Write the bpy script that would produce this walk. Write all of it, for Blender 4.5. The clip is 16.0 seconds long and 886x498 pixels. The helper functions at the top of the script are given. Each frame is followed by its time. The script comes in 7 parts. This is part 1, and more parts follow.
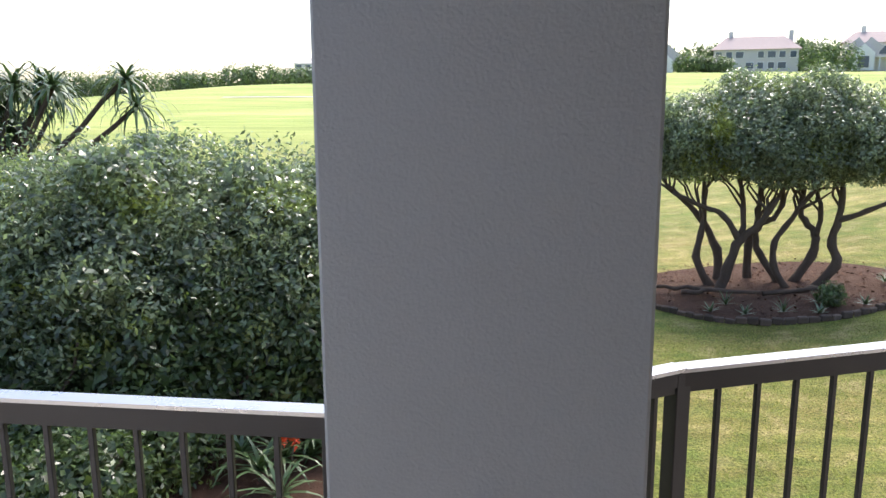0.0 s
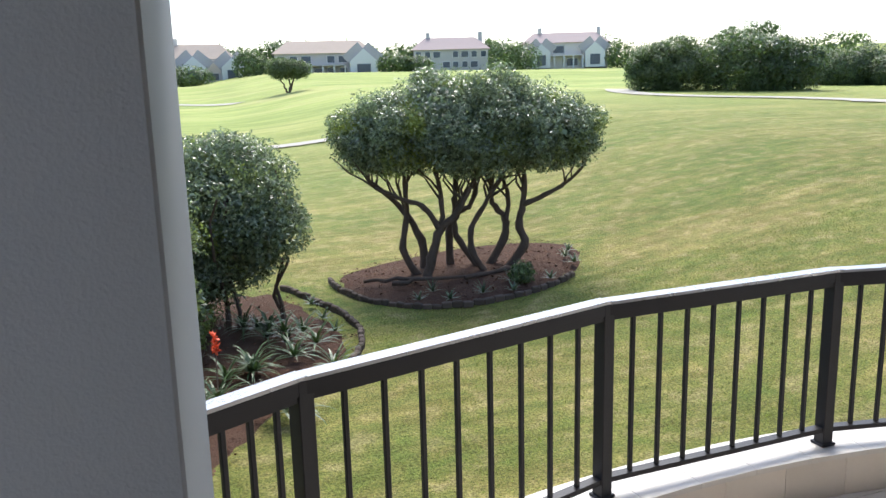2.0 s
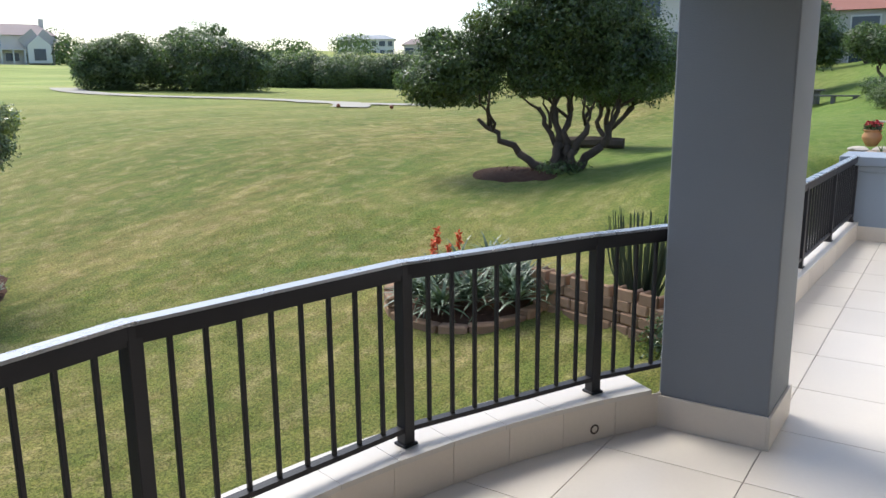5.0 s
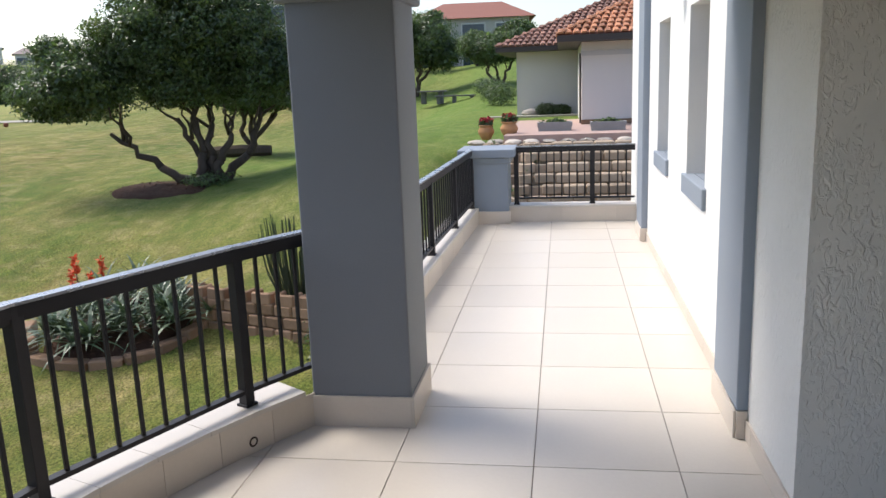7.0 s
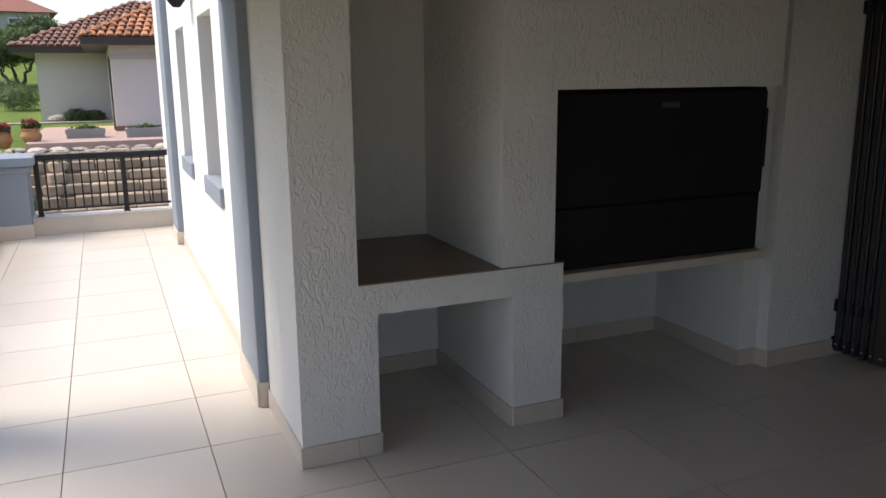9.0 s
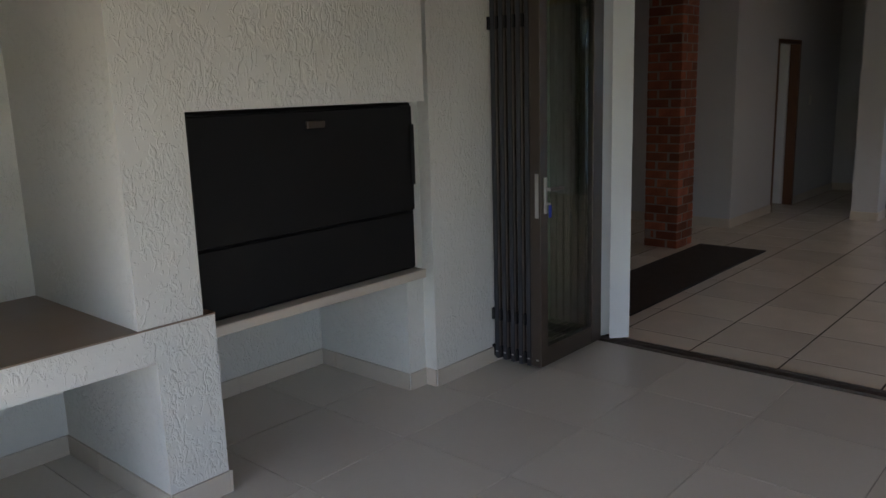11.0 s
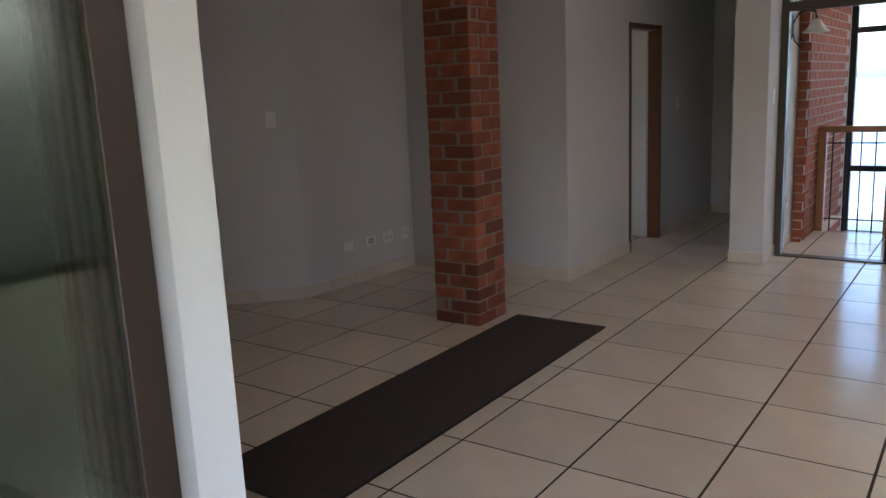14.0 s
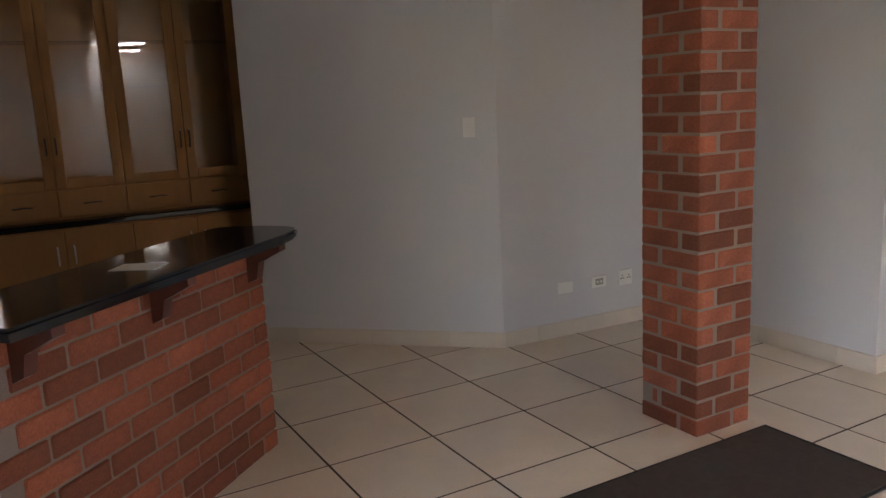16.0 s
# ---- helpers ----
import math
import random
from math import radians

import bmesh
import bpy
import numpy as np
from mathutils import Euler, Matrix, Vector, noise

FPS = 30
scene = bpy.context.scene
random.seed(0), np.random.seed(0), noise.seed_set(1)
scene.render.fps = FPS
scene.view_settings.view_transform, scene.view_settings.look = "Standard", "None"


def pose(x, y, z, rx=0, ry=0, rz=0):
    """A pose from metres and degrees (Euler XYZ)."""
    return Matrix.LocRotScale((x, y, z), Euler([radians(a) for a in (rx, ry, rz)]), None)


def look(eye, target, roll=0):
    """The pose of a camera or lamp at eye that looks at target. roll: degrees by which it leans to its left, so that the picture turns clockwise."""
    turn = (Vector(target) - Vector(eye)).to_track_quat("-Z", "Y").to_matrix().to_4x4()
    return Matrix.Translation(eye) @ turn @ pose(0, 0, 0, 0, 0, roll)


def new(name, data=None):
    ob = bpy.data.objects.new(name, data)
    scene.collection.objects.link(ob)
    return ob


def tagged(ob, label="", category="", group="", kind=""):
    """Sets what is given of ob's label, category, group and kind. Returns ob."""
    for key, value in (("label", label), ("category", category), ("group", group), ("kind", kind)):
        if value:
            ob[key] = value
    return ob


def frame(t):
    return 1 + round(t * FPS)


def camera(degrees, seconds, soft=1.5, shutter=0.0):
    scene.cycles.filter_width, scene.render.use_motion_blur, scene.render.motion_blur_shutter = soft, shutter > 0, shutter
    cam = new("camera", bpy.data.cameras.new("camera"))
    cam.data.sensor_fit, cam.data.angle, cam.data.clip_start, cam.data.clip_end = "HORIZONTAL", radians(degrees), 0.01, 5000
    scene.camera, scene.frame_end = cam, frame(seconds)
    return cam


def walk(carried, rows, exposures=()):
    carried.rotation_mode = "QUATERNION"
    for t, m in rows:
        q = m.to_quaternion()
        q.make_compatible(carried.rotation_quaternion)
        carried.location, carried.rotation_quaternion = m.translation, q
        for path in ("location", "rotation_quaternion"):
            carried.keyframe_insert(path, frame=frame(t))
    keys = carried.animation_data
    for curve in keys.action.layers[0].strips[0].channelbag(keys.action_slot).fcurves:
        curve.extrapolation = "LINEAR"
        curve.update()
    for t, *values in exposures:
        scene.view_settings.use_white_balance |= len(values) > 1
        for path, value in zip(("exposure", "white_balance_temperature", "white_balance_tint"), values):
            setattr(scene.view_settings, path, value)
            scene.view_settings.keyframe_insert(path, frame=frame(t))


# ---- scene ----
cam = camera(58.8, 16.0)

PATH = [
    (0, (-4.605, -0.490, 1.672), (-4.636, 1.473, 1.290), -0.3),
    (0.5, (-4.509, -0.476, 1.680), (-4.261, 1.470, 1.292), -0.3),
    (1, (-4.425, -0.493, 1.688), (-4.006, 1.423, 1.298), -0.7),
    (1.5, (-4.358, -0.485, 1.670), (-3.803, 1.397, 1.281), -1.1),
    (2, (-4.279, -0.426, 1.667), (-3.631, 1.425, 1.275), -1.5),
    (2.5, (-4.147, -0.287, 1.665), (-3.368, 1.512, 1.269), -1.6),
    (3, (-3.990, -0.202, 1.657), (-3.037, 1.512, 1.259), -1.5),
    (3.5, (-3.683, -0.121, 1.644), (-2.590, 1.509, 1.239), -1.7),
    (4, (-3.423, -0.08, 1.627), (-2.19, 1.441, 1.217), -1.7),
    (4.5, (-3.206, -0.023, 1.616), (-1.771, 1.308, 1.202), -1.2),
    (5, (-3.099, -0.011, 1.592), (-1.469, 1.072, 1.18), -0.5),
    (5.2, (-3.083, -0.029, 1.605), (-1.394, 0.959, 1.19), -0.7),
    (7.3, (-3.086, -0.157, 1.611), (-1.137, 0.006, 1.193), -1.8),
    (7.5, (-3.132, -0.18, 1.611), (-1.177, -0.125, 1.191), -1.4),
    (8, (-3.286, -0.218, 1.61), (-1.348, -0.478, 1.187), -1.0),
    (8.5, (-3.384, -0.245, 1.611), (-1.504, -0.782, 1.186), -0.7),
    (9, (-3.417, -0.286, 1.607), (-1.62, -1.054, 1.181), -0.6),
    (9.5, (-3.419, -0.324, 1.604), (-1.709, -1.269, 1.176), -0.8),
    (9.7, (-3.408, -0.346, 1.603), (-1.732, -1.351, 1.175), -0.9),
    (11.8, (-2.739, -1.138, 1.613), (-1.679, -2.783, 1.199), -1.3),
    (12, (-2.673, -1.379, 1.626), (-1.655, -3.048, 1.202), -1.0),
    (12.5, (-2.598, -1.974, 1.594), (-1.668, -3.695, 1.178), -1.4),
    (13, (-2.55, -2.512, 1.579), (-1.597, -4.221, 1.168), -1.4),
    (13.2, (-2.544, -2.659, 1.557), (-1.58, -4.365, 1.155), -1.8),
    (13.5, (-2.563, -3.019, 1.543), (-1.557, -4.702, 1.148), -2.2),
    (14, (-2.472, -3.503, 1.53), (-1.336, -5.102, 1.14), -2.6),
    (14.5, (-2.387, -3.944, 1.545), (-1.19, -5.498, 1.156), -2.4),
    (15, (-2.261, -4.371, 1.531), (-0.995, -5.871, 1.147), -2.4),
    (15.2, (-2.211, -4.53, 1.551), (-0.864, -5.958, 1.168), -2.6),
    (15.5, (-2.164, -4.708, 1.537), (-0.671, -5.987, 1.166), -2.8),
    (16, (-2.121, -5.111, 1.553), (-0.407, -6.072, 1.184), -2.8),
]
walk(cam, [(t, look(eye, target, roll)) for t, eye, target, roll in PATH],
     exposures=[(0.0, 1.55, 6500, 13), (1.2, 1.42, 6350, 11), (3.0, 1.05, 6150, 9), (5.2, 0.85, 6250, 9), (7.3, 0.8, 6500, 12), (9.0, 0.85, 6700, 13), (9.7, 0.9, 6700, 13),
                (11.8, 2.75, 6500, 12), (12.5, 2.95, 6500, 12), (13.0, 3.15, 6550, 13), (14.5, 3.6, 6750, 15), (15.3, 4.1, 6850, 16), (16.0, 4.5, 6700, 14)])

# ---------------------------------------------------------------- world, sun
SUN_DIR = Vector((0.30, 0.78, 1.15)).normalized()
world = bpy.data.worlds.new("sky")
scene.world = world
world.use_nodes = True
wn = world.node_tree
sky = wn.nodes.new("ShaderNodeTexSky")
sky.sky_type = "NISHITA"
sky.sun_disc = False
sky.sun_elevation = math.asin(SUN_DIR.z)
sky.sun_rotation = math.atan2(SUN_DIR.x, SUN_DIR.y)
sky.air_density, sky.dust_density, sky.ozone_density = 1.0, 2.2, 1.5
wn.links.new(sky.outputs[0], wn.nodes["Background"].inputs[0])
wn.nodes["Background"].inputs[1].default_value = 0.15
sun = new("sun", bpy.data.lights.new("sun", "SUN"))
sun.data.energy, sun.data.angle, sun.data.color = 2.1, radians(28), (1.0, 0.95, 0.86)
sun.matrix_world = look(SUN_DIR * 50, (0, 0, 0))


# ---------------------------------------------------------------- materials
def M(name, col, rough=0.6, var=0.12, scale=6.0, bump=0.0, bscale=80.0, metal=0.0, rand=0.0, island=0.0,
      stain=0.0, stain_col=None, stretch=(1, 1, 1), spec=0.5, fine=0.5):
    """A procedural surface: two scales of tone, bump, and a tone of its own for each object or island."""
    m = bpy.data.materials.new(name)
    m.use_nodes = True
    nt = m.node_tree
    b = nt.nodes["Principled BSDF"]
    geo = nt.nodes.new("ShaderNodeTexCoord")
    mp = nt.nodes.new("ShaderNodeMapping")
    mp.inputs["Scale"].default_value = stretch
    nt.links.new(geo.outputs["Object"], mp.inputs[0])
    n1 = nt.nodes.new("ShaderNodeTexNoise")
    n1.inputs["Scale"].default_value, n1.inputs["Detail"].default_value = scale, 6
    n2 = nt.nodes.new("ShaderNodeTexNoise")
    n2.inputs["Scale"].default_value, n2.inputs["Detail"].default_value = bscale, 4
    nt.links.new(mp.outputs[0], n1.inputs[0])
    nt.links.new(mp.outputs[0], n2.inputs[0])

    def math_node(op, a, c):
        q = nt.nodes.new("ShaderNodeMath")
        q.operation = op
        for i, v in enumerate((a, c)):
            if isinstance(v, (int, float)):
                q.inputs[i].default_value = v
            else:
                nt.links.new(v, q.inputs[i])
        return q.outputs[0]
    s = math_node("ADD", math_node("MULTIPLY", n1.outputs["Fac"], 2 * var), 1 - var)
    s = math_node("MULTIPLY", s, math_node("ADD", math_node("MULTIPLY", n2.outputs["Fac"], 2 * var * fine), 1 - var * fine))
    if rand:
        oi = nt.nodes.new("ShaderNodeObjectInfo")
        s = math_node("MULTIPLY", s, math_node("ADD", math_node("MULTIPLY", oi.outputs["Random"], 2 * rand), 1 - rand))
    if island:
        g = nt.nodes.new("ShaderNodeNewGeometry")
        s = math_node("MULTIPLY", s, math_node("ADD", math_node("MULTIPLY", g.outputs["Random Per Island"], 2 * island), 1 - island))
    mul = nt.nodes.new("ShaderNodeVectorMath")
    mul.operation = "SCALE"
    mul.inputs[0].default_value = col
    nt.links.new(s, mul.inputs["Scale"])
    out = mul.outputs[0]
    if stain:
        n3 = nt.nodes.new("ShaderNodeTexNoise")
        n3.inputs["Scale"].default_value, n3.inputs["Detail"].default_value = scale * 0.35, 5
        nt.links.new(mp.outputs[0], n3.inputs[0])
        rmp = nt.nodes.new("ShaderNodeMapRange")
        rmp.inputs[1].default_value, rmp.inputs[2].default_value = 0.5, 0.72
        nt.links.new(n3.outputs["Fac"], rmp.inputs[0])
        mx = nt.nodes.new("ShaderNodeMixRGB")
        mx.inputs[2].default_value = (*(stain_col or [c * 0.6 for c in col]), 1)
        nt.links.new(math_node("MULTIPLY", rmp.outputs[0], stain), mx.inputs[0])
        nt.links.new(out, mx.inputs[1])
        out = mx.outputs[0]
    nt.links.new(out, b.inputs["Base Color"])
    rr = math_node("ADD", math_node("MULTIPLY", n1.outputs["Fac"], 0.16), rough - 0.08)
    nt.links.new(rr, b.inputs["Roughness"])
    b.inputs["Metallic"].default_value = metal
    b.inputs["Specular IOR Level"].default_value = spec
    if bump:
        bp = nt.nodes.new("ShaderNodeBump")
        bp.inputs["Strength"].default_value, bp.inputs["Distance"].default_value = 1.0, bump
        nt.links.new(n2.outputs["Fac"], bp.inputs["Height"])
        nt.links.new(bp.outputs[0], b.inputs["Normal"])
    return m


def glass(name, tint=(1, 1, 1)):
    m = bpy.data.materials.new(name)
    m.use_nodes = True
    b = m.node_tree.nodes["Principled BSDF"]
    b.inputs["Base Color"].default_value = (*tint, 1)
    b.inputs["Roughness"].default_value = 0.01
    b.inputs["Transmission Weight"].default_value = 1.0
    b.inputs["IOR"].default_value = 1.45
    return m


def glow(name, col, strength):
    m = bpy.data.materials.new(name)
    m.use_nodes = True
    b = m.node_tree.nodes["Principled BSDF"]
    b.inputs["Base Color"].default_value = (*col, 1)
    b.inputs["Emission Color"].default_value = (*col, 1)
    b.inputs["Emission Strength"].default_value = strength
    return m


def plaster(name, col, relief=0.02):
    """Hand-trowelled plaster: vertical drips and dabs on an otherwise flat coat."""
    m = M(name, col, rough=0.72, var=0.05, scale=2.5, bscale=30, stain=0.12)
    nt = m.node_tree
    tc = next(n for n in nt.nodes if n.type == "TEX_COORD")
    mp = nt.nodes.new("ShaderNodeMapping")
    mp.inputs["Scale"].default_value = (36, 36, 21)
    n = nt.nodes.new("ShaderNodeTexNoise")
    n.inputs["Scale"].default_value, n.inputs["Detail"].default_value, n.inputs["Roughness"].default_value = 1.0, 3, 0.55
    n.inputs["Distortion"].default_value = 1.2
    nt.links.new(tc.outputs["Object"], mp.inputs[0])
    nt.links.new(mp.outputs[0], n.inputs[0])
    r = nt.nodes.new("ShaderNodeMapRange")
    r.inputs[1].default_value, r.inputs[2].default_value = 0.47, 0.66
    low = nt.nodes.new("ShaderNodeTexNoise")
    low.inputs["Scale"].default_value = 4.0
    nt.links.new(tc.outputs["Object"], low.inputs[0])
    am = nt.nodes.new("ShaderNodeMath")
    am.operation = "MULTIPLY_ADD"
    am.inputs[1].default_value, am.inputs[2].default_value = 0.75, -0.37
    nt.links.new(low.outputs["Fac"], am.inputs[0])
    ad = nt.nodes.new("ShaderNodeMath")
    nt.links.new(n.outputs["Fac"], ad.inputs[0])
    nt.links.new(am.outputs[0], ad.inputs[1])
    nt.links.new(ad.outputs[0], r.inputs[0])
    bp = nt.nodes.new("ShaderNodeBump")
    bp.inputs["Strength"].default_value, bp.inputs["Distance"].default_value = 0.7, relief
    nt.links.new(r.outputs[0], bp.inputs["Height"])
    nt.links.new(bp.outputs[0], nt.nodes["Principled BSDF"].inputs["Normal"])
    return m


def lawn_material():
    m = bpy.data.materials.new("lawn")
    m.use_nodes = True
    nt = m.node_tree
    b = nt.nodes["Principled BSDF"]
    tc = nt.nodes.new("ShaderNodeTexCoord")

    def noise_at(s, d, stretch=(1, 1, 1)):
        mp = nt.nodes.new("ShaderNodeMapping")
        mp.inputs["Scale"].default_value = stretch
        n = nt.nodes.new("ShaderNodeTexNoise")
        n.inputs["Scale"].default_value, n.inputs["Detail"].default_value, n.inputs["Roughness"].default_value = s, d, 0.62
        nt.links.new(tc.outputs["Object"], mp.inputs[0])
        nt.links.new(mp.outputs[0], n.inputs[0])
        return n.outputs["Fac"]

    def ramp(fac, stops):
        r = nt.nodes.new("ShaderNodeValToRGB")
        e = r.color_ramp.elements
        while len(e) < len(stops):
            e.new(0.5)
        for k, (p, c) in zip(e, stops):
            k.position, k.color = p, (*c, 1)
        nt.links.new(fac, r.inputs[0])
        return r.outputs[0]

    def mix(kind, f, a, c):
        q = nt.nodes.new("ShaderNodeMixRGB")
        q.blend_type = kind
        for i, v in enumerate((f, a, c)):
            if isinstance(v, float):
                q.inputs[i].default_value = v
            else:
                nt.links.new(v, q.inputs[i])
        return q.outputs[0]
    big = ramp(noise_at(0.2, 7, (0.6, 1.8, 1)), [(0.38, (0.14, 0.18, 0.036)), (0.5, (0.225, 0.22, 0.058)), (0.60, (0.35, 0.285, 0.10))])
    straw = ramp(noise_at(1.9, 8), [(0.38, (0.10, 0.16, 0.028)), (0.52, (0.21, 0.21, 0.06)), (0.64, (0.40, 0.33, 0.16))])
    tint = mix("MIX", 0.5, big, straw)
    streak = ramp(noise_at(1.1, 7, (0.45, 2.6, 1)), [(0.36, (0.76, 0.72, 0.62)), (0.5, (0.97, 0.97, 0.95)), (0.64, (1.25, 1.2, 1.15))])
    tint = mix("MULTIPLY", 0.75, tint, streak)
    blades = ramp(noise_at(30, 6), [(0.36, (0.28, 0.30, 0.28)), (0.55, (0.95, 0.95, 0.95)), (0.7, (1.35, 1.3, 1.2))])
    col = mix("MULTIPLY", 0.85, tint, blades)
    # far fairways are watered and greener
    sep = nt.nodes.new("ShaderNodeSeparateXYZ")
    nt.links.new(tc.outputs["Object"], sep.inputs[0])
    far = nt.nodes.new("ShaderNodeMapRange")
    far.inputs[1].default_value, far.inputs[2].default_value = 17, 70
    nt.links.new(sep.outputs[1], far.inputs[0])
    stripe = ramp(noise_at(0.05, 6, (0.5, 1.6, 1)), [(0.35, (0.23, 0.285, 0.08)), (0.5, (0.29, 0.34, 0.10)), (0.65, (0.37, 0.37, 0.14))])
    mown = ramp(noise_at(0.35, 6, (0.35, 2.2, 1)), [(0.38, (0.72, 0.76, 0.68)), (0.5, (0.98, 0.98, 0.95)), (0.62, (1.15, 1.1, 1.1))])
    stripe = mix("MULTIPLY", 0.8, stripe, mown)
    col = mix("MIX", far.outputs[0], col, stripe)
    east = nt.nodes.new("ShaderNodeMapRange")
    east.inputs[1].default_value, east.inputs[2].default_value, east.inputs[4].default_value = 9, 17, 0.7
    nt.links.new(sep.outputs[0], east.inputs[0])
    south = nt.nodes.new("ShaderNodeMapRange")
    south.inputs[1].default_value, south.inputs[2].default_value = 16, 6
    nt.links.new(sep.outputs[1], south.inputs[0])
    both = nt.nodes.new("ShaderNodeMath")
    both.operation = "MULTIPLY"
    nt.links.new(east.outputs[0], both.inputs[0])
    nt.links.new(south.outputs[0], both.inputs[1])
    lush = ramp(noise_at(2.2, 6), [(0.35, (0.085, 0.17, 0.028)), (0.55, (0.135, 0.225, 0.042)), (0.7, (0.19, 0.25, 0.06))])
    col = mix("MIX", both.outputs[0], col, lush)
    nt.links.new(col, b.inputs["Base Color"])
    b.inputs["Roughness"].default_value = 0.9
    b.inputs["Specular IOR Level"].default_value = 0.15
    bp = nt.nodes.new("ShaderNodeBump")
    bp.inputs["Strength"].default_value, bp.inputs["Distance"].default_value = 1.0, 0.05
    nt.links.new(noise_at(24, 5), bp.inputs["Height"])
    nt.links.new(bp.outputs[0], b.inputs["Normal"])
    return m


def leaf_material(name, col, rough=0.38, island=0.45, yellow=0.0, thin=0.32):
    m = M(name, col, rough=rough, var=0.1, scale=2.0, bscale=15, island=island, spec=0.55)
    nt = m.node_tree
    b = nt.nodes["Principled BSDF"]
    if yellow:
        src = b.inputs["Base Color"].links[0].from_socket
        g = nt.nodes.new("ShaderNodeTexNoise")
        g.inputs["Scale"].default_value, g.inputs["Detail"].default_value = 1.1, 4
        tc = next(n for n in nt.nodes if n.type == "TEX_COORD")
        nt.links.new(tc.outputs["Object"], g.inputs[0])
        r = nt.nodes.new("ShaderNodeMapRange")
        r.inputs[1].default_value, r.inputs[2].default_value, r.inputs[4].default_value = 0.56, 0.68, yellow
        nt.links.new(g.outputs["Fac"], r.inputs[0])
        q = nt.nodes.new("ShaderNodeMixRGB")
        q.inputs[2].default_value = (0.21, 0.25, 0.045, 1)
        nt.links.new(r.outputs[0], q.inputs[0])
        nt.links.new(src, q.inputs[1])
        nt.links.new(q.outputs[0], b.inputs["Base Color"])
    # light that shines through the thin leaf
    tr = nt.nodes.new("ShaderNodeBsdfTranslucent")
    gain = nt.nodes.new("ShaderNodeVectorMath")
    gain.operation = "MULTIPLY"
    gain.inputs[1].default_value = (1.9, 2.1, 1.3)
    nt.links.new(b.inputs["Base Color"].links[0].from_socket, gain.inputs[0])
    nt.links.new(gain.outputs[0], tr.inputs["Color"])
    ms = nt.nodes.new("ShaderNodeMixShader")
    ms.inputs[0].default_value = thin
    nt.links.new(b.outputs[0], ms.inputs[1])
    nt.links.new(tr.outputs[0], ms.inputs[2])
    nt.links.new(ms.outputs[0], nt.nodes["Material Output"].inputs[0])
    return m


def brick_material(name, col):
    m = M(name, col, rough=0.85, var=0.26, scale=15, bump=0.004, bscale=120, rand=0.42, spec=0.3, stain=0.6, stain_col=[c * 0.42 for c in col], fine=1.4)
    return m


MAT_LAWN = lawn_material()
MAT_GREY = M("grey_paint", (0.165, 0.176, 0.192), rough=0.7, var=0.05, scale=3, bump=0.0015, bscale=160)
MAT_GREY_LIGHT = M("grey_blue_paint", (0.23, 0.265, 0.31), rough=0.65, var=0.06, scale=3, bump=0.001, bscale=160)
MAT_WALL = plaster("white_textured_plaster", (0.72, 0.715, 0.68), 0.0042)
MAT_WALL_FLAT = M("white_plaster", (0.76, 0.755, 0.73), rough=0.75, var=0.04, scale=2, bump=0.001, bscale=90, stain=0.12)
MAT_TILE = M("cream_floor_tile", (0.60, 0.545, 0.47), rough=0.33, var=0.05, scale=3, rand=0.05, stain=0.12, spec=0.45, bump=0.0004, bscale=50)
MAT_TILE_IN = M("beige_floor_tile", (0.77, 0.67, 0.555), rough=0.16, var=0.13, scale=3.4, rand=0.07, stain=0.5, stain_col=(0.60, 0.48, 0.37), spec=0.48)
MAT_SKIRT = M("cream_skirting_tile", (0.58, 0.51, 0.43), rough=0.4, var=0.07, scale=5, rand=0.06, stain=0.15)
MAT_GROUT = M("pale_grout", (0.36, 0.31, 0.27), rough=0.95, var=0.15, scale=8)
MAT_GROUT_DARK = M("dark_grout", (0.055, 0.038, 0.028), rough=0.95, var=0.2, scale=8)
MAT_CAP = M("kerb_capping", (0.54, 0.50, 0.45), rough=0.45, var=0.06, scale=4, stain=0.15)
MAT_RAIL = M("charcoal_powder_coat", (0.015, 0.014, 0.016), rough=0.45, var=0.15, scale=12, bump=0.0004, bscale=300, spec=0.3)
# paler than the rail paint: the sky's sheen is put into this colour
MAT_RAILCAP = M("sky_sheen_capping", (0.34, 0.34, 0.35), rough=0.28, var=0.08, scale=8, stain=0.2, metal=0.75)
MAT_BLACK = M("black_steel", (0.006, 0.006, 0.007), rough=0.62, var=0.25, scale=5, bump=0.0008, bscale=150, stain=0.3, stain_col=(0.02, 0.018, 0.016), spec=0.3)
# dark tone chosen to soak up bounced light under the terrace roof
MAT_CEIL_OUT = M("dark_unseen_ceiling", (0.15, 0.10, 0.065), rough=0.7, var=0.15, scale=5, stretch=(0.5, 8, 8), bscale=30)
MAT_CEIL = M("ceiling_paint", (0.72, 0.71, 0.68), rough=0.85, var=0.03, scale=2)
MAT_CEIL_IN = M("honey_timber_boards", (0.46, 0.31, 0.19), rough=0.6, var=0.15, scale=5, stretch=(8, 0.5, 8), bscale=30)
MAT_INT = M("interior_wall_paint", (0.565, 0.56, 0.575), rough=0.7, var=0.03, scale=1.2, bump=0.0006, bscale=200)
MAT_BRONZE = M("bronze_aluminium", (0.050, 0.036, 0.027), rough=0.38, var=0.12, scale=9, spec=0.5)
MAT_STEEL = M("brushed_steel", (0.55, 0.54, 0.52), rough=0.35, metal=1.0, var=0.1, scale=30)
MAT_BRICK = brick_material("red_face_brick", (0.27, 0.083, 0.045))
MAT_MORTAR = M("grey_mortar", (0.235, 0.18, 0.15), rough=0.95, var=0.15, scale=20, bump=0.003, bscale=150)
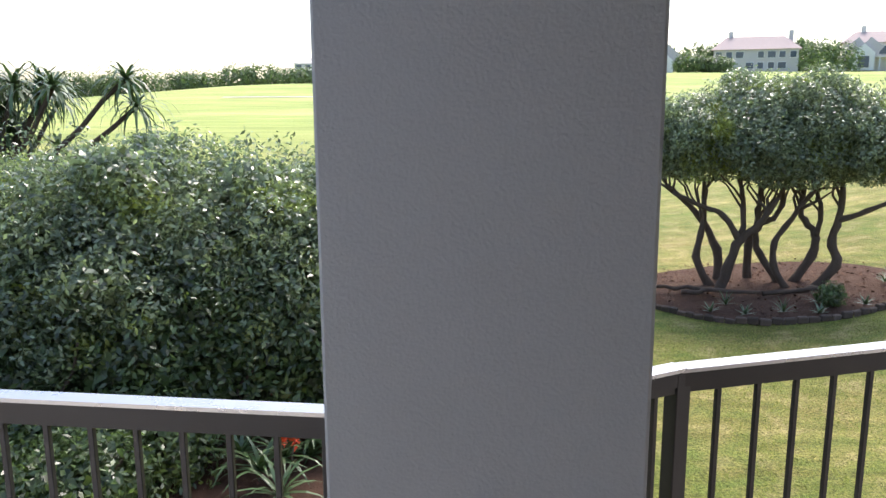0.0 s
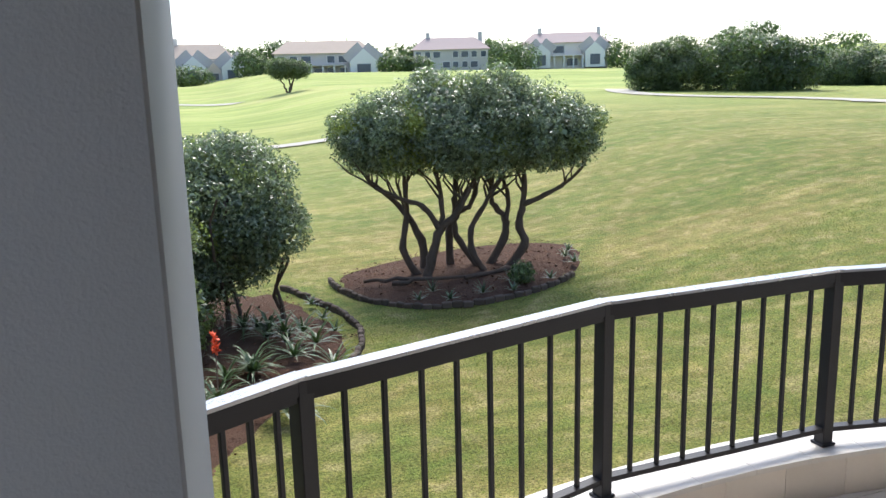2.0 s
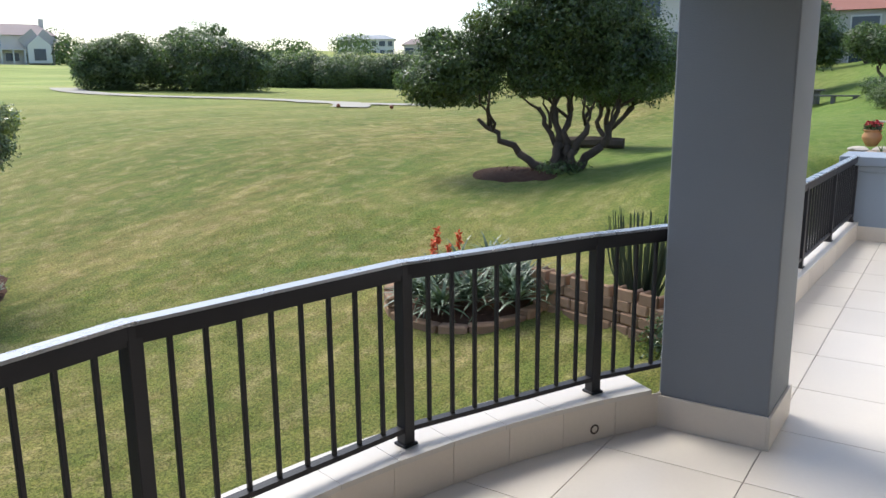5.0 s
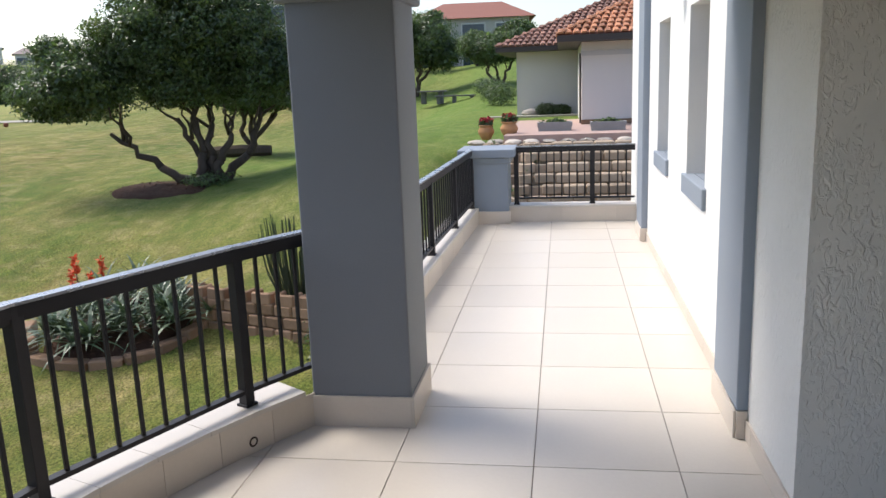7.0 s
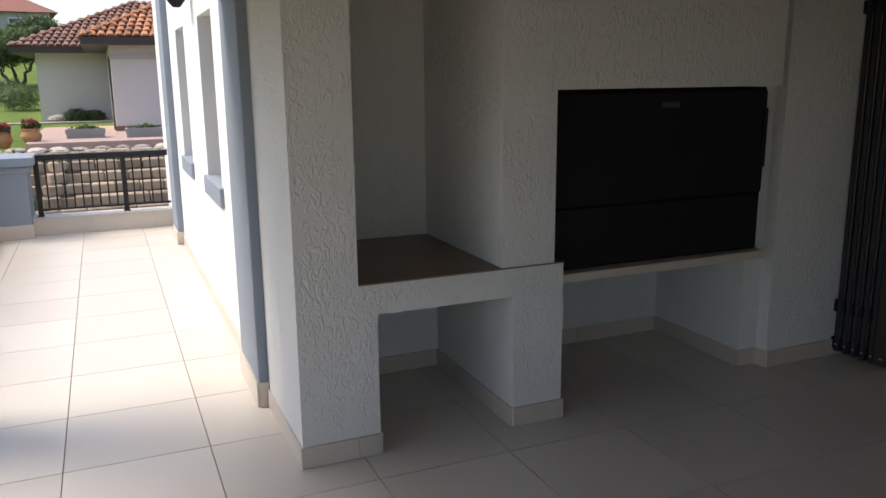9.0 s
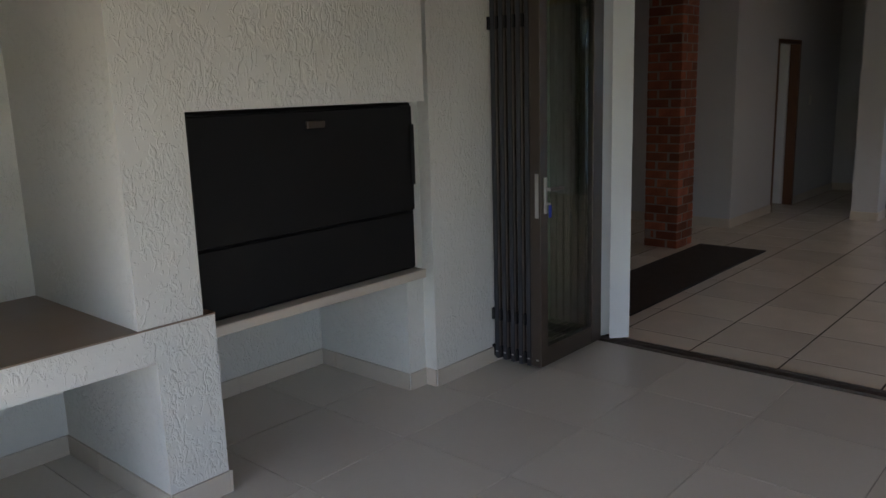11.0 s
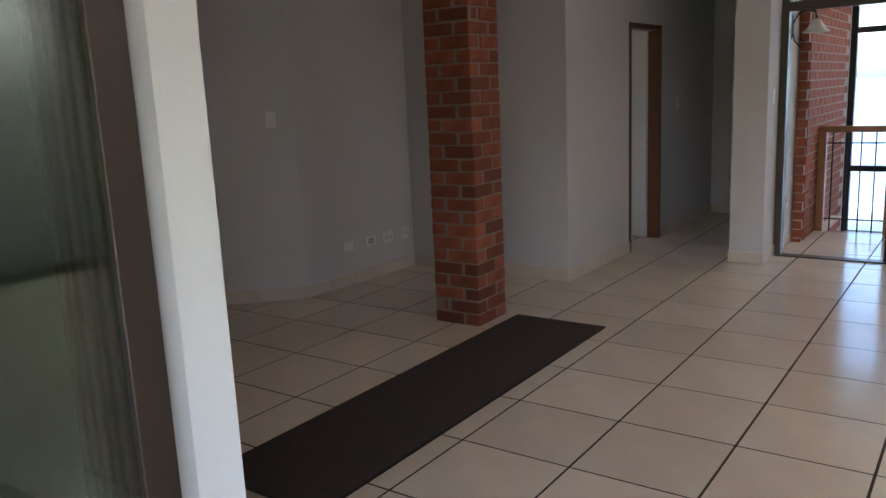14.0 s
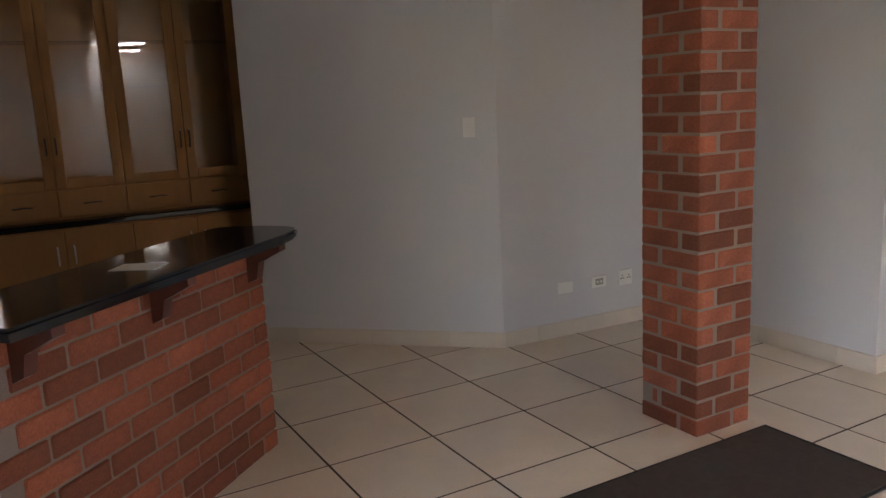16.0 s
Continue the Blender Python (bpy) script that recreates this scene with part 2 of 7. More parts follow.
MAT_MORTAR_PALE = M("pale_mortar", (0.46, 0.40, 0.36), rough=0.95, var=0.12, scale=20, bump=0.003, bscale=150)
MAT_MAT = M("brown_doormat_pile", (0.082, 0.066, 0.059), rough=1.0, var=0.25, scale=30, bump=0.004, bscale=500, spec=0.1)
MAT_BLIND = M("white_blind_fabric", (0.70, 0.73, 0.75), rough=0.75, var=0.03, scale=4)
MAT_GRANITE = M("black_granite", (0.012, 0.012, 0.014), rough=0.1, var=0.5, scale=160, spec=0.6)
MAT_OAK = M("oak_veneer", (0.34, 0.17, 0.062), rough=0.7, spec=0.25, var=0.14, scale=6, stretch=(6, 6, 0.7), bscale=30)
MAT_WOOD = M("varnished_wood", (0.27, 0.115, 0.042), rough=0.35, var=0.18, scale=8, stretch=(5, 5, 0.6), bscale=40)
MAT_FRAME = M("brown_varnished_frame", (0.15, 0.06, 0.028), rough=0.4, var=0.15, scale=8, stretch=(5, 5, 0.6), bscale=40)
MAT_DOOR = M("white_door_paint", (0.66, 0.65, 0.63), rough=0.45, var=0.03, scale=3)
MAT_PLASTIC = M("white_switch_plastic", (0.72, 0.71, 0.68), rough=0.4, var=0.03, scale=5)
MAT_GLASS = glass("clear_glass")
MAT_GLASS_TINT = glass("green_tinted_glass", (0.86, 0.955, 0.89))
MAT_GLASS_BLUE = glass("blue_tinted_glass", (0.50, 0.63, 0.73))
MAT_GASKET = M("blue_black_gasket", (0.025, 0.028, 0.036), rough=0.5, var=0.1)
MAT_WOOD_DARK = M("dark_red_stained_wood", (0.10, 0.03, 0.02), rough=0.4, var=0.15, scale=10, stretch=(5, 5, 0.8))
MAT_BLUE = M("blue_plastic_tag", (0.01, 0.05, 0.5), rough=0.4, var=0.05)
MAT_SOIL = M("bark_mulch", (0.075, 0.042, 0.028), rough=1.0, var=0.35, scale=9, bump=0.03, bscale=55, stain=0.6, stain_col=(0.105, 0.064, 0.045), spec=0.15, fine=1.2)
MAT_CHIP = M("bark_chip", (0.10, 0.055, 0.036), rough=1.0, var=0.2, scale=20, island=0.55, spec=0.15)
MAT_BARK = M("grey_brown_bark", (0.095, 0.072, 0.056), rough=0.95, var=0.3, scale=14, bump=0.02, bscale=40, stretch=(1, 1, 0.4), spec=0.15)
# also on the low border growth, where its darker tone stands in for shade
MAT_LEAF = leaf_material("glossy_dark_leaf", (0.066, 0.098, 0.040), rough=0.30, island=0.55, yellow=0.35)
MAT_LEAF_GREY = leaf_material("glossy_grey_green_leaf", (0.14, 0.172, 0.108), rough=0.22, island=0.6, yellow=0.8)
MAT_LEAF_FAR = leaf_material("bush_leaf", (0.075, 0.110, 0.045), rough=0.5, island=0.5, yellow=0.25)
MAT_LEAF_PALE = leaf_material("pale_olive_leaf", (0.085, 0.115, 0.05), rough=0.55, island=0.45)
MAT_ALOE = leaf_material("aloe_leaf", (0.055, 0.095, 0.034), rough=0.42, island=0.4, thin=0.08)
MAT_ALOE_PALE = leaf_material("grey_aloe_leaf", (0.085, 0.125, 0.065), rough=0.45, island=0.4, thin=0.08)
MAT_FLOWER = M("orange_aloe_flower", (0.72, 0.085, 0.02), rough=0.6, var=0.1, island=0.25)
MAT_RED = M("red_petal", (0.5, 0.03, 0.04), rough=0.6, var=0.1, island=0.35)
MAT_TWIG = M("dry_twig", (0.16, 0.11, 0.085), rough=1.0, var=0.2, island=0.3)
MAT_BLOCK = M("sandstone_block", (0.30, 0.19, 0.12), rough=0.95, var=0.2, scale=10, bump=0.012, bscale=45, rand=0.25, spec=0.2)
MAT_BLOCK_PALE = M("weathered_concrete_block", (0.40, 0.31, 0.225), rough=0.95, var=0.2, scale=8, bump=0.012, bscale=40, rand=0.25, spec=0.2, stain=0.3, stain_col=(0.2, 0.17, 0.1))
MAT_EDGE = M("mossy_edging_stone", (0.085, 0.062, 0.046), rough=1.0, var=0.25, scale=12, bump=0.012, bscale=60, rand=0.3)
MAT_STONE = M("pale_boulder", (0.48, 0.42, 0.35), rough=0.95, var=0.15, scale=7, bump=0.012, bscale=30, rand=0.2)
MAT_STONE_DARK = M("weathered_dark_concrete", (0.13, 0.125, 0.115), rough=0.95, var=0.2, scale=7, bump=0.004, bscale=60)
MAT_TERRACOTTA = M("terracotta", (0.50, 0.25, 0.11), rough=0.8, var=0.14, scale=10, stain=0.3, stain_col=(0.5, 0.36, 0.24))
MAT_PAVING = M("pink_paving", (0.43, 0.30, 0.25), rough=0.9, var=0.12, scale=6, bump=0.003, bscale=40)
MAT_PATH = M("pale_cart_path", (0.37, 0.34, 0.28), rough=0.95, var=0.1, scale=2)
MAT_HOUSE = M("cream_render", (0.66, 0.61, 0.56), rough=0.9, var=0.06, scale=0.8)
MAT_HOUSE_GREY = M("grey_render", (0.50, 0.47, 0.45), rough=0.9, var=0.06, scale=0.8)
# brown tile of the far houses, distance haze put into a paler, greyer colour
MAT_ROOF = M("haze_greyed_roof_tile", (0.34, 0.27, 0.25), rough=0.9, var=0.16, scale=3, rand=0.2)
MAT_GABLE = M("pale_slate_verge", (0.44, 0.41, 0.40), rough=0.9, var=0.1, scale=3)
MAT_ROOF_RED = M("clay_roof_tile", (0.24, 0.095, 0.065), rough=0.85, var=0.2, scale=5, rand=0.3)
MAT_ROOF_BROWN = M("weathered_clay_tile", (0.26, 0.14, 0.10), rough=0.85, var=0.2, scale=5, rand=0.3)
MAT_PANE = M("dark_window_glass", (0.05, 0.07, 0.10), rough=0.15, var=0.2, scale=1, spec=0.6)
MAT_FASCIA = M("dark_fascia", (0.06, 0.045, 0.04), rough=0.7, var=0.1)
MAT_CONCRETE = M("grey_concrete", (0.30, 0.29, 0.275), rough=0.95, var=0.15, scale=7, bump=0.004, bscale=60)
MAT_WATER = M("hazy_sea", (0.17, 0.21, 0.24), rough=0.3, var=0.1, scale=0.02)
MAT_BUFF = M("buff_tee_marker", (0.22, 0.06, 0.02), rough=0.5, var=0.1)
MAT_LAMP = M("frosted_lamp_glass", (0.75, 0.72, 0.66), rough=0.3, var=0.03)
MAT_TUBE = glow("ceiling_light_diffuser", (1.0, 0.98, 0.95), 2.2)


# ---------------------------------------------------------------- mesh helpers
def box(bm, x0, y0, z0, x1, y1, z1, bevel=0.0):
    lo, hi = (min(x0, x1), min(y0, y1), min(z0, z1)), (max(x0, x1), max(y0, y1), max(z0, z1))
    m = Matrix.LocRotScale(((lo[0] + hi[0]) / 2, (lo[1] + hi[1]) / 2, (lo[2] + hi[2]) / 2), None,
                           (hi[0] - lo[0], hi[1] - lo[1], hi[2] - lo[2]))
    got = bmesh.ops.create_cube(bm, size=1, matrix=m)
    if bevel:
        edges = list({e for v in got["verts"] for e in v.link_edges})
        bmesh.ops.bevel(bm, geom=edges, offset=bevel, segments=1, affect="EDGES")
    return bm


def boxed(x0, y0, z0, x1, y1, z1, bevel=0.0):
    return box(bmesh.new(), x0, y0, z0, x1, y1, z1, bevel)


def prism(bm, outline, z0, z1):
    """An upright solid over an outline that runs anticlockwise."""
    lo = [bm.verts.new((x, y, z0)) for x, y in outline]
    hi = [bm.verts.new((x, y, z1)) for x, y in outline]
    bm.faces.new(hi)
    bm.faces.new(lo[::-1])
    n = len(outline)
    for i in range(n):
        bm.faces.new((lo[i], lo[(i + 1) % n], hi[(i + 1) % n], hi[i]))
    return bm


def beam(bm, a, c, w, h, up=(0, 0, 1)):
    """A bar from a to c, w wide and h high."""
    a, c = Vector(a), Vector(c)
    d = (c - a).normalized()
    s = d.cross(Vector(up)).normalized()
    u = s.cross(d)
    vs = [bm.verts.new(p + s * i * w / 2 + u * j * h / 2) for p in (a, c) for i, j in ((-1, -1), (1, -1), (1, 1), (-1, 1))]
    for f in ((3, 2, 1, 0), (4, 5, 6, 7), (0, 1, 5, 4), (1, 2, 6, 5), (2, 3, 7, 6), (3, 0, 4, 7)):
        bm.faces.new([vs[i] for i in f])
    return bm


def tube(bm, pts, radii, seg=6):
    rings = []
    pts = [Vector(p) for p in pts]
    for i, p in enumerate(pts):
        d = (pts[min(i + 1, len(pts) - 1)] - pts[max(i - 1, 0)]).normalized()
        s = d.cross(Vector((0.31, 0.9, 0.17))).normalized()
        u = d.cross(s)
        rings.append([bm.verts.new(p + (s * math.cos(k * 2 * math.pi / seg) + u * math.sin(k * 2 * math.pi / seg)) * radii[i]) for k in range(seg)])
    for a, c in zip(rings, rings[1:]):
        for k in range(seg):
            bm.faces.new((a[k], a[(k + 1) % seg], c[(k + 1) % seg], c[k]))
    bm.faces.new(rings[0][::-1])
    bm.faces.new(rings[-1])
    return bm


def lathe(bm, profile, at=(0, 0, 0), seg=18):
    x, y, z = at
    rings = [[bm.verts.new((x + r * math.cos(k * 2 * math.pi / seg), y + r * math.sin(k * 2 * math.pi / seg), z + h)) for k in range(seg)] for r, h in profile]
    for a, c in zip(rings, rings[1:]):
        for k in range(seg):
            bm.faces.new((a[k], a[(k + 1) % seg], c[(k + 1) % seg], c[k]))
    bm.faces.new(rings[0][::-1])
    bm.faces.new(rings[-1])
    return bm


def part(name, bm, material, parent=None, label="", smooth=False):
    me = bpy.data.meshes.new(name)
    bmesh.ops.recalc_face_normals(bm, faces=bm.faces[:])
    bm.to_mesh(me)
    bm.free()
    me.materials.append(material)
    if smooth:
        me.shade_smooth()
    ob = new(name, me)
    ob.parent = parent
    if label:
        tagged(ob, label)
    return ob


def shared(name, me, parent, m):
    """One more piece on a mesh that several pieces share."""
    ob = new(name, me)
    ob.parent = parent
    ob.matrix_basis = m
    return ob


def mesh_of(name, bm, material):
    me = bpy.data.meshes.new(name)
    bmesh.ops.recalc_face_normals(bm, faces=bm.faces[:])
    bm.to_mesh(me)
    bm.free()
    me.materials.append(material)
    return me


def thing(name, label, category, at=(0, 0, 0), group="", kind=""):
    ob = new(name)
    ob.location = at
    ob.empty_display_size = 0.1
    return tagged(ob, label, category, group, kind)


def structure(name, bm, material, label=""):
    return tagged(part(name, bm, material), label, "", "", "structure")


def quads(name, v, material, parent=None, label=""):
    """A mesh of loose quads from an array of n x 4 x 3."""
    n = len(v)
    me = bpy.data.meshes.new(name)
    me.vertices.add(4 * n)
    me.vertices.foreach_set("co", np.ascontiguousarray(v, dtype=np.float32).ravel())
    me.loops.add(4 * n)
    me.loops.foreach_set("vertex_index", np.arange(4 * n, dtype=np.int32))
    me.polygons.add(n)
    me.polygons.foreach_set("loop_start", np.arange(0, 4 * n, 4, dtype=np.int32))
    me.update(calc_edges=True)
    me.materials.append(material)
    ob = new(name, me)
    ob.parent = parent
    if label:
        tagged(ob, label)
    return ob


def leaf_quads(rng, p, nrm, size, aspect=0.42, spread=0.8):
    """A leaf at every point p, folded along its rib, that faces roughly along nrm."""
    n = len(p)
    nrm = nrm + rng.normal(0, spread, (n, 3))
    nrm /= np.linalg.norm(nrm, axis=1)[:, None]
    d = rng.normal(0, 1, (n, 3))
    d -= nrm * (d * nrm).sum(1)[:, None]
    d /= np.linalg.norm(d, axis=1)[:, None]
    s = np.cross(nrm, d)
    L = (size * rng.uniform(0.65, 1.3, n))[:, None]
    return np.stack([p, p + d * L * 0.5 + s * L * aspect * 0.5 + nrm * L * 0.07, p + d * L, p + d * L * 0.5 - s * L * aspect * 0.5 + nrm * L * 0.07], 1)


def crown_points(rng, lobes, n, shell=0.35, rough=0.22, flat=0.0):
    """Points near the skin of a union of lobes (x, y, z, rx, ry, rz), with lumps and gaps."""
    lobes = np.array(lobes, float)
    w = lobes[:, 3] * lobes[:, 4] + lobes[:, 4] * lobes[:, 5] + lobes[:, 3] * lobes[:, 5]
    k = rng.choice(len(lobes), n, p=w / w.sum())
    d = rng.normal(0, 1, (n, 3))
    d /= np.linalg.norm(d, axis=1)[:, None]
    ph = rng.uniform(0, 6.28, (len(lobes), 6))[k]
    lump = np.sin(d[:, 0] * 7 + ph[:, 0]) * np.sin(d[:, 1] * 6 + ph[:, 1]) + 0.7 * np.sin(d[:, 2] * 9 + ph[:, 2]) * np.sin(d[:, 0] * 11 + ph[:, 3]) + 0.5 * np.sin(d[:, 1] * 17 + ph[:, 4]) * np.sin(d[:, 2] * 15 + ph[:, 5])
    r = (1 + rough * 0.5 * lump) * (1 - shell * rng.uniform(0, 1, n) ** 1.6)
    q = d * r[:, None]
    if flat:
        q[:, 2] = np.where(q[:, 2] < -flat, -flat + (q[:, 2] + flat) * 0.25, q[:, 2])
    p = lobes[k, :3] + q * lobes[k, 3:]
    keep = np.ones(n, bool)
    for i in range(len(lobes)):
        rel = (p - lobes[i, :3]) / lobes[i, 3:]
        keep &= ~(((rel ** 2).sum(1) < 0.42) & (k != i))
    nrm = d / lobes[k, 3:]
    nrm /= np.linalg.norm(nrm, axis=1)[:, None]
    nrm[:, 2] += 0.35
    return p[keep], nrm[keep]


def crown(name, lobes, n, size, material, parent, seed, shell=0.35, rough=0.22, flat=0.0, label="", aspect=0.42, spread=0.8):
    rng = np.random.default_rng(seed)
    p, nrm = crown_points(rng, lobes, n, shell, rough, flat)
    skin = leaf_quads(rng, p, nrm, size, aspect, spread)
    inner = np.array([l for l in lobes if l[3] > 0.5] or lobes, float)
    inner[:, 3:] *= 0.74
    p2, n2 = crown_points(rng, inner, max(200, n // 4), 0.4, rough, flat)
    core = leaf_quads(rng, p2, n2, size * 1.7, 0.7)
    return quads(name, np.concatenate([skin, core]), material, parent, label)


def clumps(lobes, k, r, seed):
    """The lobes, and k small tufts on their upper skin."""
    rng = np.random.default_rng(seed)
    out = list(lobes)
    for _ in range(k):
        l = lobes[rng.integers(len(lobes))]
        d = rng.normal(0, 1, 3)
        d[2] = abs(d[2]) * 0.9 - 0.25
        d /= np.linalg.norm(d)
        q = r * rng.uniform(0.7, 1.35)
        out.append((l[0] + d[0] * l[3] * 0.93, l[1] + d[1] * l[4] * 0.93, l[2] + d[2] * l[5] * 0.93, q * 1.15, q * 1.15, q * 0.8))
    return out


def S(u):
    u = np.clip(u, 0, 1)
    return u * u * (3 - 2 * u)


def ground_z(x, y):
    """Height of the ground: a lawn that climbs away from the house."""
    z = -2.62 + 1.95 * S(x / 19) + 0.035 * np.maximum(0, y - 13) + 0.25 * S((y - 10) / 12) * S(x / 15)
    up = S((y - 1.8) / 0.7)
    z = z + 1.02 * (up * S((x - 9) / 5) + (1 - up) * S((x - 13.9) / 0.4)) * S((9 - y) / 6) * S((y + 30) / 10)
    z = z + 3.6 * S((x - 32) / 38) * S((45 - y) / 35) + 5.0 * S((x - 100) / 60) + 1.2 * S((y - 100) / 50)
    z = z - 0.03 * np.maximum(0, y - 190) - 15.0 * S((-18 - y) / 22) - 6 * S((-40 - x) / 100) * S((y - 60) / 100)
    z = z + 0.05 * np.sin(x * 0.16 + 1.3) * np.sin(y * 0.13) * S((y - 22) / 20)
    z = z - 14.0 * S((-45 - y) / 60)
    wall_x = 6.98 + 0.36 * (y - 3.2)
    return z + np.maximum(0, -1.5 - z) * S((x - wall_x) / 0.35) * S((6.3 - y) / 0.9) * S((y + 6) / 3)


def gz(x, y):
    return float(ground_z(np.float64(x), np.float64(y)))


# ---------------------------------------------------------------- ground
def spaced(stops):
    out = []
    for a, c, d in stops:
        out += list(np.arange(a, c, d))
    return np.array(out + [stops[-1][1]])


gx = spaced([(-3000, -300, 300), (-300, -60, 12), (-60, -14, 2), (-14, 24, 0.33), (24, 60, 1.2), (60, 300, 8), (300, 3000, 300)])
gy = spaced([(-3000, -200, 400), (-200, -20, 10), (-20, -4, 1.5), (-4, 24, 0.33), (24, 80, 1.5), (80, 300, 7), (300, 3300, 300)])
X, Y = np.meshgrid(gx, gy, indexing="ij")
Zg = ground_z(X, Y) + np.random.default_rng(3).normal(0, 0.012, X.shape) * (Y < 60)
nx_, ny_ = X.shape
idx = np.arange(nx_ * ny_).reshape(nx_, ny_)
me = bpy.data.meshes.new("ground")
me.from_pydata(np.stack([X, Y, Zg], -1).reshape(-1, 3).tolist(), [],
               np.stack([idx[:-1, :-1], idx[1:, :-1], idx[1:, 1:], idx[:-1, 1:]], -1).reshape(-1, 4).tolist())
me.shade_smooth()
me.materials.append(MAT_LAWN)
tagged(new("ground", me), "mown lawn rising into golf fairways, green with straw patches", "lawn", "", "structure")
structure("water", boxed(-3000, -3000, -13.2, 3000, -60, -13), MAT_WATER, "hazy pale blue sea beyond the house")

# ---------------------------------------------------------------- terrace: kerb arc, floor, roof
ARC_C, ARC_R = Vector((-2.2, -2.63)), 4.58


def on_arc(deg, r=ARC_R):
    return (ARC_C.x + r * math.sin(radians(deg)), ARC_C.y + r * math.cos(radians(deg)))


KERB_Z = 0.19
RAIL_Z = 0.94


def clip(poly, inside, cross):
    out = []
    for i, p in enumerate(poly):
        q = poly[(i + 1) % len(poly)]
        if inside(p):
            out.append(p)
        if inside(p) != inside(q):
            out.append(cross(p, q))
    return out


def clip_line(poly, a, c):
    """Keeps what lies left of the line from a to c."""
    def side(p):
        return (c[0] - a[0]) * (p[1] - a[1]) - (c[1] - a[1]) * (p[0] - a[0])

    def cross(p, q):
        u = side(p) / (side(p) - side(q))
        return (p[0] + u * (q[0] - p[0]), p[1] + u * (q[1] - p[1]))
    return clip(poly, lambda p: side(p) >= 0, cross)


def passage_y(x):
    return 0.97 - 0.028 * (x - 0.8)


bm = bmesh.new()
slab = [(-9, -4.86), (0.62, -4.86), (0.62, -0.96), (6.3, -0.96), (6.3, 1.1), (0.6, 1.14)] + [on_arc(a, ARC_R + 0.12) for a in range(34, -36, -4)] + [(-4.95, 1.6), (-9, 1.6)]
prism(bm, slab, -2.9, -0.006)
structure("terrace_slab", bm, MAT_GROUT, "concrete terrace slab with pale grout")

# kerb round the bow, along the passage and along the wing


def kerb_run(bm, inner, outer, z0, z1):
    for (a, c), (d, e) in zip(zip(inner, inner[1:]), zip(outer, outer[1:])):
        prism(bm, [a, c, e, d], z0, z1)


def wing_y(x):
    return 1.27 + 0.11 * (-4.8 - x)


steps_ = [33.9 - i * 3.4 for i in range(22)]
body = bmesh.new()
kerb_run(body, [on_arc(a, ARC_R - 0.085) for a in steps_], [on_arc(a, ARC_R + 0.13) for a in steps_], -0.3, KERB_Z - 0.022)
prism(body, [(-4.86, wing_y(-4.86) - 0.09), (-4.86, wing_y(-4.86) + 0.13), (-9, wing_y(-9) + 0.13), (-9, wing_y(-9) - 0.09)], -0.3, KERB_Z - 0.022)
kerb_body = structure("kerb", body, MAT_SKIRT, "low tiled kerb round the curved terrace")
bm = bmesh.new()
prism(bm, [(0.83, passage_y(0.83)), (5.75, passage_y(5.75)), (5.75, passage_y(5.75) + 0.24), (0.83, passage_y(0.83) + 0.24)], -0.3, KERB_Z - 0.022)
box(bm, 5.86, -0.95, -0.3, 6.1, 0.6, KERB_Z - 0.022)
structure("kerb_passage", bm, MAT_SKIRT, "low tiled kerb along the side passage")
kc = thing("kerb_capping", "smooth cream capping tiles on the curved kerb", "capping", (0, 0, 0), "", "structure")
for a, c in zip(steps_, steps_[1:]):
    part("capping_tile", prism(bmesh.new(), [on_arc(a - 0.015, ARC_R - 0.10), on_arc(a - 0.015, ARC_R + 0.15), on_arc(c + 0.015, ARC_R + 0.15), on_arc(c + 0.015, ARC_R - 0.10)], KERB_Z - 0.022, KERB_Z), MAT_CAP, kc)
part("capping_tile", prism(bmesh.new(), [(-4.86, wing_y(-4.86) - 0.105), (-4.86, wing_y(-4.86) + 0.145), (-9, wing_y(-9) + 0.145), (-9, wing_y(-9) - 0.105)], KERB_Z - 0.022, KERB_Z), MAT_CAP, kc)
cap = bmesh.new()
prism(cap, [(0.83, passage_y(0.83) - 0.015), (5.72, passage_y(5.72) - 0.015), (5.72, passage_y(5.75) + 0.25), (0.83, passage_y(0.83) + 0.25)], KERB_Z - 0.022, KERB_Z)
box(cap, 5.845, -0.94, KERB_Z - 0.022, 6.11, 0.6, KERB_Z)
structure("kerb_capping_passage", cap, MAT_CAP, "smooth cream kerb capping along the passage")


# ---------------------------------------------------------------- columns, pier
def column(x0, y0, x1, y1, label, yaw=0.0):
    t = thing("terrace_column", label, "column", ((x0 + x1) / 2, (y0 + y1) / 2, 0), "terrace columns")
    t.rotation_euler = (0, 0, radians(yaw))
    cx, cy = (x0 + x1) / 2, (y0 + y1) / 2
    hx, hy = (x1 - x0) / 2, (y1 - y0) / 2
    part("shaft", boxed(-hx, -hy, 0.14, hx, hy, 1.98, 0.006), MAT_GREY, t)
    bm = boxed(-hx - 0.035, -hy - 0.035, 1.97, hx + 0.035, hy + 0.035, 2.03, 0.01)
    box(bm, -hx - 0.02, -hy - 0.02, 2.03, hx + 0.02, hy + 0.02, 2.058)
    part("capital", bm, MAT_GREY, t)
    bm = bmesh.new()
    for s in (-1, 1):
        box(bm, -hx - 0.014, s * hy, 0.0, hx + 0.014, s * (hy + 0.014), 0.155, 0.002)
        box(bm, s * hx, -hy, 0.0, s * (hx + 0.014), hy, 0.155, 0.002)
    part("plinth_tiles", bm, MAT_SKIRT, t, "cream tile plinth")
    part("plinth_core", boxed(-hx, -hy, 0, hx, hy, 0.14), MAT_GREY, t)
    return t


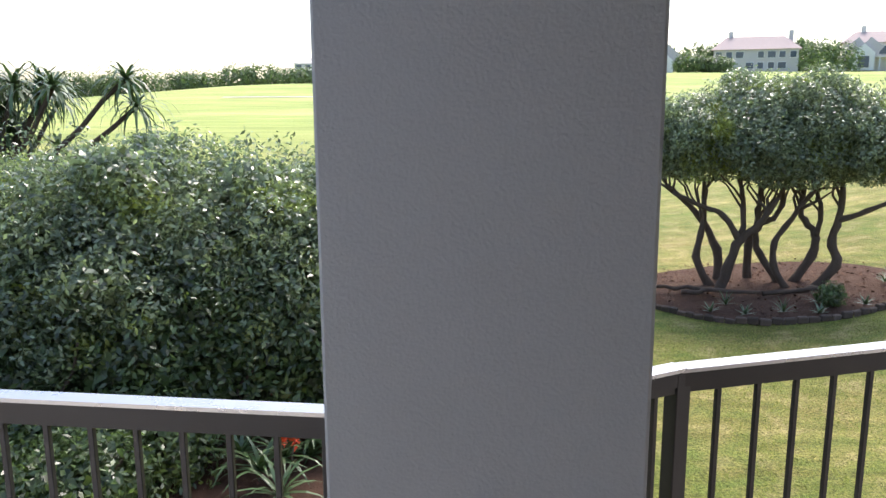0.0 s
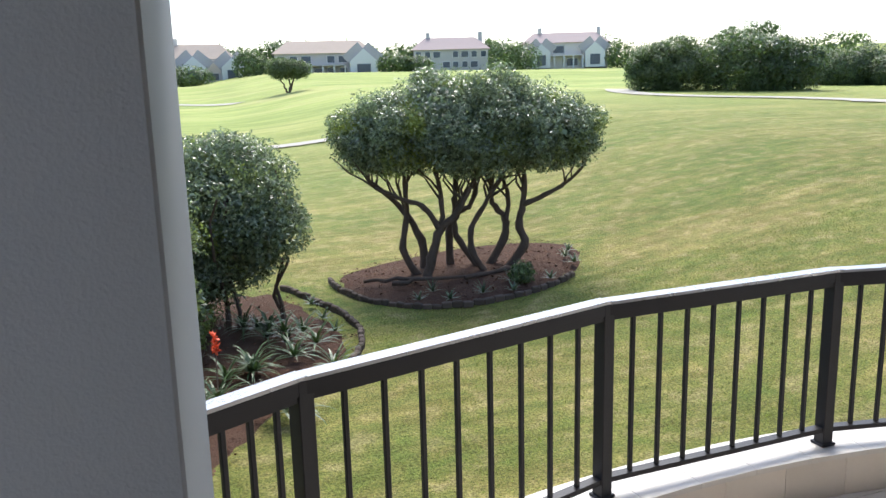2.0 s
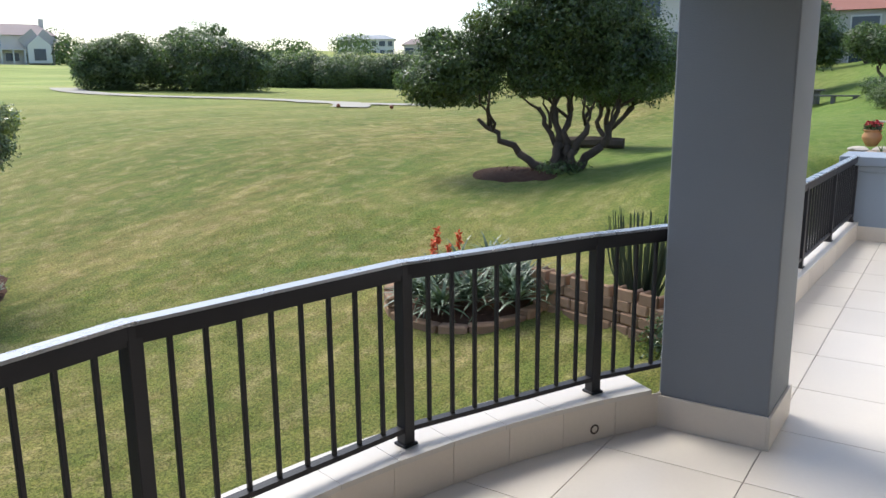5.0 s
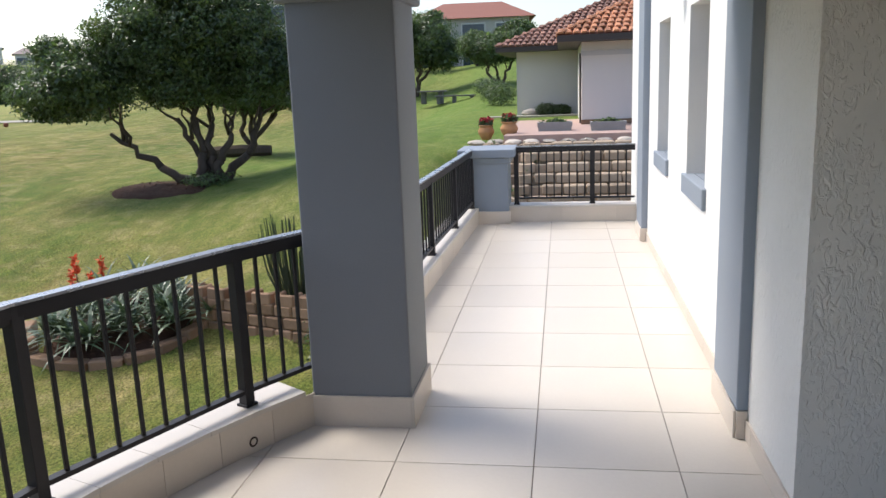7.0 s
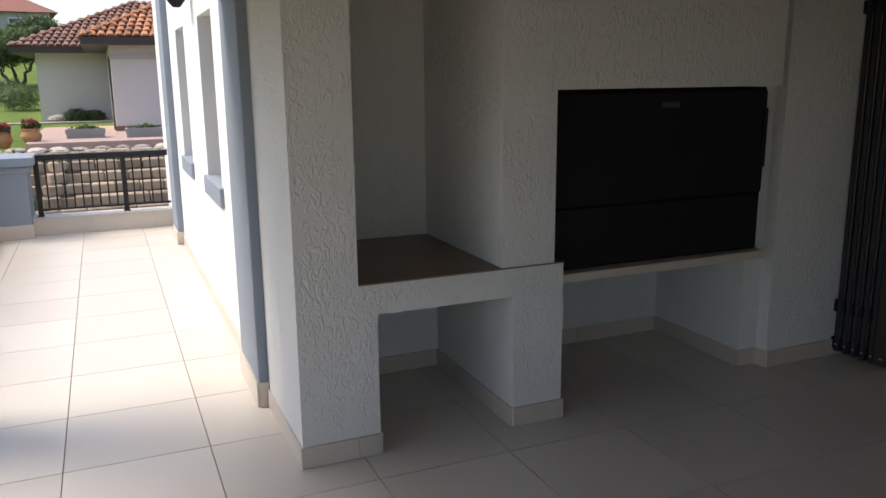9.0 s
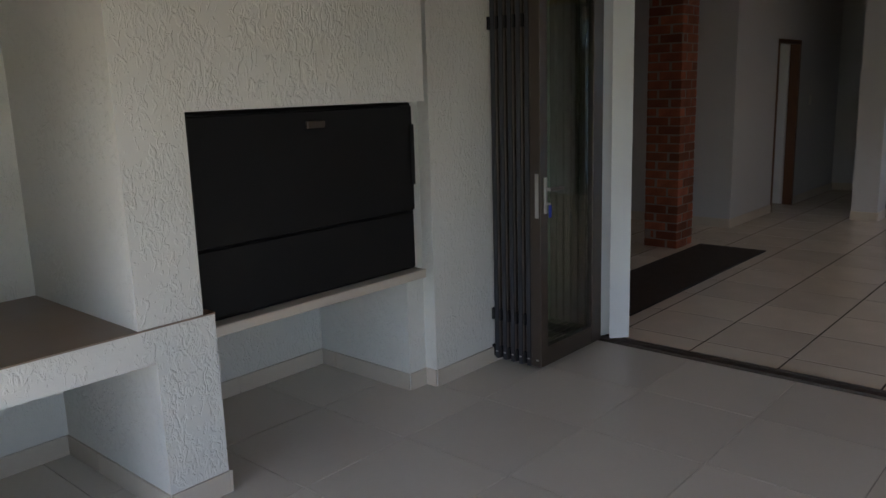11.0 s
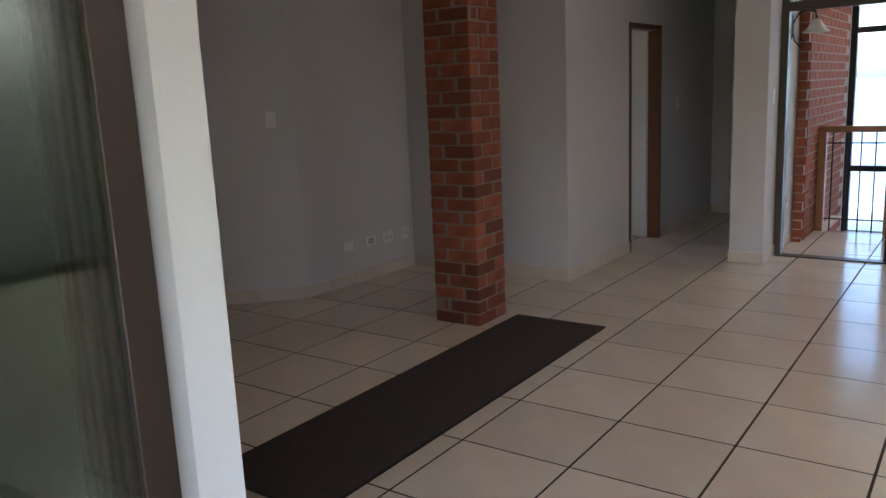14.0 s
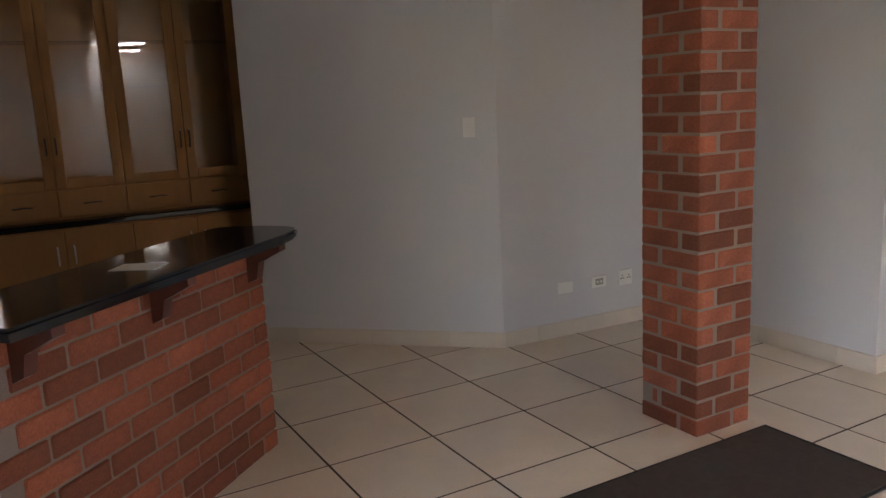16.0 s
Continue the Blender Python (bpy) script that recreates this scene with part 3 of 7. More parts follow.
column(0.35, 0.585, 0.805, 1.07, "square grey painted column on a cream tile plinth")
column(-4.802, 0.727, -4.264, 1.349, "square grey painted column beside the dark railing", -4.76)

pier = thing("end_pier", "low grey painted pier with a flared cap at the passage end", "pier", (5.98, 0.72, 0))
part("shaft", boxed(-0.24, -0.24, 0.13, 0.24, 0.24, 0.70, 0.005), MAT_GREY_LIGHT, pier)
bm = boxed(-0.27, -0.27, 0.69, 0.27, 0.27, 0.76, 0.012)
box(bm, -0.32, -0.32, 0.76, 0.32, 0.32, 0.85, 0.006)
part("cap", bm, MAT_GREY_LIGHT, pier)
bm = boxed(-0.255, -0.255, 0, 0.255, 0.255, 0.145, 0.003)
part("plinth", bm, MAT_SKIRT, pier, "cream tile plinth")


# ---------------------------------------------------------------- railings
def railing_bay(t, a, c, n, first=True, last=True, top=RAIL_Z, base=KERB_Z):
    """One straight bay between two posts with n balusters, as parts of the railing t."""
    a, c = Vector((*a, 0)), Vector((*c, 0))
    d = (c - a).normalized()
    part("top_rail", beam(bmesh.new(), a + Vector((0, 0, top - 0.033)), c + Vector((0, 0, top - 0.033)), 0.050, 0.040), MAT_RAIL, t)
    # pale top bar carries the sky reflection that the dark rail would show
    part("cap_rail", beam(bmesh.new(), a - d * 0.004 + Vector((0, 0, top - 0.008)), c + d * 0.004 + Vector((0, 0, top - 0.006)), 0.056, 0.011), MAT_RAILCAP, t, "pale bar along the rail top, standing in for sky sheen")
    part("under_rail", beam(bmesh.new(), a + Vector((0, 0, top - 0.063)), c + Vector((0, 0, top - 0.063)), 0.040, 0.018), MAT_RAIL, t)
    part("bottom_rail", beam(bmesh.new(), a + Vector((0, 0, base + 0.07)), c + Vector((0, 0, base + 0.07)), 0.038, 0.02), MAT_RAIL, t)
    ang = math.atan2(d.y, d.x)
    for i in range(n):
        p = a.lerp(c, (i + 1) / (n + 1))
        shared("baluster", BALUSTER, t, Matrix.LocRotScale((p.x, p.y, base + 0.08), Euler((0, 0, ang)), (1, 1, (top - 0.07 - base - 0.08))))
    for ok, p in ((first, a), (last, c)):
        if ok:
            shared("post", POST, t, Matrix.LocRotScale((p.x, p.y, base), Euler((0, 0, ang)), (1, 1, top - 0.016 - base)))
            shared("post_foot", FOOT, t, Matrix.LocRotScale((p.x, p.y, base), Euler((0, 0, ang)), None))


BALUSTER = mesh_of("baluster", boxed(-0.008, -0.008, 0, 0.008, 0.008, 1, 0.002), MAT_RAIL)
POST = mesh_of("post", boxed(-0.026, -0.026, 0, 0.026, 0.026, 1, 0.003), MAT_RAIL)
FOOT = mesh_of("post_foot", boxed(-0.034, -0.034, 0, 0.034, 0.034, 0.012, 0.002), MAT_RAIL)
POSTS = [on_arc(a) for a in (-32.2, -23.0, -8.4, 5.0, 18.2, 30.6)]
rail = thing("curved_railing", "charcoal metal balustrade bowed in straight bays on a tiled kerb", "railing")
for i in range(5):
    railing_bay(rail, POSTS[i], POSTS[i + 1], 8, i == 0, True)
end = (0.52, 1.085)
railing_bay(rail, POSTS[5], end, 3, False, False)
wing = thing("wing_railing", "charcoal metal balustrade running along the terrace wing", "railing")
railing_bay(wing, (-4.80, wing_y(-4.8)), (-6.0, wing_y(-6.0)), 9, False, True)
railing_bay(wing, (-6.0, wing_y(-6.0)), (-7.2, wing_y(-7.2)), 9, False, True)
railing_bay(wing, (-7.2, wing_y(-7.2)), (-8.8, wing_y(-8.8)), 13, False, True)
side = thing("passage_railing", "charcoal metal balustrade along the side passage", "railing")
pts = [(x, passage_y(x) + 0.06) for x in (0.82, 2.05, 3.28, 4.5, 5.70)]
for i in range(4):
    railing_bay(side, pts[i], pts[i + 1], 10, False, True, 0.86)
endrail = thing("end_railing", "short charcoal balustrade between the pier and the house wall", "railing")
railing_bay(endrail, (5.97, 0.40), (5.97, -0.46), 9, True, True, 0.86)
railing_bay(endrail, (5.97, -0.46), (5.97, -0.93), 4, False, False, 0.86)

# ---------------------------------------------------------------- house outside: fireplace block, passage wall, roof
wall_z = 2.75
bm = bmesh.new()
FX, BX = -0.38, 0.52         # front and back of the fireplace niches
box(bm, FX, -1.20, 0, BX, -0.935, wall_z)                  # outer pier
box(bm, FX, -1.28, 0, BX, -1.20, 0.632)
box(bm, FX, -2.19, 0.632, BX, -1.20, 0.765)                # shelf
box(bm, FX, -2.19, 0, BX, -1.93, 0.632)                    # middle pier, lower
box(bm, FX, -2.14, 0.765, BX, -1.87, wall_z)               # middle pier, upper
box(bm, FX, -3.45, 1.55, BX, -2.14, wall_z)                # breast above the fire box
box(bm, -0.21, -3.58, 0, BX, -3.45, wall_z)
box(bm, -0.29, -4.72, 0, BX, -3.58, wall_z)                # flank towards the doors
box(bm, BX, -4.72, 0, 0.75, -0.935, wall_z)                # back
structure("wall_fireplace", bm, MAT_WALL, "white trowel-textured outdoor fireplace wall with niches")
bm = boxed(FX - 0.006, -2.19, 0.765, BX, -1.20, 0.771)
structure("niche_shelf_tile", bm, M("brown_shelf_tile", (0.22, 0.155, 0.11), rough=0.35, var=0.1, scale=5, stain=0.3), "brown tiled niche shelf")

bm = bmesh.new()


def wall_with_openings(bm, x0, x1, y0, y1, z1, openings):
    xs = x0
    for a, c, b_, t_ in openings:
        box(bm, xs, y0, 0, a, y1, z1)
        box(bm, a, y0, 0, c, y1, b_)
        box(bm, a, y0, t_, c, y1, z1)
        xs = c
    box(bm, xs, y0, 0, x1, y1, z1)


wall_with_openings(bm, 0.75, 6.6, -1.22, -0.945, 3.2, [(1.64, 2.34, 0.92, 2.03), (3.30, 4.0, 0.92, 2.03)])
structure("wall_passage", bm, MAT_WALL_FLAT, "bright white house wall with two narrow windows")
structure("wall_passage_back", boxed(0.75, -1.60, 0, 6.6, -1.45, 3.2), MAT_WALL_FLAT, "plain inner wall behind the windows")
bm = boxed(0.335, -1.0, 0.13, 0.86, -0.885, 3.2, 0.004)
structure("pilaster_1", bm, MAT_GREY_LIGHT, "grey painted pilaster on the white wall")
bm = boxed(4.70, -1.0, 0.13, 5.2, -0.885, 3.2, 0.004)
structure("pilaster_2", bm, MAT_GREY_LIGHT, "grey painted pilaster at the wall's far end")
for i, (a, c) in enumerate(((1.64, 2.34), (3.30, 4.0))):
    w = thing("window_%d" % (i + 1), "narrow recessed window with a thick grey sill", "window", ((a + c) / 2, -1.1, 0.92), "", "structure")
    h = (c - a) / 2
    bm = boxed(-h - 0.06, 0.10, -0.10, h + 0.06, 0.18, 0.03, 0.006)
    box(bm, -h, -0.06, 0.0, h, 0.10, 0.03)
    part("window_sill", bm, MAT_GREY_LIGHT, w)
    bm = bmesh.new()
    for s in (-1, 1):
        box(bm, s * h, -0.09, 0.03, s * (h - 0.045), -0.04, 1.08)
    box(bm, -h, -0.09, 1.035, h, -0.04, 1.08)
    box(bm, -h, -0.09, 0.03, h, -0.04, 0.075)
    part("window_frame", bm, MAT_BRONZE, w)
    pn = part("pane", boxed(-h + 0.04, -0.07, 0.07, h - 0.04, -0.064, 1.04), MAT_GLASS, w)
lamp = thing("wall_lantern", "black outdoor lantern on the white wall", "lamp", (2.62, -0.945, 2.20))
part("bracket", boxed(-0.05, 0, -0.03, 0.05, 0.03, 0.2, 0.005), MAT_BLACK, lamp)
part("arm", beam(bmesh.new(), (0, 0.02, 0.12), (0, 0.09, 0.10), 0.02, 0.02), MAT_BLACK, lamp)
part("base_ring", lathe(bmesh.new(), [(0.025, -0.09), (0.058, -0.05), (0.066, -0.03)], (0, 0.10, 0.0), 8), MAT_BLACK, lamp)
part("lantern_glass", lathe(bmesh.new(), [(0.05, -0.03), (0.066, 0.12)], (0, 0.10, 0.0), 8), MAT_LAMP, lamp)
part("lantern_roof", lathe(bmesh.new(), [(0.085, 0.12), (0.02, 0.22)], (0, 0.10, 0.0), 8), MAT_BLACK, lamp)

# roof over the bow, carried by the columns
# out of view; height and dark boards set to dim the fireplace wall
tagged(part("ceiling", prism(bmesh.new(), [(-5.2, -4.9), (0.62, -4.9), (0.62, 1.06), (-4.85, 1.26), (-4.85, -1.7), (-5.2, -1.7)], 2.28, 2.75), MAT_CEIL_OUT), "unseen terrace ceiling, low and dark to cut bounced light", "", "", "structure")
bm = prism(bmesh.new(), [(-4.85, 0.80), (-4.2, 0.78), (0.82, 0.56), (0.82, 1.02), (-4.2, 1.26), (-4.85, 1.26)], 2.06, 2.275)
structure("ceiling_beam", bm, MAT_GREY, "grey painted beam over the columns")
structure("ceiling_beam_side", boxed(0.38, -0.93, 2.06, 0.78, 0.56, 2.275), MAT_GREY, "grey painted beam from column to house")
# unseen block, added to keep west light off the fireplace and bounce some back
structure("wall_wing", boxed(-9.0, -5.0, -0.2, -5.3, -1.7, 3.0), MAT_WALL_FLAT, "unseen white block added to shade the fireplace and light the column")

# braai
fire = thing("braai", "built-in black steel braai with a closed flap door", "fireplace", (-0.26, -2.795, 0.7))
part("firebox", boxed(-0.03, -0.65, 0.0, 0.72, 0.645, 0.845, 0.006), MAT_BLACK, fire)
dr = part("flap_door", boxed(-0.065, -0.625, 0.31, -0.032, 0.62, 0.83, 0.006), MAT_BLACK, fire)
part("lower_flap", boxed(-0.055, -0.625, 0.015, -0.032, 0.62, 0.30, 0.006), MAT_BLACK, fire)
part("flap_handle", boxed(-0.085, -0.05, 0.755, -0.066, 0.05, 0.785, 0.004), MAT_BRONZE, dr, "small dark handle plate")
part("hinge_bar", boxed(-0.078, -0.622, 0.44, -0.066, -0.60, 0.74, 0.003), MAT_BLACK, fire)
structure("braai_lip", boxed(-0.36, -3.448, 0.655, 0.2, -2.195, 0.70, 0.004), MAT_SKIRT, "cream tiled lip under the braai")

# ---------------------------------------------------------------- living room shell
RZ = 2.75
structure("wall_front_east", boxed(-0.29, -5.0, 0, 3.9, -4.72, RZ), MAT_INT, "plain interior wall beside the folding doors")
structure("door_lintel", boxed(-5.0, -5.0, 2.25, -0.29, -4.72, RZ), MAT_INT, "wall above the folding door opening")
structure("wall_east", boxed(3.95, -7.0, 0, 4.15, -5.0, RZ), MAT_INT, "painted wall behind the display cabinet")
bm = prism(bmesh.new(), [(3.02, -6.55), (1.87, -7.76), (1.80, -9.06), (2.1, -9.3), (4.15, -9.3), (4.15, -6.98), (3.62, -6.78)], 0, RZ)
structure("wall_angled", bm, MAT_INT, "pale grey painted wall with an angled corner")
structure("wall_south", boxed(0.26, -9.36, 0, 1.82, -9.07, RZ), MAT_INT, "pale grey painted wall behind the brick pillar")
bm = bmesh.new()
box(bm, 0.26, -10.32, 0, 0.42, -9.36, RZ)
box(bm, 0.26, -11.13, 2.06, 0.42, -10.32, RZ)
box(bm, 0.26, -12.85, 0, 0.42, -11.13, RZ)
structure("wall_corridor", bm, MAT_INT, "pale grey corridor wall with a doorway")
structure("wall_corridor_end", boxed(-0.66, -13.05, 0, 2.4, -12.85, RZ), MAT_INT, "dim corridor end wall")
# wall is out of view; its opening is added to let daylight reach the corridor
structure("wall_side_room", box(box(box(boxed(1.9, -13.3, 0, 2.05, -12.0, RZ), 1.9, -12.0, 0, 2.05, -10.6, 0.9), 1.9, -12.0, 2.1, 2.05, -10.6, RZ), 1.9, -10.6, 0, 2.05, -9.36, RZ), MAT_INT, "side room wall with a window opening")
structure("wall_side_room_south", boxed(0.42, -12.3, 0, 1.9, -12.15, RZ), MAT_INT, "plain wall of the side room")
structure("wall_hall", boxed(-0.93, -13.5, 0, -0.66, -10.27, RZ), MAT_INT, "pale wall end between corridor and stair hall")
bm = bmesh.new()
box(bm, -6.6, -16.2, -3, -6.4, -10.8, RZ + 0.6)
box(bm, -6.6, -10.8, -3, -6.4, -5.0, RZ + 0.6)
structure("wall_west", bm, MAT_INT, "plain pale living room wall")
bm = bmesh.new()
box(bm, -6.4, -10.8, 0, -5.66, -10.6, RZ)
box(bm, -5.66, -10.8, 0, -5.2, -10.6, 0.55)
box(bm, -5.66, -10.8, 1.75, -5.2, -10.6, RZ)
box(bm, -5.2, -10.8, 0, -4.46, -10.6, RZ)
structure("wall_south_west", bm, MAT_INT, "pale wall with a narrow window beside the sliding doors")


def room_window(name, w, h, at, yaw):
    """A bronze-framed fixed light in a wall opening."""
    t = thing(name, "bronze framed fixed window facing the sea", "window", at, "", "structure")
    t.rotation_euler = (0, 0, radians(yaw))
    bm = boxed(-w / 2, -0.025, 0, -w / 2 + 0.05, 0.025, h)
    box(bm, w / 2 - 0.05, -0.025, 0, w / 2, 0.025, h)
    box(bm, -w / 2 + 0.05, -0.025, 0, w / 2 - 0.05, 0.025, 0.05)
    box(bm, -w / 2 + 0.05, -0.025, h - 0.05, w / 2 - 0.05, 0.025, h)
    part("window_frame", bm, MAT_BRONZE, t)
    part("pane", boxed(-w / 2 + 0.045, -0.003, 0.045, w / 2 - 0.045, 0.003, h - 0.045), MAT_GLASS, t)


room_window("window_4", 0.46, 1.2, (-5.43, -10.7, 0.55), 0)
structure("floor_slab_inside", boxed(-6.4, -11.98, -0.3, 4.0, -4.86, -0.0015), MAT_GROUT_DARK, "interior floor screed with dark grout")
structure("floor_slab_corridor", boxed(-0.93, -13.4, -0.3, 2.0, -11.98, -0.0015), MAT_GROUT_DARK, "corridor floor screed with dark grout")
tagged(part("ceiling_inside", boxed(-6.6, -13.5, RZ, 4.15, -4.72, RZ + 0.12), MAT_CEIL_IN), "warm brown timber living room ceiling", "", "", "structure")
tagged(part("ceiling_hall", boxed(-6.6, -16.2, RZ + 0.2, -0.66, -13.5, RZ + 0.3), MAT_CEIL), "stair hall ceiling with light panels", "", "", "structure")

# corridor door, ajar into the side room
cd = thing("corridor_door", "white panelled door standing open in a brown wooden frame", "door", (0.34, -10.725, 0), "", "structure")
bm = bmesh.new()
box(bm, -0.088, 0.36, 0, 0.03, 0.405, 2.06)
box(bm, -0.088, -0.405, 0, 0.03, -0.36, 2.06)
box(bm, -0.088, -0.405, 2.02, 0.03, 0.405, 2.065)
part("door_frame", bm, MAT_FRAME, cd)
leaf = part("door_leaf", boxed(0.032, -0.355, 0.01, 0.75, -0.318, 2.01, 0.003), MAT_DOOR, cd)
for z0, z1 in ((0.2, 0.85), (1.0, 1.85)):
    part("door_panel", boxed(0.20, -0.319, z0, 0.69, -0.310, z1, 0.004), MAT_DOOR, leaf)

# ---------------------------------------------------------------- folding doors and blinds
fold = thing("folding_doors", "stack of folded bronze aluminium glass doors at the opening's end", "door", (-0.45, -4.40, 0))


def fold_leaf(parent, x, lock):
    y0, y1 = -0.35, 0.31
    st, st2 = 0.07, 0.11
    fr = part("leaf_frame", box(box(box(boxed(x - 0.022, y0, 0.03, x + 0.022, y0 + st2, 2.2, 0.003), x - 0.022, y1 - st, 0.03, x + (0.042 if lock else 0.022), y1, 2.2, 0.003),
              x - 0.02, y0 + st2, 0.03, x + 0.02, y1 - st, 0.14), x - 0.02, y0 + st2, 2.12, x + 0.02, y1 - st, 2.2), MAT_BRONZE, parent)
    part("pane", boxed(x - 0.004, y0 + st2 - 0.01, 0.135, x + 0.004, y1 - st + 0.01, 2.125), MAT_GLASS_TINT, fr)
    if not lock:
        part("edge_gasket", boxed(x - 0.012, y1, 0.03, x + 0.012, y1 + 0.007, 2.2), MAT_GASKET, fr)
    for z in (0.075, 0.30, 1.95) if not lock else ():
        part("hinge", boxed(x + 0.018, y1 - 0.012, z - 0.035, x + 0.034, y1 + 0.014, z + 0.035, 0.003), MAT_BLACK, fr)
    part("pivot_screw", lathe(bmesh.new(), [(0.009, 0), (0.009, 0.006)], (x, y1 + 0.004, 0.07), 8), MAT_STEEL, fr)
    return fr


for i, x in enumerate((0.13, 0.073, 0.016, -0.041, -0.098)):
    fold_leaf(fold, x, False)
lead = fold_leaf(fold, -0.158, True)
part("lock_plate", boxed(-0.169, 0.312, 0.893, -0.147, 0.318, 1.137, 0.001), MAT_STEEL, lead, "brushed steel lock face plate")
hb = part("handle_plate", boxed(-0.189, 0.255, 0.915, -0.179, 0.28, 1.115, 0.002), MAT_STEEL, lead)
part("lever", beam(bmesh.new(), (-0.215, 0.27, 1.05), (-0.215, 0.15, 1.05), 0.016, 0.018), MAT_BRONZE, hb)
part("lever_neck", beam(bmesh.new(), (-0.185, 0.267, 1.05), (-0.219, 0.267, 1.05), 0.016, 0.016), MAT_STEEL, hb)
part("key", boxed(-0.215, 0.262, 0.965, -0.185, 0.268, 0.977), MAT_STEEL, hb)
part("key_tag", boxed(-0.215, 0.252, 0.895, -0.209, 0.278, 0.965, 0.003), MAT_BLUE, hb, "blue plastic key tag")
sill = structure("door_track", box(box(boxed(-5.0, -4.90, -0.004, -0.3, -4.80, 0.008), -5.0, -4.90, 0.008, -0.3, -4.885, 0.016), -5.0, -4.815, 0.008, -0.3, -4.80, 0.016), MAT_BRONZE, "dark bronze folding door track in the floor")
structure("door_head", boxed(-5.0, -4.90, 2.2, -0.3, -4.80, 2.25), MAT_BRONZE, "bronze folding door head track")
structure("door_jamb", boxed(-0.33, -4.92, 0.0, -0.285, -4.78, 2.25), MAT_BRONZE, "bronze door jamb")

blind = thing("vertical_blind", "bunched white vertical blind slats with a bead chain", "blind", (-0.62, -4.82, 0))
part("head_rail", boxed(-4.2, -0.025, 2.2, 0.38, 0.025, 2.245), MAT_BLIND, blind)
rng_b = random.Random(4)
for i in range(16):
    x = 0.34 - i * 0.024
    a = radians(78 + rng_b.uniform(-9, 9))
    if i == 15:
        a = radians(48)
        x = -0.10
    c, s = math.cos(a) * 0.062, math.sin(a) * 0.062
    bm = bmesh.new()
    beam(bm, (x, 0, 0.045), (x, 0, 2.2), 0.127, 0.0016, (math.sin(a), -math.cos(a), 0))
    part("slat", bm, MAT_BLIND, blind)
    part("slat_weight", beam(bmesh.new(), (x - c, -s, 0.052), (x + c, s, 0.052), 0.003, 0.03), MAT_BLIND, blind)
CHAIN = mesh_of("chain_bead", lathe(bmesh.new(), [(0.001, -0.003), (0.0035, 0), (0.001, 0.003)], seg=6), MAT_PLASTIC)
for i in range(30):
    shared("chain_bead", CHAIN, blind, Matrix.Translation((0.34 - i * 0.0128, -0.066 + rng_b.uniform(-0.004, 0.004), 0.038 - 0.012 * math.sin(i * 1.3) ** 2)))

# doormat
mat_ = thing("doormat", "long dark brown ribbed floor runner lying on the tiles", "mat", (-0.17, -6.72, 0))
part("carpet", boxed(-0.315, -1.32, 0, 0.315, 1.32, 0.010, 0.003), MAT_MAT, mat_)
part("edging", box(box(boxed(-0.325, -1.325, 0, -0.315, 1.325, 0.008), 0.315, -1.325, 0, 0.325, 1.325, 0.008), -0.325, -1.335, 0, 0.325, -1.325, 0.008), MAT_BLACK, mat_)


# ---------------------------------------------------------------- switches and sockets
def plate(name, label, x, y, z, w, h, yaw, kind):
    t = thing(name, label, "socket" if kind != "switch" else "switch", (x, y, z))
    t.rotation_euler = (0, 0, radians(yaw))
    part("cover_plate", boxed(-w / 2, -0.009, -h / 2, w / 2, 0, h / 2, 0.002), MAT_PLASTIC, t)
    if kind == "switch":
        for s in (-1, 1):
            part("rocker", boxed(s * 0.012 - 0.008, -0.013, -0.012, s * 0.012 + 0.008, -0.009, 0.018, 0.001), MAT_PLASTIC, t)
    elif kind == "socket":
        for dx in (-0.028, 0.028):
            for px, pz in ((0, 0.012), (-0.010, -0.006), (0.010, -0.006)):
                part("pin_hole", boxed(dx + px - 0.004, -0.0098, pz - 0.004, dx + px + 0.004, -0.0092, pz + 0.004), MAT_BLACK, t)
            part("rocker", boxed(dx - 0.006, -0.013, 0.024, dx + 0.006, -0.009, 0.038, 0.001), MAT_PLASTIC, t)
    elif kind == "aerial":
        part("inset", boxed(-0.032, -0.0105, -0.022, 0.032, -0.0092, 0.022), MAT_CONCRETE, t, "grey aerial inset")
        for dx in (-0.014, 0.014):
            part("jack", boxed(dx - 0.006, -0.013, -0.006, dx + 0.006, -0.0105, 0.006), MAT_PLASTIC, t)
    return t


def along(a, c, u, off=0.0):
    a, c = Vector(a), Vector(c)
    d = (c - a).normalized()
    n = Vector((-d.y, d.x))
    p = a + d * u + n * off
    return p


A0, A1 = (3.02, -6.55), (1.87, -7.76)
p = along(A1, A0, 0.17, 0.001)
plate("light_switch", "white double light switch on the angled wall", p.x, p.y, 1.39, 0.075, 0.12, -133.5, "switch")
for i, (y, kind, nm) in enumerate(((-8.23, "blank", "blank_plate"), (-8.50, "aerial", "aerial_socket"), (-8.72, "socket", "power_socket"), (-8.94, "socket", "power_socket"))):
    x = 1.87 - 0.054 * (-7.76 - y) - 0.0015
    plate(nm, {"blank": "white blank wall plate low on the wall", "aerial": "white aerial socket with a grey inset", "socket": "white double power socket above the skirting"}[kind],
          x, y, 0.325, 0.115, 0.075 if kind in ("blank", "aerial") else 0.105, -93, kind)
plate("light_switch", "white light switch in the corridor", 0.259, -11.6, 1.32, 0.075, 0.12, -90, "switch")
plate("light_switch", "white light switch beside the sliding doors", -0.931, -10.45, 1.38, 0.075, 0.12, -90, "switch")
plate("power_socket", "white power socket on the stair hall wall", -0.931, -11.1, 0.42, 0.11, 0.11, -90, "socket")

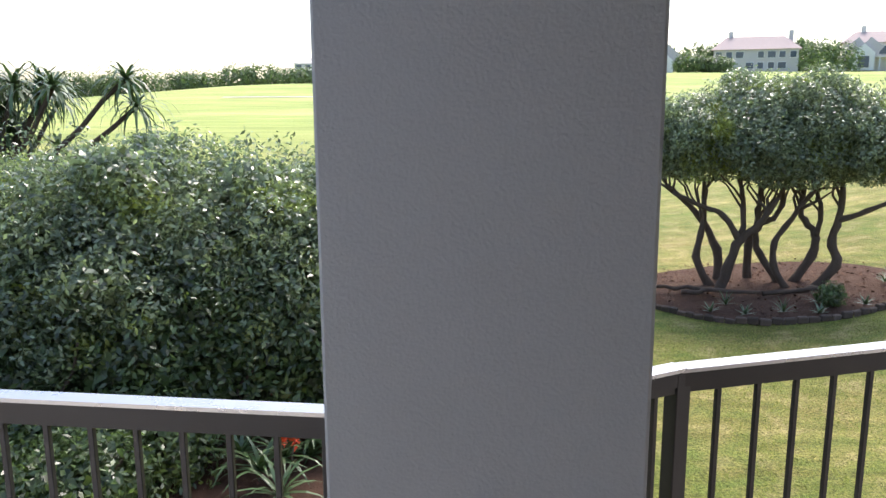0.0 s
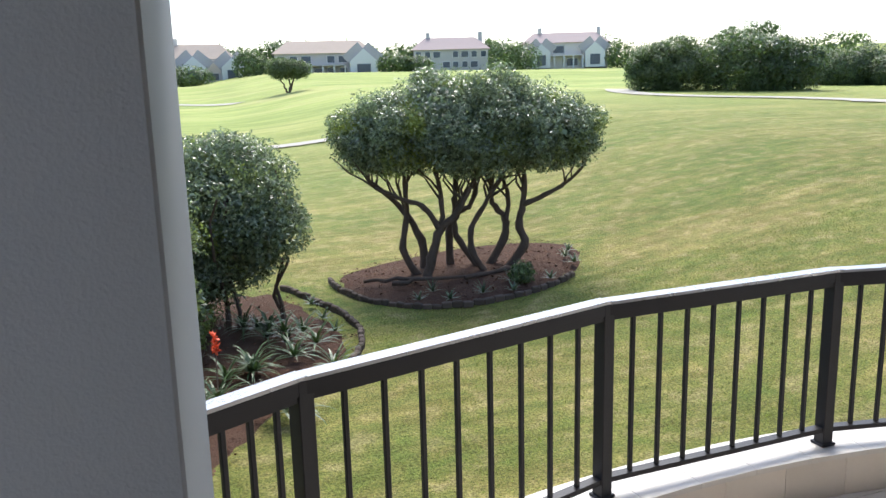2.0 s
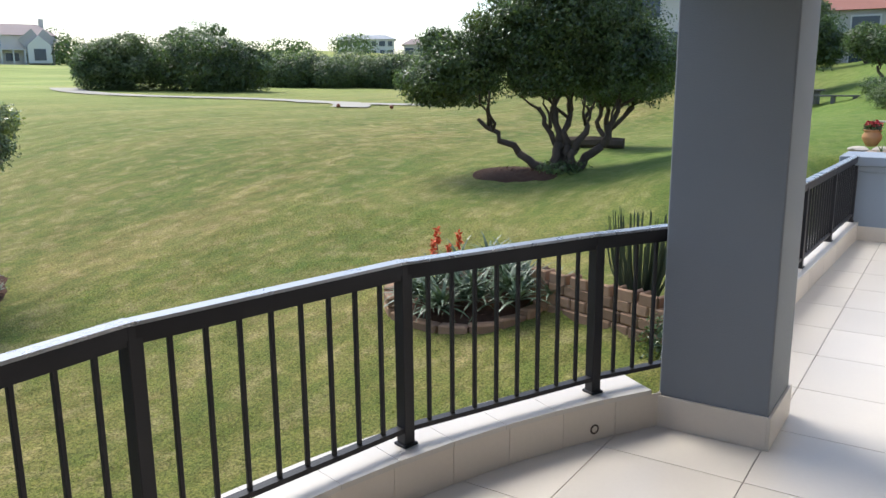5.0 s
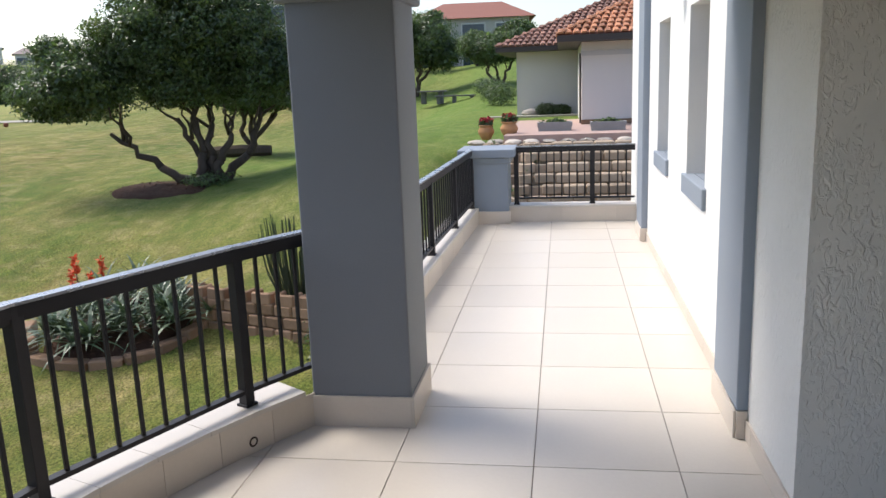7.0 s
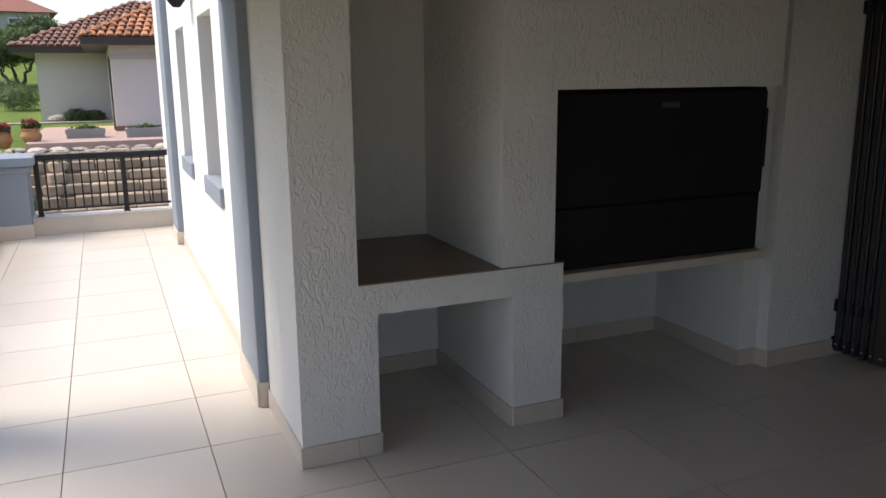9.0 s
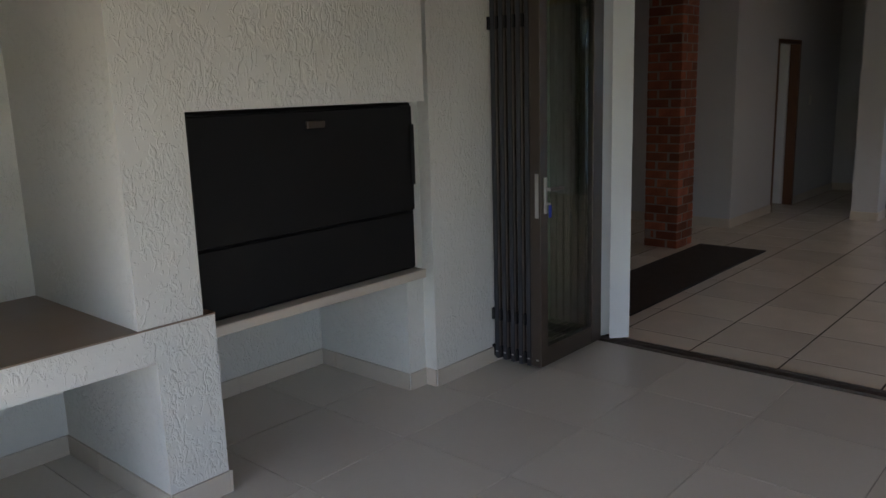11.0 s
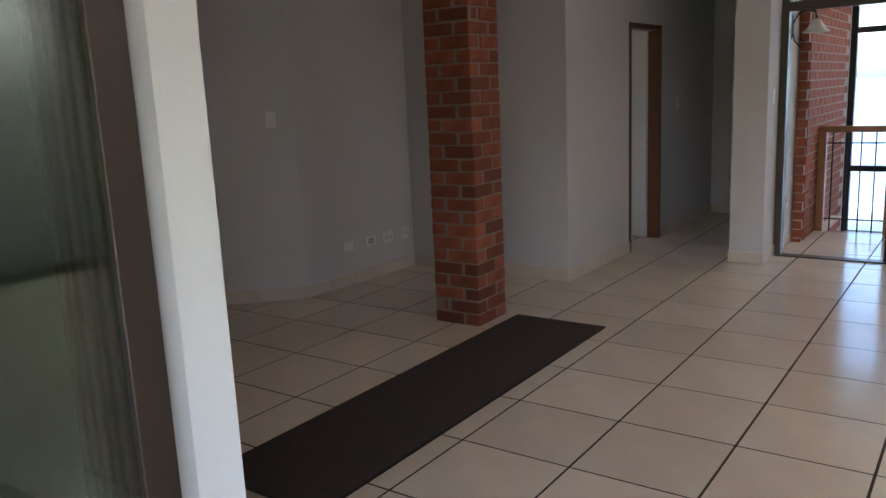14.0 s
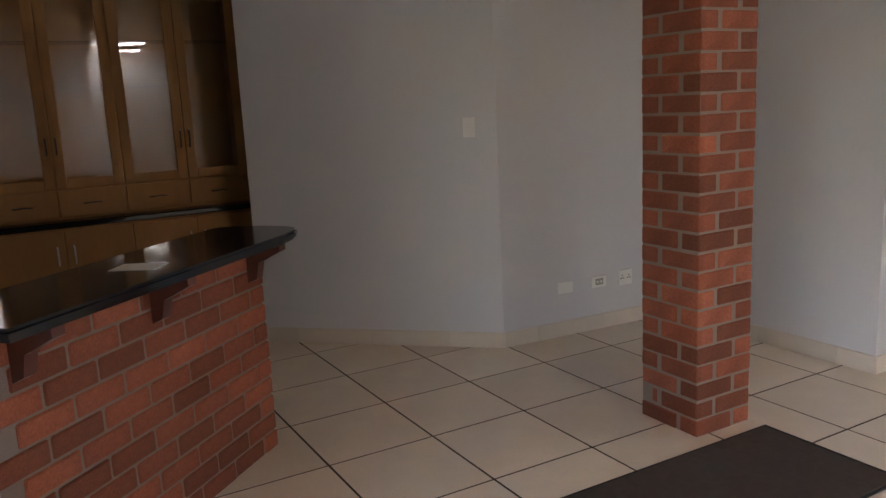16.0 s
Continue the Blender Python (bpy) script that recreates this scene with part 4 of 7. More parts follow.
# ---------------------------------------------------------------- bar counter and display cabinet
P0, P1 = Vector((1.32, -6.10)), Vector((0.28, -4.95))
bar_d = (P1 - P0).normalized()
bar_len = (P1 - P0).length
bar_yaw = math.atan2(bar_d.y, bar_d.x)
bar = thing("bar_counter", "red face brick bar counter with wooden brackets", "counter", (P0.x, P0.y, 0))
bar.rotation_euler = (0, 0, bar_yaw)
# local x runs along the front, +y is towards the customers' side
part("mortar_core", boxed(0.006, -0.21, 0, bar_len, -0.008, 0.985), MAT_MORTAR, bar)
for u in (0.10, 0.74, 1.36):
    bm = prism(bmesh.new(), [(0, 0), (0.17, 0.0), (0.17, 0.035), (0.06, 0.09), (0.045, 0.16), (0, 0.18)], -0.025, 0.025)
    for v in bm.verts:
        x, y, z = v.co
        v.co = (u + z, x, 0.99 - y)
    part("bracket", bm, MAT_WOOD_DARK, bar, "dark wooden bracket")
top = thing("granite_countertop", "polished black granite bar top with rounded edges", "countertop", (P0.x, P0.y, 0.99))
top.rotation_euler = (0, 0, bar_yaw)
bm = prism(bmesh.new(), [(-0.02, -0.26), (bar_len, -0.26), (bar_len, 0.20), (0.14, 0.20), (0.02, 0.195), (-0.06, 0.16), (-0.10, 0.09), (-0.11, -0.02), (-0.09, -0.16), (-0.06, -0.23)], 0.0, 0.04)
bmesh.ops.bevel(bm, geom=[e for e in bm.edges if abs(e.verts[0].co.z - e.verts[1].co.z) < 1e-4], offset=0.012, segments=2, affect="EDGES")
part("slab", bm, MAT_GRANITE, top)
sheet = thing("paper_sheet", "sheet of white paper lying on the bar top", "paper", (P0.x + bar_d.x * 0.80, P0.y + bar_d.y * 0.80, 1.0305))
sheet.rotation_euler = (0, 0, bar_yaw + 0.25)
part("sheet", boxed(-0.06, -0.085, 0, 0.06, 0.085, 0.0008), MAT_PLASTIC, sheet)

CX = 3.50


def cabinet_door(parent, y0, y1, z0, z1, x, glazed, handle_y):
    fw = 0.065
    if glazed:
        bm = boxed(x - 0.02, y0, z0, x, y0 + fw, z1, 0.003)
        box(bm, x - 0.02, y1 - fw, z0, x, y1, z1, 0.003)
        box(bm, x - 0.02, y0 + fw, z0, x, y1 - fw, z0 + fw, 0.003)
        box(bm, x - 0.02, y0 + fw, z1 - fw, x, y1 - fw, z1, 0.003)
        d = part("cabinet_door", bm, MAT_OAK, parent)
        part("pane", boxed(x - 0.012, y0 + fw - 0.008, z0 + fw - 0.008, x - 0.008, y1 - fw + 0.008, z1 - fw + 0.008), MAT_GLASS, d)
    else:
        d = part("cabinet_door", boxed(x - 0.02, y0, z0, x, y1, z1, 0.003), MAT_OAK, parent)
    hz = z0 + 0.28 if glazed else z1 - 0.16
    bm = tube(bmesh.new(), [(x - 0.02, handle_y, hz - 0.06), (x - 0.045, handle_y, hz - 0.05), (x - 0.05, handle_y, hz), (x - 0.045, handle_y, hz + 0.05), (x - 0.02, handle_y, hz + 0.06)], [0.006] * 5, 6)
    part("handle", bm, MAT_STEEL if not glazed else MAT_BRONZE, d)
    return d


base = thing("base_cabinet", "oak veneer base cabinet with paired doors and arched handles", "cabinet", (0, 0, 0))
y0, y1 = -6.72, -5.02
part("carcass", boxed(CX + 0.02, y0, 0.0, 3.94, y1, 0.86), MAT_OAK, base)
n = 4
for i in range(n):
    a, c = y0 + (y1 - y0) * i / n, y0 + (y1 - y0) * (i + 1) / n
    cabinet_door(base, a + 0.003, c - 0.003, 0.1, 0.84, CX + 0.02, False, c - 0.05 if i % 2 == 0 else a + 0.05)
ct = thing("cabinet_worktop", "black granite worktop on the oak cabinets", "worktop", (0, 0, 0.86))
part("slab", boxed(CX - 0.02, y0, 0, 3.94, y1, 0.04, 0.008), MAT_GRANITE, ct)
upper = thing("display_cabinet", "tall oak display cabinet with glass doors and small drawers", "cabinet", (0, 0, 0.90))
UX = CX + 0.14
part("back_panel", boxed(3.92, y0, 0, 3.945, y1, 1.5), MAT_OAK, upper)
for z in (0.0, 0.19, 1.47):
    part("board", boxed(UX, y0, z, 3.92, y1, z + 0.02), MAT_OAK, upper)
for a in (y0, y1 - 0.02):
    for z0, z1 in ((0.02, 0.19), (0.21, 1.47)):
        part("side_panel", boxed(UX, a, z0, 3.92, a + 0.02, z1), MAT_OAK, upper)
for z in (0.55, 0.85, 1.15):
    part("glass_shelf", boxed(UX + 0.03, y0 + 0.02, z, 3.91, y1 - 0.02, z + 0.006), MAT_GLASS, upper)
for i in range(n):
    a, c = y0 + (y1 - y0) * i / n, y0 + (y1 - y0) * (i + 1) / n
    dw = part("drawer", boxed(UX - 0.02, a + 0.003, 0.015, UX, c - 0.003, 0.195, 0.003), MAT_OAK, upper)
    m_ = (a + c) / 2
    part("handle", tube(bmesh.new(), [(UX - 0.02, m_ - 0.06, 0.10), (UX - 0.04, m_ - 0.05, 0.10), (UX - 0.045, m_, 0.105), (UX - 0.04, m_ + 0.05, 0.10), (UX - 0.02, m_ + 0.06, 0.10)], [0.005] * 5, 6), MAT_BRONZE, dw)
    cabinet_door(upper, a + 0.003, c - 0.003, 0.205, 1.485, UX, True, c - 0.03 if i % 2 == 0 else a + 0.03)

# ---------------------------------------------------------------- stair hall
SY = -10.70
slider = thing("sliding_door", "bronze framed sliding glass door, half open, with a top light", "door", (0, SY, 0))
fr = boxed(-0.99, -0.05, 0.0, -0.93, 0.05, RZ)
box(fr, -4.4, -0.05, 2.06, -0.99, 0.05, 2.13)
box(fr, -4.4, -0.05, RZ - 0.05, -0.99, 0.05, RZ)
box(fr, -4.46, -0.05, 0.0, -4.4, 0.05, RZ)
box(fr, -2.09, -0.05, 0.012, -2.045, -0.01, RZ - 0.05)
box(fr, -3.2, -0.04, 2.13, -3.14, 0.04, RZ - 0.05)
part("outer_frame", fr, MAT_BRONZE, slider)
part("floor_track", boxed(-4.4, -0.05, 0.0, -0.99, 0.05, 0.012), MAT_BRONZE, slider)
for x0, x1, dy in ((-3.14, -1.78, 0.018), (-4.4, -3.05, -0.022)):
    bm = boxed(x0, dy - 0.018, 0.012, x0 + 0.075, dy + 0.018, 2.06, 0.003)
    box(bm, x1 - 0.075, dy - 0.018, 0.012, x1, dy + 0.018, 2.06, 0.003)
    box(bm, x0, dy - 0.018, 0.012, x1, dy + 0.018, 0.10, 0.003)
    box(bm, x0, dy - 0.018, 1.99, x1, dy + 0.018, 2.06, 0.003)
    sl = part("sliding_leaf", bm, MAT_BRONZE, slider)
    part("pane", boxed(x0 + 0.07, dy - 0.003, 0.095, x1 - 0.07, dy + 0.003, 1.995), MAT_GLASS, sl)
    if x1 > -2:
        part("pull_handle", tube(bmesh.new(), [(x1 - 0.02, dy + 0.02, 0.88), (x1 - 0.03, dy + 0.055, 0.93), (x1 - 0.03, dy + 0.055, 1.06), (x1 - 0.02, dy + 0.02, 1.11)], [0.011] * 4, 8), MAT_BLACK, sl)
part("top_pane", boxed(-4.4, -0.003, 2.13, -0.99, 0.003, RZ - 0.05), MAT_GLASS, slider)

HY = -13.75   # glazed end of the hall
structure("balcony_floor", boxed(-6.4, -16.6, -0.5, -0.66, HY - 0.06, -0.36), MAT_TILE, "pale tiled balcony outside the glazed hall end")
structure("hall_landing", boxed(-6.4, -12.1, -0.3, -0.93, -11.98, -0.002), MAT_WOOD, "varnished wooden landing edge")
structure("hall_floor_low", boxed(-6.4, HY, -0.5, -0.93, -12.1, -0.35), MAT_TILE_IN, "lower tiled stair landing")
win = thing("window_3", "tall dark-framed glazed wall looking out to the hazy sea", "window", (0, HY, 0), "", "structure")
bm = bmesh.new()
for x in (-6.4, -5.3, -4.25, -3.2, -1.05):
    box(bm, x - 0.035, -0.05, -0.35, x + 0.035, 0.05, RZ + 0.2)
for z in (-0.35, 0.42, 1.98, RZ + 0.14):
    box(bm, -6.4, -0.045, z, -1.0, 0.045, z + 0.065)
part("window_frame", bm, MAT_BLACK, win)
for x0, x1 in ((-6.4, -5.3), (-5.3, -4.25), (-4.25, -3.2), (-3.2, -1.05)):
    for z0, z1 in ((-0.29, 0.42), (0.48, 1.98), (2.04, RZ + 0.14)):
        p_ = part("pane", boxed(x0 + 0.035, -0.003, z0, x1 - 0.035, 0.003, z1), MAT_GLASS_BLUE, win)
        p_.visible_shadow = False
structure("wall_hall_end", boxed(-1.02, HY - 0.1, -0.4, -0.66, HY + 0.1, RZ + 0.3), MAT_INT, "wall beside the glazed hall end")
structure("wall_hall_side", boxed(-0.93, HY + 0.1, -0.4, -0.66, -13.5, RZ + 0.3), MAT_INT, "stair hall side wall")
ball = thing("stair_balustrade", "wooden posts and handrail with thin black balusters", "railing", (0, -12.04, 0))
for x in (-1.06, -1.66, -4.4):
    part("newel_post", boxed(x - 0.035, -0.035, -0.002, x + 0.035, 0.035, 1.02, 0.004), MAT_WOOD, ball)
part("handrail", boxed(-4.4, -0.035, 0.98, -1.03, 0.035, 1.04, 0.008), MAT_WOOD, ball)
part("rod", boxed(-4.4, -0.006, 0.87, -1.06, 0.006, 0.882), MAT_BLACK, ball)
part("bottom_rod", boxed(-4.4, -0.006, 0.12, -1.06, 0.006, 0.132), MAT_BLACK, ball)
for i in range(26):
    x = -1.15 - i * 0.125
    part("baluster", boxed(x - 0.006, -0.006, 0.0, x + 0.006, 0.006, 0.98), MAT_BLACK, ball)
fl = thing("stair_flight_rail", "sloping wooden handrail of the descending stairs", "handrail", (0, 0, 0))
part("handrail", beam(bmesh.new(), (-1.72, -12.3, 0.98), (-3.17, -12.3, -0.12), 0.06, 0.07), MAT_WOOD, fl)
for i in range(10):
    x = -1.8 - i * 0.09
    z = 0.98 - 1.1 * (x + 1.72) / -1.45
    part("baluster", boxed(x - 0.006, -12.306, -0.35, x + 0.006, -12.294, z), MAT_BLACK, fl)
sc = thing("wall_light", "wrought iron scroll wall light with a frosted bell shade", "lamp", (-0.931, -11.02, 1.95))
part("wall_plate", lathe(bmesh.new(), [(0.005, 0), (0.045, 0.003), (0.045, 0.012), (0.02, 0.02)], seg=14), MAT_BLACK, sc)
sc.children[0].matrix_basis = Matrix.Rotation(radians(-90), 4, "Y") @ Matrix.Diagonal((2.2, 1, 1, 1))
part("scroll", tube(bmesh.new(), [(-0.01, 0, 0.02), (-0.05, 0, 0.1), (-0.12, 0, 0.15), (-0.19, 0, 0.12), (-0.2, 0, 0.06)], [0.008] * 5, 6), MAT_BLACK, sc)
part("scroll_tail", tube(bmesh.new(), [(-0.01, 0, -0.02), (-0.03, 0, -0.12), (-0.08, 0, -0.17), (-0.11, 0, -0.13), (-0.08, 0, -0.10)], [0.007] * 5, 6), MAT_BLACK, sc)
part("shade", lathe(bmesh.new(), [(0.035, 0.05), (0.05, 0.02), (0.07, -0.02), (0.11, -0.055), (0.105, -0.06), (0.06, -0.03)], (-0.2, 0, 0), 18), MAT_LAMP, sc, smooth=True)
for x, y in ((-4.5, -7.1), (-5.95, -7.28)):
    lt = thing("fluorescent_light", "lit rectangular fluorescent panel on the living room ceiling", "lamp", (x, y, RZ - 0.001), "living room ceiling lights")
    part("frame", boxed(-0.24, -0.42, -0.04, 0.24, 0.42, 0.0, 0.004), MAT_PLASTIC, lt)
    part("diffuser", boxed(-0.2, -0.38, -0.05, 0.2, 0.38, -0.04, 0.003), MAT_TUBE, lt)
for x in (-2.3, -3.5):
    lt = thing("ceiling_light", "bright rectangular ceiling light panel in the stair hall", "lamp", (x, -12.55 if x > -3 else -12.8, RZ - 0.001))
    part("frame", boxed(-0.5, -0.16, -0.03, 0.5, 0.16, 0.0), MAT_PLASTIC, lt)
    part("diffuser", boxed(-0.46, -0.12, -0.036, 0.46, 0.12, -0.03), MAT_TUBE, lt)

for o in bpy.data.objects:
    if o.name.split(".")[0] in ("pane", "top_pane", "glass_shelf"):
        o.visible_shadow = False


# ---------------------------------------------------------------- garden
def limb(bm, a, c, r0, r1, rng, wig=0.12, n=5, seg=6):
    a, c = Vector(a), Vector(c)
    L = (c - a).length
    pts, rad = [], []
    for i in range(n + 1):
        u = i / n
        p = a.lerp(c, u)
        if 0 < i < n:
            p += Vector((rng.normal(0, wig), rng.normal(0, wig), rng.normal(0, wig * 0.5))) * L * 0.35
        pts.append(p)
        rad.append(r0 + (r1 - r0) * u)
    tube(bm, pts, rad, seg)
    return pts


def tree(label, at, trunks, lobes, n, size, material, seed, r=0.10, twigs=3, flat=0.0, rough=0.22, shell=0.38, group=""):
    """trunks: (foot dx, dy, list of tips); lobes in the tree's own frame."""
    rng = np.random.default_rng(seed)
    t = thing("tree", label, "tree", at, group)
    bm = bmesh.new()
    for fx, fy, tips in trunks:
        foot = Vector((fx, fy, -0.15))
        for k, tip in enumerate(tips):
            tip = Vector(tip)
            knee = foot.lerp(tip, 0.42) + Vector((rng.normal(0, 0.26), rng.normal(0, 0.22), -0.05))
            limb(bm, foot + Vector((rng.normal(0, 0.05), rng.normal(0, 0.05), 0)), knee, r, r * 0.72, rng, 0.16)
            limb(bm, knee, tip, r * 0.72, r * 0.35, rng, 0.17)
            for _ in range(twigs):
                s = knee.lerp(tip, rng.uniform(0.25, 0.9))
                e = tip + Vector((rng.normal(0, 0.55), rng.normal(0, 0.55), rng.uniform(0.1, 0.8)))
                limb(bm, s, e, r * 0.34, r * 0.12, rng, 0.12, 4, 5)
    part("trunk", bm, MAT_BARK, t, smooth=True)
    crown("crown", lobes, n, size, material, t, seed, shell, rough, flat)
    return t


def bush(label, at, lobes, n, size, material, seed, name="bush", group="", stems=0, rough=0.25, shell=0.35, aspect=0.42, category="bush", spread=0.8):
    t = thing(name, label, category, at, group)
    crown("foliage", lobes, n, size, material, t, seed, shell, rough, aspect=aspect, spread=spread)
    if stems:
        rng = np.random.default_rng(seed + 1)
        for _ in range(stems):
            bm = bmesh.new()
            l = lobes[rng.integers(len(lobes))]
            f = Vector((l[0] + rng.normal(0, l[3] * 0.25), l[1] + rng.normal(0, l[4] * 0.2), -0.1))
            limb(bm, f, (l[0] + rng.normal(0, l[3] * 0.5), l[1] + rng.normal(0, l[4] * 0.5), l[2] + rng.uniform(-0.2, 0.5) * l[5]), 0.05, 0.015, rng, 0.15)
            part("stem", bm, MAT_BARK, t)
    return t


# the umbrella-shaped tree in its round bed
TX, TY = 1.98, 16.0
TZ = gz(TX, TY)
um = thing("tree", "multi-stemmed umbrella tree with a dark glossy crown in mulch", "tree", (TX, TY, TZ))
UMR, UMD = Vector((0.934, -0.357, 0)), Vector((0.357, 0.934, 0))


def stem(rng, depth, r0, r1, way, lean=0.0):
    """One crooked stem: way holds (across, height) knots, depth its place behind the tree's middle."""
    kn = [UMR * a + UMD * (depth + lean * i) + Vector((0, 0, h)) for i, (a, h) in enumerate(way)]
    pts, rad = [], []
    for i in range(len(kn) - 1):
        p0, p1, p2, p3 = kn[max(0, i - 1)], kn[i], kn[i + 1], kn[min(len(kn) - 1, i + 2)]
        for k in range(4):
            u = k / 4
            pts.append(0.5 * ((2 * p1) + (p2 - p0) * u + (2 * p0 - 5 * p1 + 4 * p2 - p3) * u * u + (3 * p1 - p0 - 3 * p2 + p3) * u ** 3) + Vector(rng.normal(0, 0.012, 3)))
    pts.append(kn[-1])
    for i in range(len(pts)):
        rad.append((r0 + (r1 - r0) * i / (len(pts) - 1)) * (1 + 0.12 * math.sin(i * 1.9)))
    bm = tube(bmesh.new(), pts, rad, 8)
    for _ in range(5):
        s_ = pts[-1 - rng.integers(0, 5)]
        e_ = pts[-1] + Vector((rng.normal(0, 0.5), rng.normal(0, 0.5), rng.uniform(0.1, 0.7)))
        limb(bm, s_, e_, r1 * 0.75, r1 * 0.22, rng, 0.13, 4, 5)
    part("trunk", bm, MAT_BARK, um, smooth=True)


ru = np.random.default_rng(15)
stem(ru, -0.35, 0.13, 0.05, [(-0.86, -0.15), (-0.74, 0.45), (-0.50, 1.15), (-0.19, 1.44), (0.17, 2.05)])
stem(ru, -0.35, 0.075, 0.04, [(-0.52, 1.1), (-0.85, 1.62), (-1.25, 1.8), (-1.92, 2.1)], -0.06)
stem(ru, -0.30, 0.07, 0.04, [(-0.50, 1.15), (-0.46, 1.75), (-0.62, 2.4)], 0.1)
stem(ru, -0.1, 0.10, 0.045, [(-0.98, -0.1), (-1.40, 0.65), (-1.27, 1.3), (-1.30, 2.3)])
stem(ru, 0.45, 0.12, 0.045, [(-0.92, -0.1), (-1.0, 0.75), (-1.45, 1.5), (-2.15, 2.15)])
stem(ru, 0.6, 0.10, 0.045, [(-0.28, -0.1), (-0.36, 0.85), (-0.10, 1.35), (0.20, 1.55), (0.30, 2.2)])
stem(ru, -0.1, 0.085, 0.045, [(0.58, -0.1), (0.18, 0.6), (0.18, 1.08), (0.46, 1.6), (0.86, 2.2)])
stem(ru, 0.25, 0.09, 0.045, [(0.48, -0.1), (-0.10, 0.75), (-0.20, 1.2), (-0.18, 2.3)])
stem(ru, 0.4, 0.11, 0.05, [(0.50, -0.1), (0.92, 0.75), (0.97, 1.2), (0.68, 1.58), (0.70, 2.2)], 0.05)
stem(ru, 0.45, 0.065, 0.04, [(0.96, 1.15), (1.05, 1.65), (0.88, 2.3)], 0.1)
stem(ru, 0.15, 0.12, 0.055, [(0.85, -0.1), (1.36, 0.6), (1.27, 1.15), (1.37, 1.58), (1.38, 2.3)])
stem(ru, 0.15, 0.07, 0.03, [(1.36, 1.55), (1.85, 1.78), (2.30, 2.05), (2.75, 2.5)], -0.04)
crown("crown", clumps([(-1.42, 0.35, 3.22, 1.22, 1.4, 1.0), (-0.45, 0.1, 3.56, 1.2, 1.5, 1.02), (0.65, 0.0, 3.56, 1.25, 1.5, 1.04), (1.58, -0.45, 3.24, 1.2, 1.4, 1.02),
      (0.1, -0.6, 3.05, 1.4, 1.0, 0.88), (-2.0, 0.7, 3.05, 0.74, 0.8, 0.74), (2.25, -0.8, 3.05, 0.62, 0.8, 0.72), (0.2, 0.8, 3.1, 1.5, 0.9, 0.95)], 95, 0.27, 713),
      115000, 0.080, MAT_LEAF_GREY, um, 5, 0.30, 0.3, 0.8, spread=0.65)


def bed(name, label, outline, lift=0.03, chips=900, seed=1, edge=None):
    t = thing(name, label, "flower bed", (0, 0, 0))
    c = np.mean(outline, 0)
    bm = bmesh.new()
    rings = []
    for u in (1.0, 0.86, 0.6, 0.3):
        rings.append([bm.verts.new((c[0] + (x - c[0]) * u, c[1] + (y - c[1]) * u, gz(c[0] + (x - c[0]) * u, c[1] + (y - c[1]) * u) + (lift + 0.10 * (1 - u) if u < 1 else -0.05))) for x, y in outline])
    mid = bm.verts.new((c[0], c[1], gz(*c) + lift + 0.10))
    k = len(outline)
    for a, b_ in zip(rings, rings[1:]):
        for i in range(k):
            bm.faces.new((a[i], a[(i + 1) % k], b_[(i + 1) % k], b_[i]))
    for i in range(k):
        bm.faces.new((rings[-1][i], rings[-1][(i + 1) % k], mid))
    part("soil", bm, MAT_SOIL, t, smooth=True)
    rng = np.random.default_rng(seed)
    u = np.sqrt(rng.uniform(0, 0.95, chips))
    j = rng.integers(0, k, chips)
    o = np.array(outline)
    w = rng.uniform(0, 1, chips)[:, None]
    e = o[j] * (1 - w) + o[(j + 1) % k] * w
    xy = c + (e - c) * u[:, None]
    z = np.array([gz(x, y) for x, y in xy]) + lift + 0.10 * (1 - u) + 0.012
    p = np.column_stack([xy, z])
    nr = np.tile([0, 0, 1.0], (chips, 1))
    ch = quads("mulch_litter", leaf_quads(rng, p, nr, 0.07, 0.6, 0.35), MAT_CHIP, t)
    tagged(ch, "", "", "", "stuff")
    return t


def oval(cx, cy, rx, ry, n=40, wob=0.05, ph=0.0):
    return [(cx + rx * math.cos(a) * (1 + wob * math.sin(3 * a + ph)), cy + ry * math.sin(a) * (1 + wob * math.sin(2 * a + ph))) for a in (2 * math.pi * i / n for i in range(n))]


def edging(t, pts, w=0.20, h=0.11, d=0.10, seed=0, mat=None):
    rg = random.Random(seed)
    me = mesh_of("edging_stone", boxed(-w / 2, -d / 2, 0, w / 2, d / 2, h, 0.02), mat or MAT_EDGE)
    for (x0, y0), (x1, y1) in zip(pts, pts[1:]):
        L = math.hypot(x1 - x0, y1 - y0)
        n = max(1, round(L / w))
        for i in range(n):
            u = (i + 0.5) / n
            x, y = x0 + (x1 - x0) * u, y0 + (y1 - y0) * u
            shared("edging_stone", me, t, Matrix.LocRotScale((x, y, gz(x, y) - 0.02 + rg.uniform(-0.015, 0.015)), Euler((rg.uniform(-0.1, 0.1), rg.uniform(-0.1, 0.1), math.atan2(y1 - y0, x1 - x0) + rg.uniform(-0.15, 0.15))), (L / n / w * 0.97, 1, rg.uniform(0.85, 1.15))))


